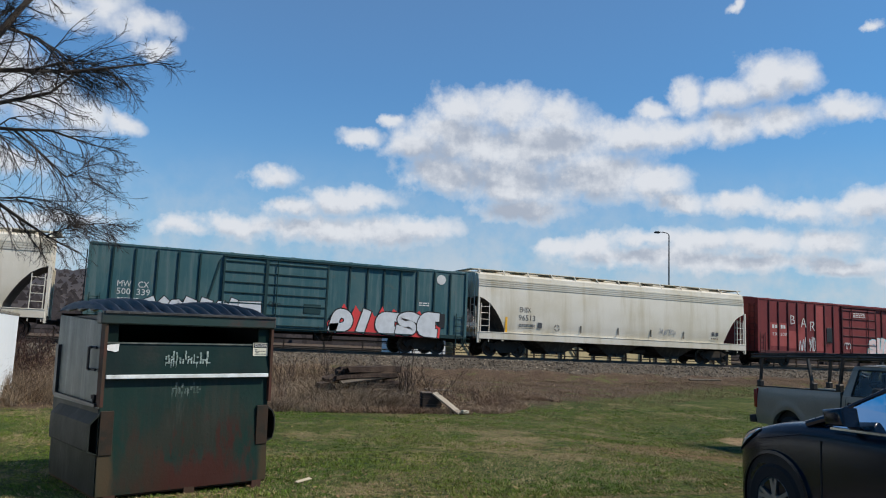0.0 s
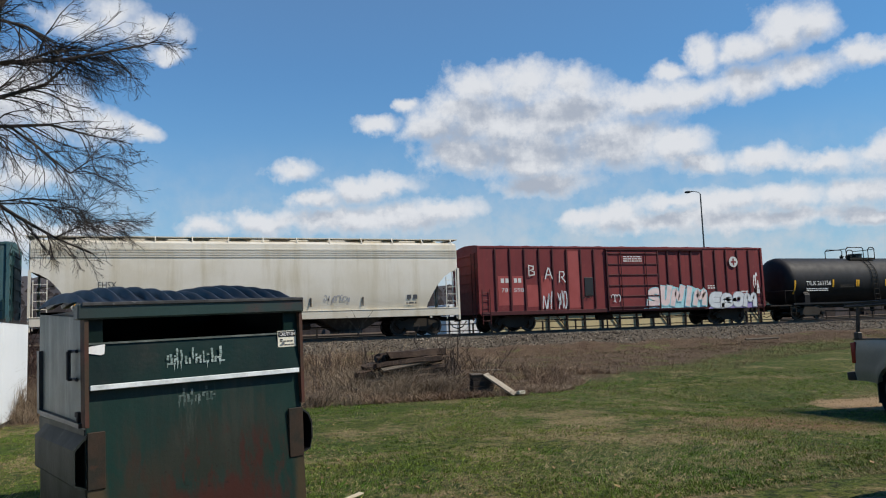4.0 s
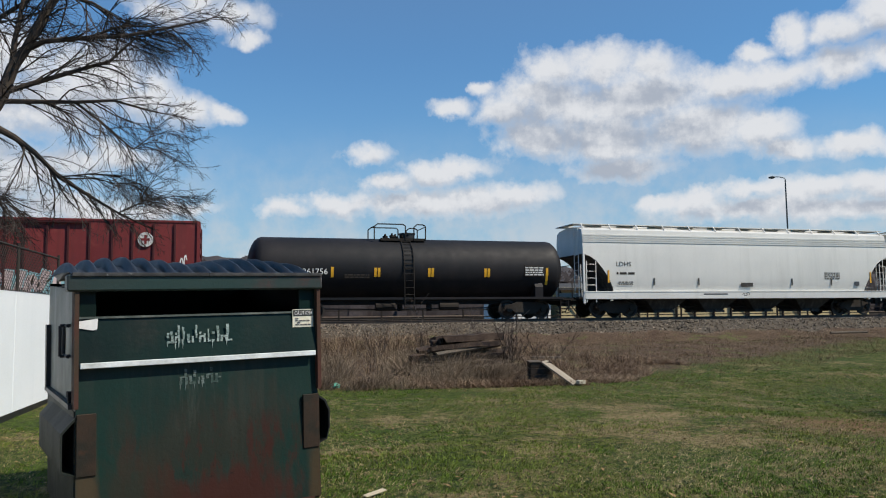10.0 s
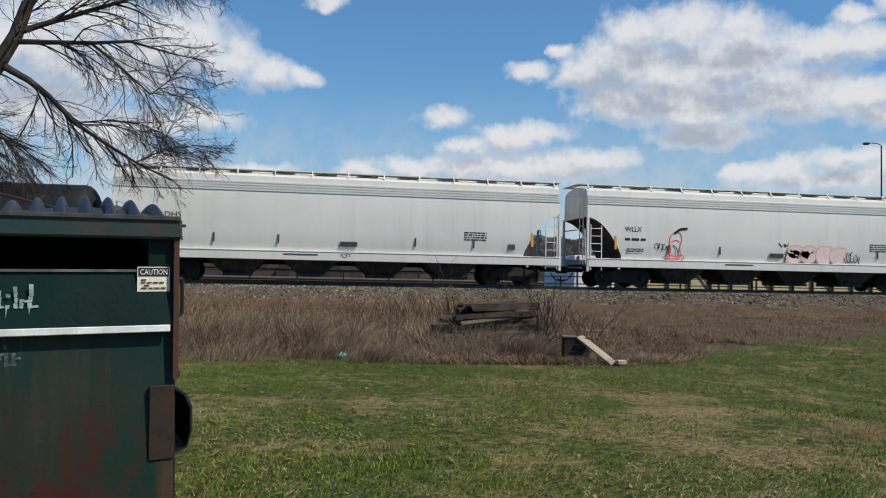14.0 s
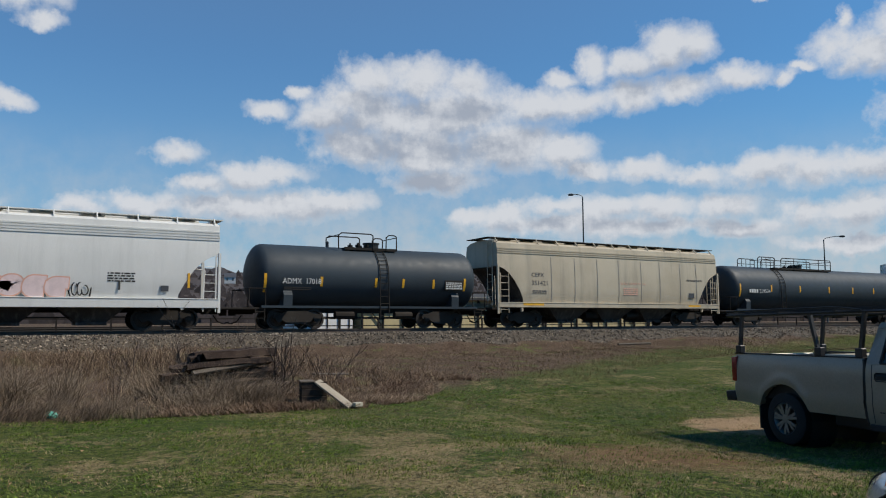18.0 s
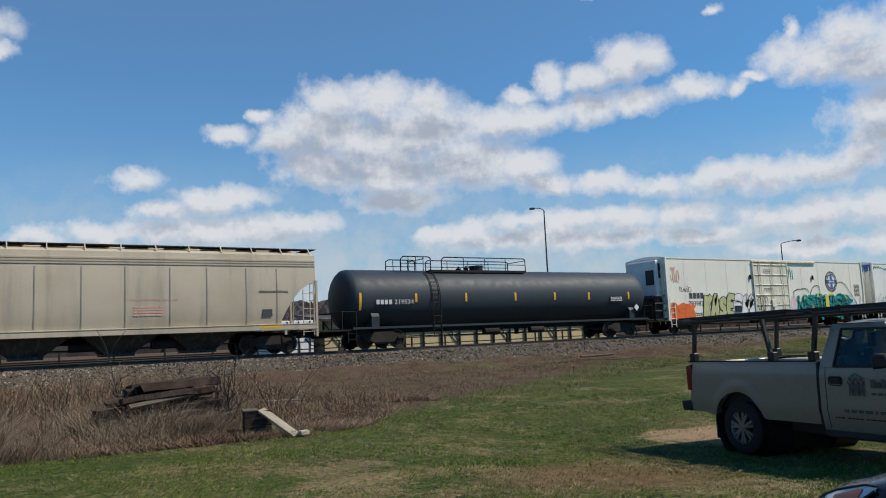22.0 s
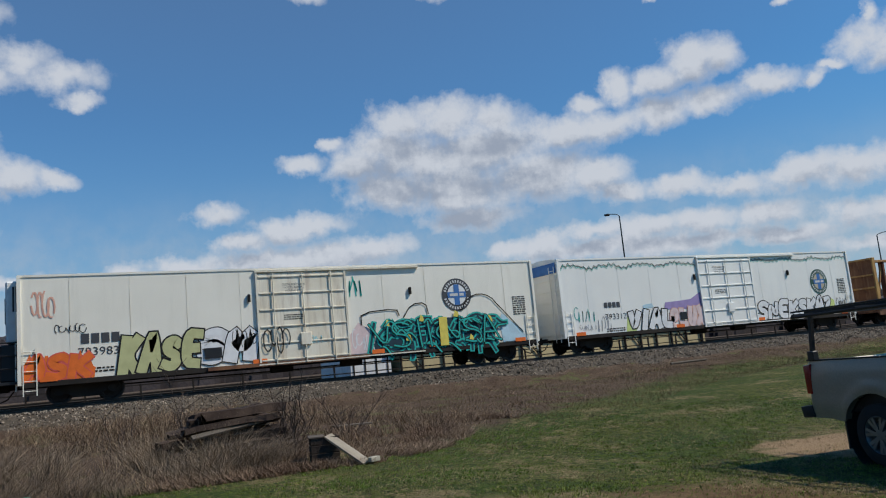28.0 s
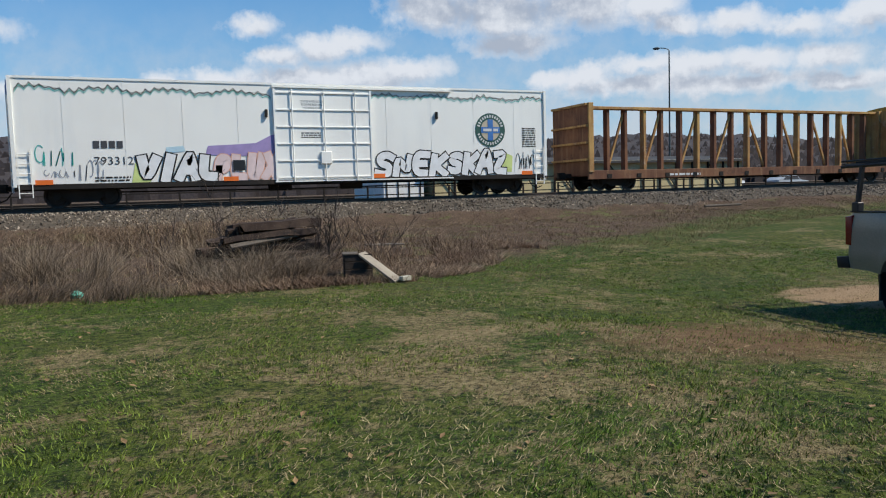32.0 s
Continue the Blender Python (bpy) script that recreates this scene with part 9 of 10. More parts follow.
def tussock_place(r, n):
    # bowed clumps of old grass, thickest about the timber heap
    m = 90
    cx, cy = r.uniform(-4, 5.6, m), r.uniform(15.9, 20.5, m)
    cx[:14], cy[:14] = r.uniform(4.2, 6.4, 14), r.uniform(16.7, 17.4, 14)
    k = r.integers(0, m, n)
    x, y = cx[k] + r.normal(0, 0.16, n), cy[k] + r.normal(0, 0.14, n)
    return x, y, np.clip((y - 15.4) / 2.6, 0.35, 0.9) * (0.55 + 0.4 * r.random(m)[k])


def litter_place(r, n):
    x, y = r.uniform(3.5, 13.0, n), 0.0
    edge = np.array([along(LAWN, a) for a in x])
    y = edge - 0.5 + np.abs(r.normal(0, 1.4, n))
    t = np.array([noise.noise((a * 0.9, b * 0.9, 21)) for a, b in zip(x, y)])
    ok = t > -0.1
    return x[ok], y[ok], np.ones(ok.sum())


blades("trodden_weeds", 26000, litter_place, 0.14, 0.018, 1.6, surface("flattened_brown_grass", (0.27, 0.19, 0.125), (0.15, 0.095, 0.062), 0.85, big=0.4, island=0.5, bump=0), "flattened red-brown dead grass at the lawn's edge", "weeds", 9)
blades("bowed_grass", 26000, tussock_place, 0.95, 0.007, 1.1, surface("grey_buff_dead_grass", (0.25, 0.19, 0.13), (0.15, 0.108, 0.074), 0.85, big=0.35, island=0.45, bump=0), "bowed grey dead grass clumps round the timber heap", "weeds", 8, bend=0.45, seg=2)
blades("pale_weeds", 60000, weed_place, 0.9, 0.0065, 1.25, WEED2, "pale bent dry grass among the weeds", "weeds", 4, seg=2)


def rough_place(r, n):
    x = r.uniform(8, 60, n)
    edge = np.array([along(LAWN, a) for a in x])
    y = edge - 2.5 + r.random(n) * (31.0 - edge + 2.5)
    ok = r.random(n) < 0.8
    return x[ok], y[ok], (0.5 + r.random(n))[ok]


blades("rough_grass", 60000, rough_place, 0.085, 0.014, 1.4, THATCH, "rough yellowed grass below the track", "grass", 6)

# ---------------------------------------------------------------- trees
BARK = surface("grey_brown_bark", (0.060, 0.046, 0.036), (0.036, 0.028, 0.024), 0.9, big=3, streak=(0.085, 0.070, 0.054), streak_amt=0.6, stretch=(9, 9, 1.5), bump=0.6, bump_scale=18)
TWIG = surface("dark_twig_bark", (0.030, 0.024, 0.022), (0.05, 0.04, 0.034), 0.9, bump=0)


class Tree:
    """Tapered limbs that fork, droop and end in fine twigs."""

    def __init__(self, seed, droop=0.25, spread=0.75, least=0.0065):
        self.r = random.Random(seed)
        self.limbs, self.twigs = G(), G()
        self.droop, self.spread, self.least = droop, spread, least

    def limb(self, pts, r0, r1, kids, depth, klen):
        pts = [Vector(p) for p in pts]
        n = len(pts) - 1
        for i in range(n):
            ra, rb = r0 + (r1 - r0) * i / n, r0 + (r1 - r0) * (i + 1) / n
            (self.limbs if ra > 0.02 else self.twigs).cyl(pts[i], pts[i + 1], ra, rb, n=9 if ra > 0.08 else 6 if ra > 0.03 else 3, cap=False)
        r = self.r
        for k in range(kids):
            t = min(1.0, 0.1 + 0.9 * (k + r.random()) / kids)
            i = min(n - 1, int(t * n))
            p = pts[i].lerp(pts[i + 1], t * n - i)
            d = (pts[i + 1] - pts[i]).normalized()
            self.grow(p, d, klen * r.uniform(0.6, 1.2) * (1.15 - 0.75 * t), min((r0 + (r1 - r0) * t) * r.uniform(0.45, 0.7), klen * 0.013), depth)

    def grow(self, p, d, length, rad, depth):
        r = self.r
        side = Vector((r.gauss(0, 1), r.gauss(0, 1), r.gauss(-0.6 * self.droop, 0.7))).normalized()
        d = (d + side * self.spread * r.uniform(0.6, 1.4)).normalized()
        pts, q = [p], Vector(p)
        k = 6 if depth > 1 else 5
        for i in range(k):
            sag = self.droop * (0.75 if i < k - 2 else -0.9)
            d = (d + Vector((r.gauss(0, 0.15), r.gauss(0, 0.15), r.gauss(0.02, 0.13) - sag * 0.55))).normalized()
            q = q + d * length / k
            pts.append(q.copy())
        rad = max(rad, self.least)
        if depth == 0:
            for i in range(len(pts) - 1):
                self.twigs.cyl(pts[i], pts[i + 1], rad * (1 - 0.13 * i), rad * (1 - 0.13 * (i + 1)), n=3, cap=False)
            return
        self.limb(pts, rad, max(self.least * 0.8, rad * 0.35), {4: 5, 3: 6, 2: 7, 1: 6}[depth], depth - 1, length * 0.62)


def tree(name, label, seed, base, limbs, droop, spread, depth, klen, kids, least=0.0065):
    t = Tree(seed, droop, spread, least)
    for pts, r0, r1 in limbs:
        t.limb(pts, r0, r1, kids, depth, klen)
    ob = thing(name, label, "tree", pose(*base))
    inv = Vector(base)
    for nm, g, m_, lb in (("trunk", t.limbs, BARK, "grey-brown trunk and limbs"), ("crown", t.twigs, TWIG, "fine bare twigs of the crown")):
        g.v = [tuple(Vector(v) - inv) for v in g.v]
        part(nm, g, m_, ob, lb, smooth=True, normals=False)
    return ob


b = (-10.0, 23.0, 0.1)
tree("bare_tree", "large leaning bare tree with drooping twigs beyond the fence", 12, b, [
    ([(-10, 23, 0.1), (-8.37, 23, 3.31), (-7.89, 23, 4.31), (-7.45, 23, 5), (-6.77, 23, 5.64), (-6.05, 23, 6.61)], 0.36, 0.20),
    ([(-6.05, 23, 6.61), (-5.57, 23, 7.56), (-5.31, 23, 8.43), (-5.03, 23, 8.89), (-4.47, 23, 10.17), (-3.97, 23, 11.11), (-3.32, 23.2, 12.33), (-2.67, 23.2, 13.55)], 0.19, 0.05),
    ([(-7.71, 23, 4.65), (-7.48, 23.13, 5.98), (-7.32, 23.27, 7.33), (-7.3, 23.4, 8.68), (-7.28, 23.6, 10.03), (-7.26, 23.6, 11.65)], 0.19, 0.06),
    ([(-5.34, 23, 8.43), (-5.34, 23.13, 9.16), (-5.22, 23.27, 10.27), (-5.14, 23.4, 11.21), (-5.04, 23.6, 12.34)], 0.09, 0.03),
    ([(-6.9, 23.8, 9.3), (-6.01, 23.8, 9.93), (-5.25, 23.8, 10.55), (-4.17, 23.8, 11.5)], 0.09, 0.03),
    ([(-5.03, 23, 8.89), (-4.56, 22.9, 9.13), (-3.62, 22.8, 9.27), (-2.5, 22.7, 9.4), (-1.53, 22.6, 9.65), (-0.38, 22.5, 9.98), (0.12, 22.4, 10.18)], 0.085, 0.012),
    ([(-3.54, 22.8, 9.26), (-2.7, 22.93, 9.73), (-1.73, 23.07, 9.91), (-0.56, 23.2, 10.51)], 0.045, 0.01),
    ([(-5.43, 23, 7.7), (-4.85, 23.1, 7.99), (-3.79, 23.2, 8.46), (-2.94, 23.3, 8.84), (-2.24, 23.4, 9.66), (-1.49, 23.5, 9.87)], 0.085, 0.015),
    ([(-5.64, 23, 7.41), (-4.79, 22.92, 7.43), (-3.7, 22.84, 7.47), (-2.75, 22.76, 7.56), (-1.77, 22.68, 7.31), (-0.87, 22.6, 7.15)], 0.075, 0.012),
    ([(-3.71, 22.9, 7.46), (-3.05, 22.85, 6.95), (-2.22, 22.8, 6.22), (-1.75, 22.75, 6.59), (-1.19, 22.7, 6.83)], 0.04, 0.01),
    ([(-5.8, 23, 6.75), (-5.24, 23.05, 6.45), (-4.73, 23.1, 6.05), (-4.12, 23.15, 5.42), (-3.29, 23.2, 4.89), (-2.61, 23.25, 4.48), (-1.69, 23.3, 4.04)], 0.1, 0.018),
    ([(-4.11, 23.1, 5.42), (-3.28, 23.2, 5.57), (-2.55, 23.3, 5.53), (-1.95, 23.4, 5.29)], 0.03, 0.01),
    ([(-2.6, 23.2, 4.48), (-1.91, 23.3, 4.87), (-1.09, 23.4, 5.04)], 0.03, 0.01),
    ([(-4.26, 23, 10.54), (-3.4, 23.2, 10.46), (-2.75, 23.4, 10.15), (-1.58, 23.6, 10.04)], 0.05, 0.012),
    ([(-6.69, 23, 5.57), (-6.16, 22.9, 5.3), (-5.61, 22.8, 4.79), (-5.21, 22.7, 4.27)], 0.06, 0.012),
    ([(-7.05, 23, 4.81), (-6.72, 23.1, 4.95), (-6.25, 23.2, 4.63), (-6.06, 23.3, 4.11)], 0.05, 0.012),
    ([(-7.48, 23.13, 5.98), (-8.68, 22.73, 6.88), (-10.08, 22.53, 7.48), (-11.48, 22.53, 7.38)], 0.09, 0.02),
    ([(-7.32, 23.27, 7.33), (-8.32, 23.77, 8.53), (-9.52, 24.07, 9.53), (-10.72, 24.27, 10.13)], 0.08, 0.02),
], 0.30, 0.72, 2, 2.3, 18, 0.0052)

b = (-12.5, 24.0, 0.2)
tree("bare_tree", "slender bare tree at the edge of the weeds", 21, b, [
    ([b, (-12.3, 24, 2.2), (-12.0, 24, 4.2), (-11.8, 24.1, 6.5), (-11.6, 24, 8.5)], 0.16, 0.04),
    ([(-12.0, 24, 4.0), (-10.8, 23.8, 5.4), (-9.6, 23.7, 6.0)], 0.07, 0.02),
    ([(-12.1, 24, 3.4), (-13.4, 23.8, 4.8), (-14.6, 23.9, 5.6)], 0.07, 0.02),
], 0.3, 0.7, 3, 1.7, 6)

b = (74.5, 23.2, 0.3)
over = lambda l, d, z: (74.5 - 0.3 * l + 0.95 * d, 23.2 + 0.95 * l + 0.3 * d, z)  # along and across the line of sight
tree("bare_tree", "broad bare tree beside the railway", 31, b, [
    ([b, over(0, 0, 2.2), over(0.1, 0, 3.6)], 0.36, 0.26),
    ([over(0.1, 0, 3.4), over(0.2, 0, 6.2), over(-0.3, 0.4, 8.6), over(0.0, 0.4, 11.0)], 0.17, 0.03),
    ([over(0, 0, 2.8), over(2.4, -0.6, 4.8), over(4.8, -1.0, 6.4), over(7.0, -1.2, 7.2)], 0.16, 0.025),
    ([over(0.1, 0, 3.4), over(1.6, 0.6, 6.2), over(3.2, 1.0, 8.4), over(4.4, 1.2, 10.0)], 0.15, 0.025),
    ([over(0, 0, 3.2), over(-1.4, -0.5, 6.0), over(-3.2, -0.8, 8.4), over(-4.4, -1.0, 9.8)], 0.15, 0.025),
    ([over(0, 0, 2.8), over(-2.5, 0.6, 4.6), over(-5.0, 1.0, 6.2), over(-7.0, 1.2, 7.0)], 0.14, 0.02),
    ([over(0.1, 0, 4.4), over(0.4, 2.4, 6.6), over(0.8, 4.2, 8.6)], 0.11, 0.02),
    ([over(0.1, 0, 4.4), over(-0.2, -2.4, 6.8), over(0.3, -4.0, 8.8)], 0.11, 0.02),
    ([over(2.4, -0.6, 4.8), over(3.8, -1.6, 5.2), over(5.4, -2.2, 4.8)], 0.08, 0.02),
], 0.05, 0.95, 3, 3.3, 9, 0.017)
b = (88.0, 22.5, 0.3)
tree("bare_tree", "bare tree standing farther along the railway", 33, b, [
    ([b, (88, 22.5, 3.5), (88.2, 22.4, 6), (88.0, 22.4, 9.5), (88.2, 22.2, 12.5)], 0.4, 0.06),
    ([(88, 22.5, 3.6), (86.4, 23.4, 6.4), (85.0, 24.0, 9.0)], 0.2, 0.04),
    ([(88.1, 22.5, 4.6), (89.6, 21.0, 7.4), (90.4, 20.0, 10.0)], 0.2, 0.04),
], 0.05, 0.95, 3, 3.4, 8, 0.018)


def bush(name, label, x, y, w, h, stems, seed, material, fat=1.0):
    """A leafless thicket: many thin forked stems from the ground."""
    r = random.Random(seed)
    g = G()
    for i in range(stems):
        px_, py = x + r.gauss(0, w * 0.33), y + r.gauss(0, w * 0.33)
        p = Vector((px_, py, ground_z(px_, py) - 0.05))
        d = Vector((r.gauss(0, 0.3), r.gauss(0, 0.3), 1)).normalized()
        hh = h * r.uniform(0.5, 1.1)
        pts = [p]
        for k in range(4):
            d = (d + Vector((r.gauss(0, 0.16), r.gauss(0, 0.16), 0.05))).normalized()
            pts.append(pts[-1] + d * hh / 4)
        for k in range(4):
            g.cyl(pts[k], pts[k + 1], fat * 0.013 * (1 - 0.2 * k), fat * 0.013 * (1 - 0.2 * (k + 1)), n=3, cap=False)
            if k:
                for q in range(3):
                    e = (d + Vector((r.gauss(0, 0.6), r.gauss(0, 0.6), r.gauss(0.1, 0.4)))).normalized()
                    a = pts[k]
                    m_ = a + e * hh * 0.16
                    g.cyl(a, m_, fat * 0.008, fat * 0.006, n=3, cap=False)
                    e2 = (e + Vector((r.gauss(0, 0.4), r.gauss(0, 0.4), r.gauss(0.1, 0.3)))).normalized()
                    g.cyl(m_, m_ + e2 * hh * 0.16, fat * 0.006, fat * 0.004, n=3, cap=False)
    ob = part(name, g, material, normals=False)
    return tagged(ob, label, "bush")


BRUSH = surface("reddish_brush_twig", (0.107, 0.0574, 0.041), (0.0697, 0.0394, 0.0312), 0.9, big=0.6, island=0.4, bump=0)
for i, (x, y, w, h, n) in enumerate(((-6.5, 20.6, 2.2, 2.4, 90), (-4.4, 21.2, 2.2, 2.2, 90), (-9.0, 21.5, 2.4, 2.6, 80), (-2.6, 21.0, 1.6, 1.7, 60), (-11.5, 22.5, 2.5, 2.8, 70),
                                    (43.0, 18.4, 3, 2.4, 150), (44.5, 16.6, 3.5, 3.0, 200), (46, 14.8, 3.5, 3.1, 200), (48, 13.2, 3.5, 3.0, 200), (50, 11.5, 4, 3.0, 180), (52, 9.5, 4, 2.8, 150), (66, 26, 5, 3.4, 150), (72, 25, 5, 3.0, 120), (80, 24, 6, 3.2, 80), (90, 23, 6, 3.2, 70))):
    bush("thicket", "leafless reddish-brown thicket among the weeds", x, y, w, h, n, 40 + i, BRUSH, 1.0 if x < 30 else 1.7)
SAPL = surface("bare_sapling_bark", (0.123, 0.0902, 0.0697), (0.082, 0.0615, 0.0492), 0.9, island=0.3, bump=0)
for i, (x, y, h) in enumerate(((6.85, 17.6, 1.7), (7.0, 17.9, 1.5), (6.8, 18.3, 1.9), (7.4, 18.6, 1.5), (5.2, 19.2, 1.9), (3.9, 19.5, 1.6), (8.6, 19.6, 1.5))):
    bush("sapling", "thin bare sapling growing out of the weeds", x, y, 0.25, h, 4, 80 + i, SAPL)

# ---------------------------------------------------------------- timber heap, crate and board
OLD_WOOD = surface("rotten_dark_timber", (0.03, 0.0188, 0.0142), (0.06, 0.0405, 0.03), 0.95, big=3, streak=(0.0263, 0.0188, 0.015), streak_amt=0.7, stretch=(1.2, 14, 14), bump=0.9, bump_scale=25, objvar=0.35)
GREY_WOOD = surface("grey_weathered_board", (0.136, 0.112, 0.088), (0.092, 0.076, 0.06), 0.9, big=2, streak=(0.112, 0.088, 0.064), streak_amt=0.6, stretch=(1.2, 14, 14), bump=0.6, bump_scale=25)
heap = thing("timber_heap", "heap of rotten dark railway sleepers half buried in weeds", "timber", pose(5.85, 18.5, 0.10, 0, 0, 6))
rt = random.Random(17)
for i in range(30):
    k = i // 6
    L_, h2, w2 = rt.uniform(1.5, 2.5) * (1 - 0.07 * k), rt.uniform(0.06, 0.10), rt.uniform(0.09, 0.13)
    xs = np.linspace(-L_ / 2, L_ / 2, 7)
    rows = []
    for q, u in enumerate(xs):
        f = 0.75 + 0.4 * rt.random() if q in (0, 6) else 0.92 + 0.16 * rt.random()
        o = (rt.uniform(-0.02, 0.02), rt.uniform(-0.02, 0.02))
        rows.append([(u + rt.uniform(-0.05, 0.05) * (q in (0, 6)), o[0] + a_ * w2 * f, o[1] + b_ * h2 * f) for a_, b_ in ((-1, -0.9), (0.1, -1), (1, -0.8), (0.95, 0.85), (0.0, 1.0), (-0.9, 0.8), (-1, -0.9))])
    g = G().sheet(rows)
    for end in (rows[0], rows[-1]):
        g.add(end[:6], [tuple(range(6))])
    part("sleeper", g, OLD_WOOD, heap, m=pose(rt.uniform(-0.3, 0.3), (i % 6 - 2.5) * 0.25 * (1 - 0.12 * k) + rt.uniform(-0.06, 0.06), 0.06 + 0.195 * k + rt.uniform(-0.02, 0.03), rt.uniform(-20, 20), rt.uniform(-6, 2), rt.uniform(-10, 10)))
for i, (x, y, a_) in enumerate(((-0.9, -0.5, 8),)):
    part("sleeper", G().box(-0.6, -0.1, -0.06, 0.6, 0.1, 0.06, 0.03), OLD_WOOD, heap, m=pose(x, y, 0.04, 4, 1, a_))
plank = part("plank", G().box(-0.7, -0.06, -0.02, 0.7, 0.06, 0.02, 0.005), GREY_WOOD, heap, "paler grey plank on the heap", m=pose(-0.1, -0.55, 0.60, 30, -7, 3))
tagged(part("board_scrap", G().box(-0.25, -0.1, -0.012, 0.25, 0.1, 0.012), GREY_WOOD, m=pose(6.1, 17.75, 0.16, 25, 4, 12)), "short pale board scrap lying in the weeds", "board")
tagged(part("board_scrap", G().box(-0.5, -0.09, -0.015, 0.5, 0.09, 0.015), GREY_WOOD, m=pose(9.0, 20.2, 0.32, 4, 2, 10)), "pale board lying in the weeds", "board")
tagged(part("board_scrap", G().box(-0.7, -0.08, -0.015, 0.7, 0.08, 0.015), GREY_WOOD, m=pose(-0.9, 18.0, 0.22, 3, 2, 5)), "grey board lying in the weeds", "board")
tagged(part("pole_scrap", G().cyl((-1.1, 0, 0), (1.1, 0, 0), 0.05, n=8), GREY_WOOD, m=pose(27.5, 28.6, 0.55, 0, 0, 4)), "pale pole lying below the track", "pole")
crate = thing("broken_crate", "broken dark wooden crate with a pale board leaning on it", "crate", pose(7.10, 16.30, 0.03, 0, 0, -14) @ Matrix.Diagonal((0.8, 0.8, 0.86, 1)))
DARKWOOD = surface("dark_wet_crate_wood", (0.035, 0.026, 0.021), (0.055, 0.042, 0.032), 0.9, big=3, bump=0.6, bump_scale=25)
for i in range(3):
    part("slat", G().box(-0.32, -0.22, 0.05 + 0.16 * i, -0.29, 0.3, 0.19 + 0.16 * i, 0.004), DARKWOOD, crate)
    part("slat", G().box(-0.3, -0.24, 0.05 + 0.16 * i, 0.3, -0.21, 0.19 + 0.16 * i, 0.004), DARKWOOD, crate)
part("crate_back", G().box(-0.3, 0.28, 0.02, 0.3, 0.31, 0.5, 0.004), DARKWOOD, crate)
part("crate_end", G().box(0.28, -0.22, 0.02, 0.31, 0.3, 0.42, 0.004), DARKWOOD, crate)
part("crate_lid", G().box(-0.34, -0.26, 0.505, 0.0, 0.3, 0.535, 0.005), GREY_WOOD, crate, "pale broken lid")
tagged(part("board", G().box(-0.47, -0.085, -0.02, 0.47, 0.085, 0.02, 0.004), surface("pale_new_board", (0.36, 0.31, 0.235), (0.27, 0.225, 0.17), 0.8, big=2, bump=0.3), m=pose(7.33, 15.80, 0.255, 14, 29.0, -60)), "pale wooden board leaning on the crate", "board")
tagged(part("board_block", G().box(-0.1, -0.05, 0, 0.1, 0.05, 0.08, 0.008), surface("pale_block_wood", (0.46, 0.42, 0.33), rough=0.8), m=pose(7.66, 15.42, 0.03, 0, 0, 20)), "pale block of wood at the board's foot", "board")
# litter
tagged(part("paper_scrap", G().box(-0.11, -0.03, 0, 0.11, 0.03, 0.012, 0.003), surface("dry_pale_stick", (0.55, 0.47, 0.34), rough=0.8), m=pose(1.52, 6.9, 0.03, 4, -6, 28)), "pale strip of bark on the lawn", "litter")
tagged(part("bag_scrap", G().lathe([(0, 0.02), (0.03, 0.09), (0.08, 0.10), (0.12, 0.05), (0.13, 0.0)], (0, 0, 0), "z", 9), plain("turquoise_plastic", (0.12, 0.50, 0.38)), m=pose(2.54, 16.5, 0.02, 10, 0, 0)), "crumpled turquoise plastic bag at the lawn's edge", "litter")
rl = random.Random(23)
LEAF = surface("dead_leaf", (0.246, 0.156, 0.0738), (0.164, 0.0984, 0.0492), 0.8, big=3, island=0.5, bump=0)
g = G()
for i in range(900):
    x, y = rl.uniform(-3.5, 14), 5.5 + 10.5 * rl.random() ** 2
    if y < along(KERB, x) + 0.1:
        continue
    s, a, t = rl.uniform(0.02, 0.045), rl.uniform(0, 6.28), rl.uniform(-0.4, 0.4)
    ca, sa = math.cos(a), math.sin(a)
    z = ground_z(x, y) + 0.02
    g.add([(x + s * (u * ca - v * sa), y + s * (u * sa + v * ca), z + s * t * u + 0.2 * s * abs(v)) for u, v in ((-1, 0), (-0.2, -0.55), (1, 0), (-0.2, 0.55))], [(0, 1, 2, 3)])
tagged(part("fallen_leaves", g, LEAF, normals=False), "scattered dead brown leaves on the lawn", "leaves", kind="stuff")
g = G()
for i in range(1700):
    x = rl.uniform(-4, 7)
    y = along(KERB, x) + rl.gauss(-0.16, 0.12)
    s = rl.uniform(0.003, 0.009) if i % 3 else rl.uniform(0.006, 0.014)
    z = lot_z + 0.012 if y < along(KERB, x) - 0.25 else lot_z + 0.02 + 0.1 * max(0, min(1, (y - along(KERB, x) + 0.25) / 0.25))
    g.add([(x + s, y, z), (x - s * 0.6, y + s, z), (x - s * 0.5, y - s * 0.9, z), (x, y, z + s * 1.1)], [(0, 1, 3), (1, 2, 3), (2, 0, 3)])
tagged(part("kerb_grit", g, surface("grit", (0.20, 0.175, 0.145), rough=0.95, island=0.6, bump=0), normals=False), "loose grit and crumbs along the kerb", "grit", kind="stuff")

# ---------------------------------------------------------------- what lies beyond the track
WOODS = surface("bare_wooded_hillside", (0.060, 0.050, 0.048), (0.042, 0.036, 0.036), 0.95, big=0.02, fine=0.5, grain=0.4, bump=0)


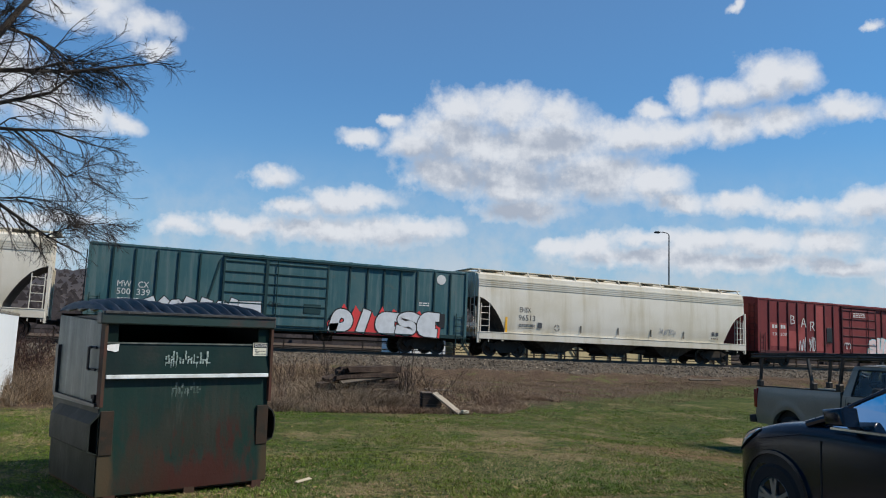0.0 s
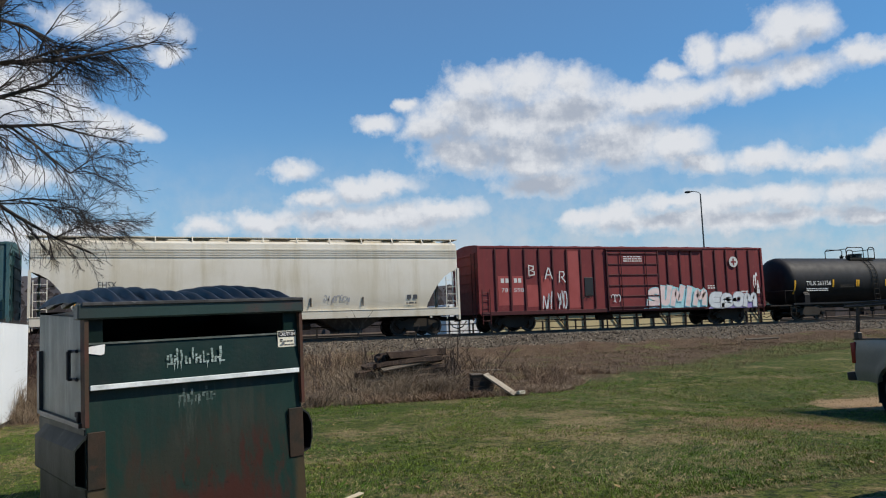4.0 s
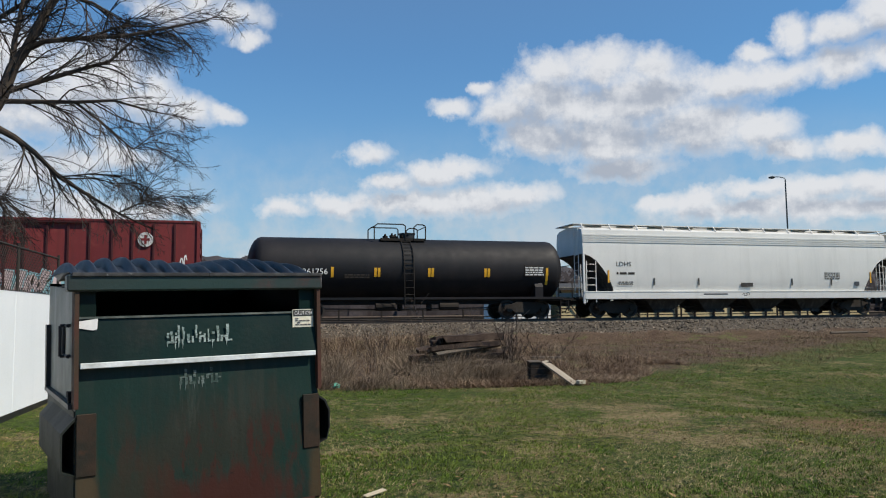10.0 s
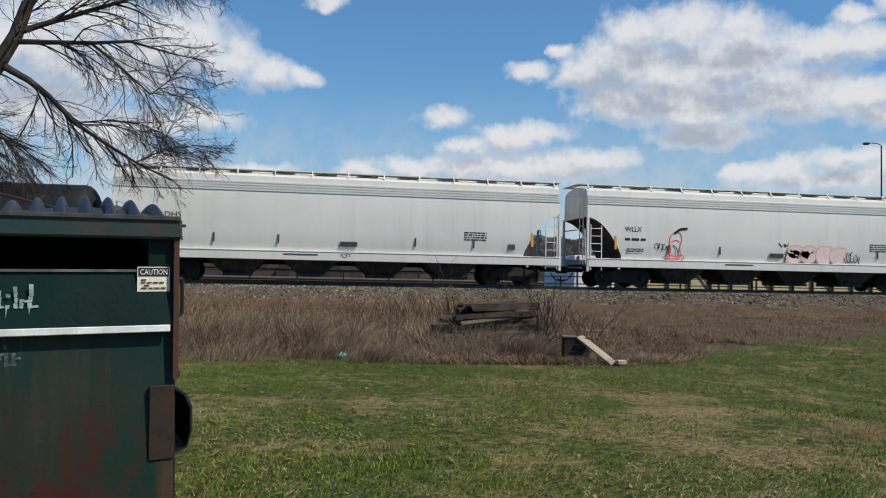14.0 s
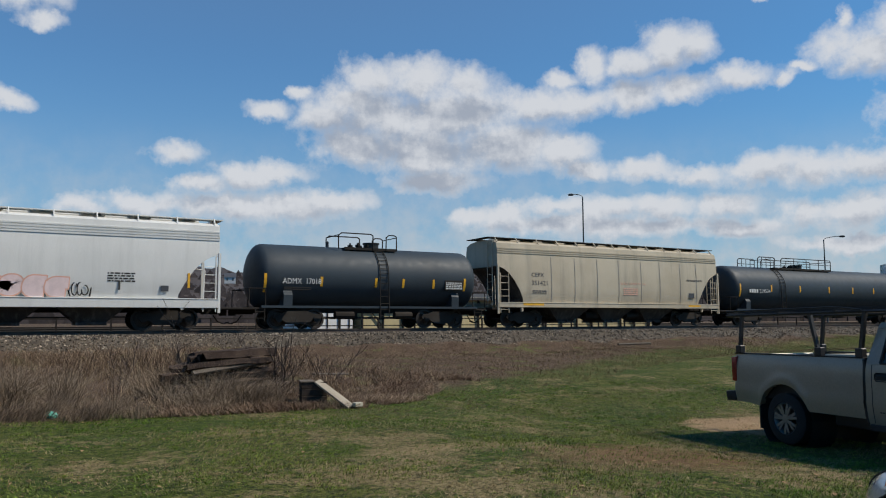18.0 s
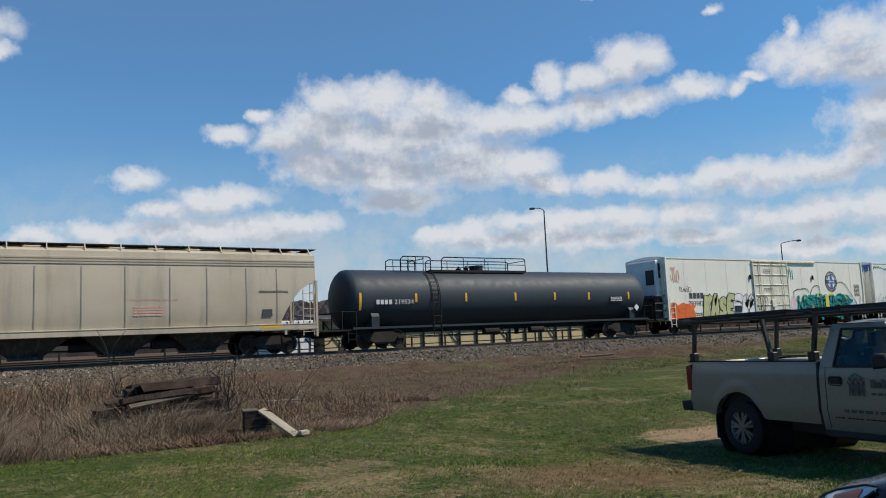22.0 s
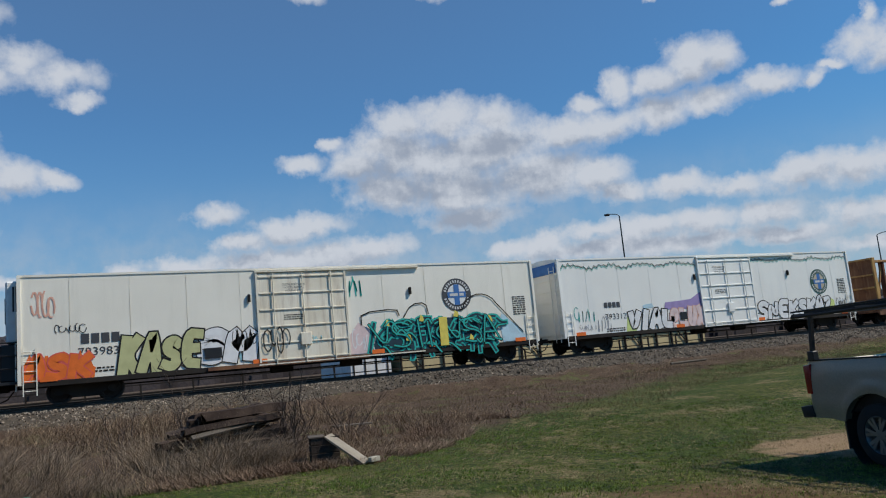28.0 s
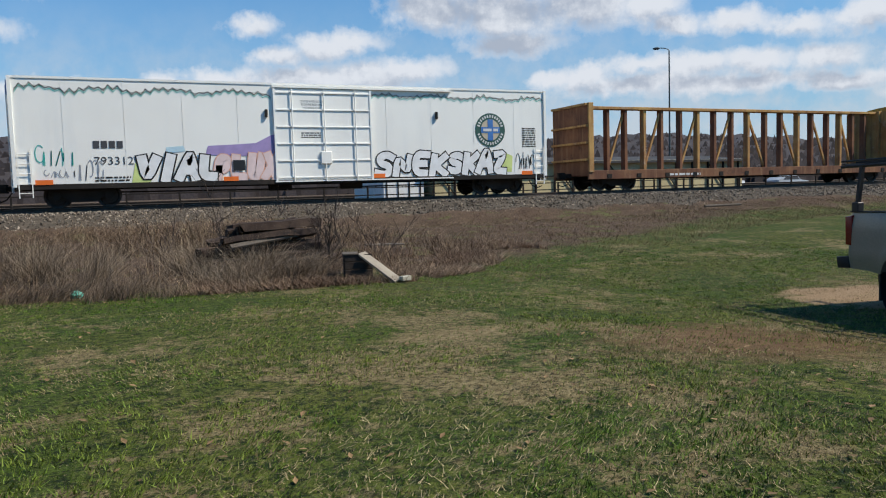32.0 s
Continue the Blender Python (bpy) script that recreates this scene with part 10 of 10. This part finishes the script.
def ridge(name, label, dist, lo, hi, el, rough, seed, step=0.4):
    """A far hill: a rising slope whose skyline is broken by tree tops."""
    g = G()
    crest, mid, foot = [], [], []
    az = lo
    while az <= hi:
        a = radians(az)
        h = dist * math.tan(radians(el(az)))
        h += rough * (noise.noise((az * 0.9, seed, 0)) + 0.6 * noise.noise((az * 3.7, seed, 1)) + 0.4 * noise.noise((az * 11.0, seed, 2)))
        c, s = math.cos(a), math.sin(a)
        foot.append((dist * 0.6 * s, dist * 0.6 * c, -2))
        mid.append((dist * 0.82 * s, dist * 0.82 * c, h * 0.6))
        crest.append((dist * s, dist * c, max(2.0, h)))
        az += step
    g.sheet([foot, mid, crest, [(x * 1.3, y * 1.3, -5) for x, y, z in crest]])
    return tagged(part(name, g, WOODS, smooth=True, normals=False), label, "hill", kind="structure")


ridge("backdrop_hill", "dark bare-wooded hill on the skyline", 900, -70, 64, lambda a: float(np.interp(a, [-70, -30, -5, 10, 20, 30, 40, 50, 58, 64], [5, 5.2, 4.4, 4.3, 3.2, 3.6, 3.7, 2.8, 1.8, 1.0])), 5.0, 2.0)
ridge("backdrop_hill", "low dark wooded rise far along the railway", 1200, 40, 120, lambda a: float(np.interp(a, [40, 60, 75, 120], [1.5, 1.6, 1.8, 2.2])), 5.0, 8.0)
# woods on the hill: a ragged fringe of bare crowns
FRINGE = surface("far_bare_crowns", (0.062, 0.050, 0.048), (0.045, 0.037, 0.038), 0.95, island=0.4, bump=0)
g = G()
rw = random.Random(5)
for i in range(5200):
    az = rw.uniform(-40, 62)
    d = rw.uniform(420, 860)
    t = (d - 540) / 360
    el_top = float(np.interp(az, [-70, -30, -5, 10, 20, 30, 40, 50, 58, 64], [5, 5.2, 4.4, 4.3, 3.2, 3.6, 3.7, 2.8, 1.8, 1.0]))
    zb = max(0.0, t) * 900 * math.tan(radians(el_top)) * 0.9 - 1
    a = radians(az)
    x, y, h, w = d * math.sin(a), d * math.cos(a), rw.uniform(7, 13), rw.uniform(2.5, 5)
    g.add([(x - w, y, zb), (x + w, y, zb), (x + w * 0.7, y, zb + h * 0.7), (x, y, zb + h), (x - w * 0.8, y, zb + h * 0.6), (x, y + w, zb)], [(0, 1, 2, 3, 4), (1, 5, 2), (5, 3, 2), (0, 4, 5), (5, 4, 3)])
tagged(part("far_woods", g, FRINGE, normals=False), "bare winter woods covering the hillside", "woods", kind="stuff")

# small houses on the hill
HOUSE = plain("white_house_siding", (0.55, 0.55, 0.54))
ROOF = plain("dark_shingle_roof", (0.07, 0.07, 0.075))
for i, (az, d, w) in enumerate(((3.2, 560, 9), (4.1, 575, 7), (10.3, 600, 8), (14.5, 590, 8))):
    a = radians(az)
    el_top = float(np.interp(az, [-5, 10, 20], [4.4, 4.3, 3.2]))
    zb = d * math.tan(radians(el_top)) - 9.5
    hs = thing("house", "small white house with a dark roof on the wooded hill", "house", pose(d * math.sin(a), d * math.cos(a), zb, 0, 0, -az))
    part("wall", G().box(-w / 2, -4, 0, w / 2, 4, 5), HOUSE, hs)
    part("roof", G().prism([(-4.6, 4.9), (0, 8.0), (4.6, 4.9)], "x", -w / 2 - 0.4, w / 2 + 0.4), ROOF, hs)
    for k in (-1, 1):
        part("window", G().box(k * w * 0.25 - 0.6, -4.05, 2.2, k * w * 0.25 + 0.6, -3.98, 3.8), M["ink"], hs)

# a yard behind the track: white and straw-yellow storage bays with posts, and a wire fence
YB = surface("straw_yellow_sheet_wall", (0.55, 0.46, 0.26), (0.48, 0.40, 0.22), 0.7, big=0.5, streak=(0.36, 0.30, 0.17), streak_amt=0.4)
shed = thing("storage_shed", "low straw-yellow storage shed with post bays behind the track", "shed", pose(22.2, 48.0, 0.55))
part("wall", G().box(0, 0, 0, 26.0, 4.0, 2.75, 0.02), YB, shed)
part("roof", G().prism([(-0.4, 2.7), (4.4, 3.2), (4.4, 3.05), (-0.4, 2.55)], "x", -0.3, 26.3), M["hop_under"], shed)
for i in range(18):
    part("bay_post", G().box(i * 1.5 - 0.05, -0.14, 0, i * 1.5 + 0.05, -0.02, 2.7), M["iron"], shed)
for i in range(0, 17, 3):
    part("bay_brace", G().beam((i * 1.5, -0.08, 2.5), (i * 1.5 + 1.5, -0.08, 0.7), 0.06, 0.06), M["iron"], shed)
part("bay_rail", G().box(0, -0.12, 1.7, 26, -0.04, 1.78), M["iron"], shed)
box = thing("white_trailer", "white box trailer parked behind the track", "trailer", pose(18.9, 48.2, 0.6))
part("body", G().box(0, 0, 0.55, 2.75, 6, 2.6, 0.03), M["white"], box)
for i in range(4):
    part("side_rib", G().box(0.2 + i * 0.75, -0.05, 0.6, 0.27 + i * 0.75, 0.0, 2.55), M["iron_grey"], box)
for i in range(2):
    part("wheel", G().cyl((0.5 + 1.5 * i, 0.2, 0.3), (0.5 + 1.5 * i, 0.45, 0.3), 0.38, n=16), TYRE, box)
yard = thing("yard_fence", "dark wire fence with rails beyond the track", "fence", pose(-20, 42.5, 0.55))
for i in range(34):
    part("fence_post", G().box(i * 2.4 - 0.04, -0.04, 0, i * 2.4 + 0.04, 0.04, 1.3), M["iron"], yard)
for z in (0.45, 0.85, 1.25):
    part("fence_rail", G().box(0, -0.02, z - 0.03, 79, 0.02, z + 0.03), M["iron"], yard)

# highway beyond, with a guard rail and street lamps
HWY = surface("far_asphalt", (0.10, 0.10, 0.10), (0.085, 0.085, 0.085), 0.9)
tagged(part("highway", G().box(-700, 56.5, 0.2, 900, 66.5, 0.62), HWY), "grey asphalt highway beyond the railway", "road", kind="structure")
gr = thing("guard_rail", "galvanised guard rail along the highway", "guard rail", pose(-100, 55.8, 0.6))
part("rail", G().prism([(0, 0.5), (0.05, 0.56), (0, 0.62), (0.05, 0.68), (0, 0.75), (0.07, 0.75), (0.07, 0.5)], "x", 0, 320), M["iron_grey"], gr)
for i in range(80):
    part("post", G().box(i * 4 - 0.06, 0.08, -0.4, i * 4 + 0.06, 0.2, 0.7), M["iron_grey"], gr)
POLE = surface("weathered_lamp_post_steel", (0.07, 0.085, 0.085), (0.05, 0.06, 0.06), 0.6, metal=0.3)
for i, (x, y, z, s, reach, turn) in enumerate(((76.25, 89.15, 20.3, -1, 1.75, -40), (126.8, 84.2, 16.0, 1, 2.9, -56), (186, 79, 15.6, -1, 2.4, -66))):
    lp = thing("street_lamp", "tall thin street lamp with a curved arm", "street lamp", pose(x, y, 0.3, 0, 0, turn))
    part("pole", G().cyl((0, 0, -2), (0, 0, z - 0.6), 0.16, 0.09, n=10), POLE, lp)
    pts = [(0, 0, z - 0.6)] + [(s * (reach - 0.2) * (1 - math.cos(q)), 0, z - 0.6 + 0.5 * math.sin(q)) for q in np.linspace(0.3, math.pi / 2, 6)]
    part("arm", G().tube(pts, 0.06), POLE, lp)
    part("lamp_head", G().lathe([(-0.45, 0.04), (-0.3, 0.16), (0.2, 0.2), (0.45, 0.10), (0.5, 0.0)], (s * reach, 0, z - 0.16), "x", 12), POLE, lp, smooth=True)

# traffic
def far_vehicle(name, label, color, L_, kind):
    v = thing(name, label, "car", pose(0, 61, 0.62))
    body = plain(name + "_paint", color, 0.35, 0.0, 0.5)
    if kind == "pickup":
        prof = [(-L_ / 2, 0.4), (-L_ / 2, 1.75), (0.15 * L_, 1.75), (0.24 * L_, 1.15), (0.48 * L_, 1.0), (0.5 * L_, 0.4)]
        win = [(0.02 * L_, 1.15), (0.02 * L_, 1.62), (0.135 * L_, 1.62), (0.2 * L_, 1.15)]
    else:
        prof = [(-L_ / 2, 0.35), (-L_ / 2, 0.95), (-0.3 * L_, 1.42), (0.08 * L_, 1.42), (0.22 * L_, 0.95), (0.48 * L_, 0.8), (0.5 * L_, 0.35)]
        win = [(-0.36 * L_, 0.98), (-0.27 * L_, 1.34), (0.06 * L_, 1.34), (0.17 * L_, 0.98)]
    part("body", rounded(prof, "y", -0.9, 0.9, 0.08), body, v, smooth=True)
    part("window", G().prism(win, "y", -0.915, 0.915), M["ink"], v)
    for k in (-0.3, 0.3):
        for s in (-0.8, 0.8):
            part("wheel", G().cyl((k * L_, s - 0.1, 0.33), (k * L_, s + 0.1, 0.33), 0.33, n=16), TYRE, v)
    return v


TRAFFIC = [(far_vehicle("utility_pickup", "white utility pickup with a closed cap driving on the highway", (0.75, 0.75, 0.74), 5.8, "pickup"), 58.0, 61.0, 24.0),
           (far_vehicle("hatchback", "silver hatchback driving on the highway", (0.45, 0.46, 0.47), 4.4, "car"), 67.5, 61.0, 24.0),
           (far_vehicle("sedan", "white sedan driving on the highway", (0.72, 0.72, 0.72), 4.6, "car"), 47.0, 64.5, -20.0)]

# a bird that darts across the sky
bird = thing("bird", "dark bird with spread wings in flight", "bird", pose(2.7, 8.3, 5.87))
FEATHER = surface("dark_brown_feathers", (0.035, 0.028, 0.025), (0.05, 0.04, 0.035), 0.8)
g = G().lathe([(-0.20, 0.0), (-0.15, 0.035), (-0.05, 0.055), (0.06, 0.05), (0.12, 0.032), (0.16, 0.035), (0.19, 0.02), (0.225, 0.0)], (0, 0, 0), "x", 12)
g.add([(-0.15, -0.02, 0), (-0.15, 0.02, 0), (-0.33, 0.055, 0), (-0.33, -0.055, 0), (-0.15, 0, 0.012), (-0.33, 0, 0.006)], [(0, 1, 2, 3), (0, 3, 5, 4), (1, 4, 5, 2)])
part("body", g, FEATHER, bird, smooth=True)
WINGS = []
for s in (-1, 1):
    g = G().sheet([[(0.09, 0, 0.02), (-0.08, 0, 0.012)], [(0.11, s * 0.15, 0.025), (-0.07, s * 0.15, 0.015)], [(0.05, s * 0.29, 0.015), (-0.06, s * 0.27, 0.008)], [(-0.04, s * 0.38, 0.004), (-0.07, s * 0.36, 0.002)]])
    g.sheet([[(x, y, z - 0.008) for x, y, z in r] for r in (((0.09, 0, 0.02), (-0.08, 0, 0.012)), ((0.11, s * 0.15, 0.025), (-0.07, s * 0.15, 0.015)), ((0.05, s * 0.29, 0.015), (-0.06, s * 0.27, 0.008)), ((-0.04, s * 0.38, 0.004), (-0.07, s * 0.36, 0.002)))])
    WINGS.append((part("wing", g, FEATHER, bird, normals=False), s))


# ---------------------------------------------------------------- what moves
# how far the train has rolled to the left, by time
ROLLED = [(0.0, 0.0), (1.5, 7.91), (2.5, 13.25), (4.5, 24.18), (6.0, 32.37), (7.5, 40.85), (9.0, 49.23), (10.5, 57.69), (12.0, 66.05), (13.5, 74.43), (14.5, 80.09), (16.5, 91.5), (18.0, 100.18), (19.5, 108.94), (21.0, 117.76), (22.5, 126.69), (24.0, 135.65), (25.5, 144.85), (26.5, 151.03), (28.5, 163.31), (30.0, 172.49), (31.0, 178.62), (32.0, 184.74)]


def rolled(t):
    return float(np.interp(t, [r[0] for r in ROLLED], [r[1] for r in ROLLED]))


def motions():
    for car in CARS:
        x = car.matrix_basis.translation.x
        walk(car, [(t, pose(x - s, YC, ZR)) for t, s in ROLLED])
    # wheels turn as the train rolls: rows every eighth of a second
    for k, ob in enumerate(WHEELS):
        x = ob.matrix_basis.translation.x
        walk(ob, [(t, pose(x, 0, 0.45, 0, -math.degrees(rolled(t) / 0.45), 0)) for t in np.arange(0.0, 32.01, 0.1)])

    # highway traffic, all the way along
    for ob, x, y, v in TRAFFIC:
        walk(ob, [(t, pose(x + v * (t - 32.0), y, 0.62, 0, 0, 0 if v > 0 else 180)) for t in (0.0, 8.0, 16.0, 24.0, 32.0)])
    # the bird crosses from the right and is gone
    way = Vector((-15.6, 8.2, 0.6))
    for_bird = lambda t: Vector((2.7, 8.3, 5.87)) + way * (t - 1.5)
    walk(bird, [(t, Matrix.Translation(for_bird(t)) @ pose(0, 0, 0, 0, 0, 152)) for t in (0.0, 1.5, 3.0, 10.0, 20.0, 32.0)])
    for ob, s in WINGS:
        rows = [(k * 0.1, pose(0, 0, 0, s * (12 + 34 * math.sin(k * 1.3)), 0, 0)) for k in range(31)]
        walk(ob, rows + [(32.0, pose(0, 0, 0, s * 12, 0, 0))])


motions()
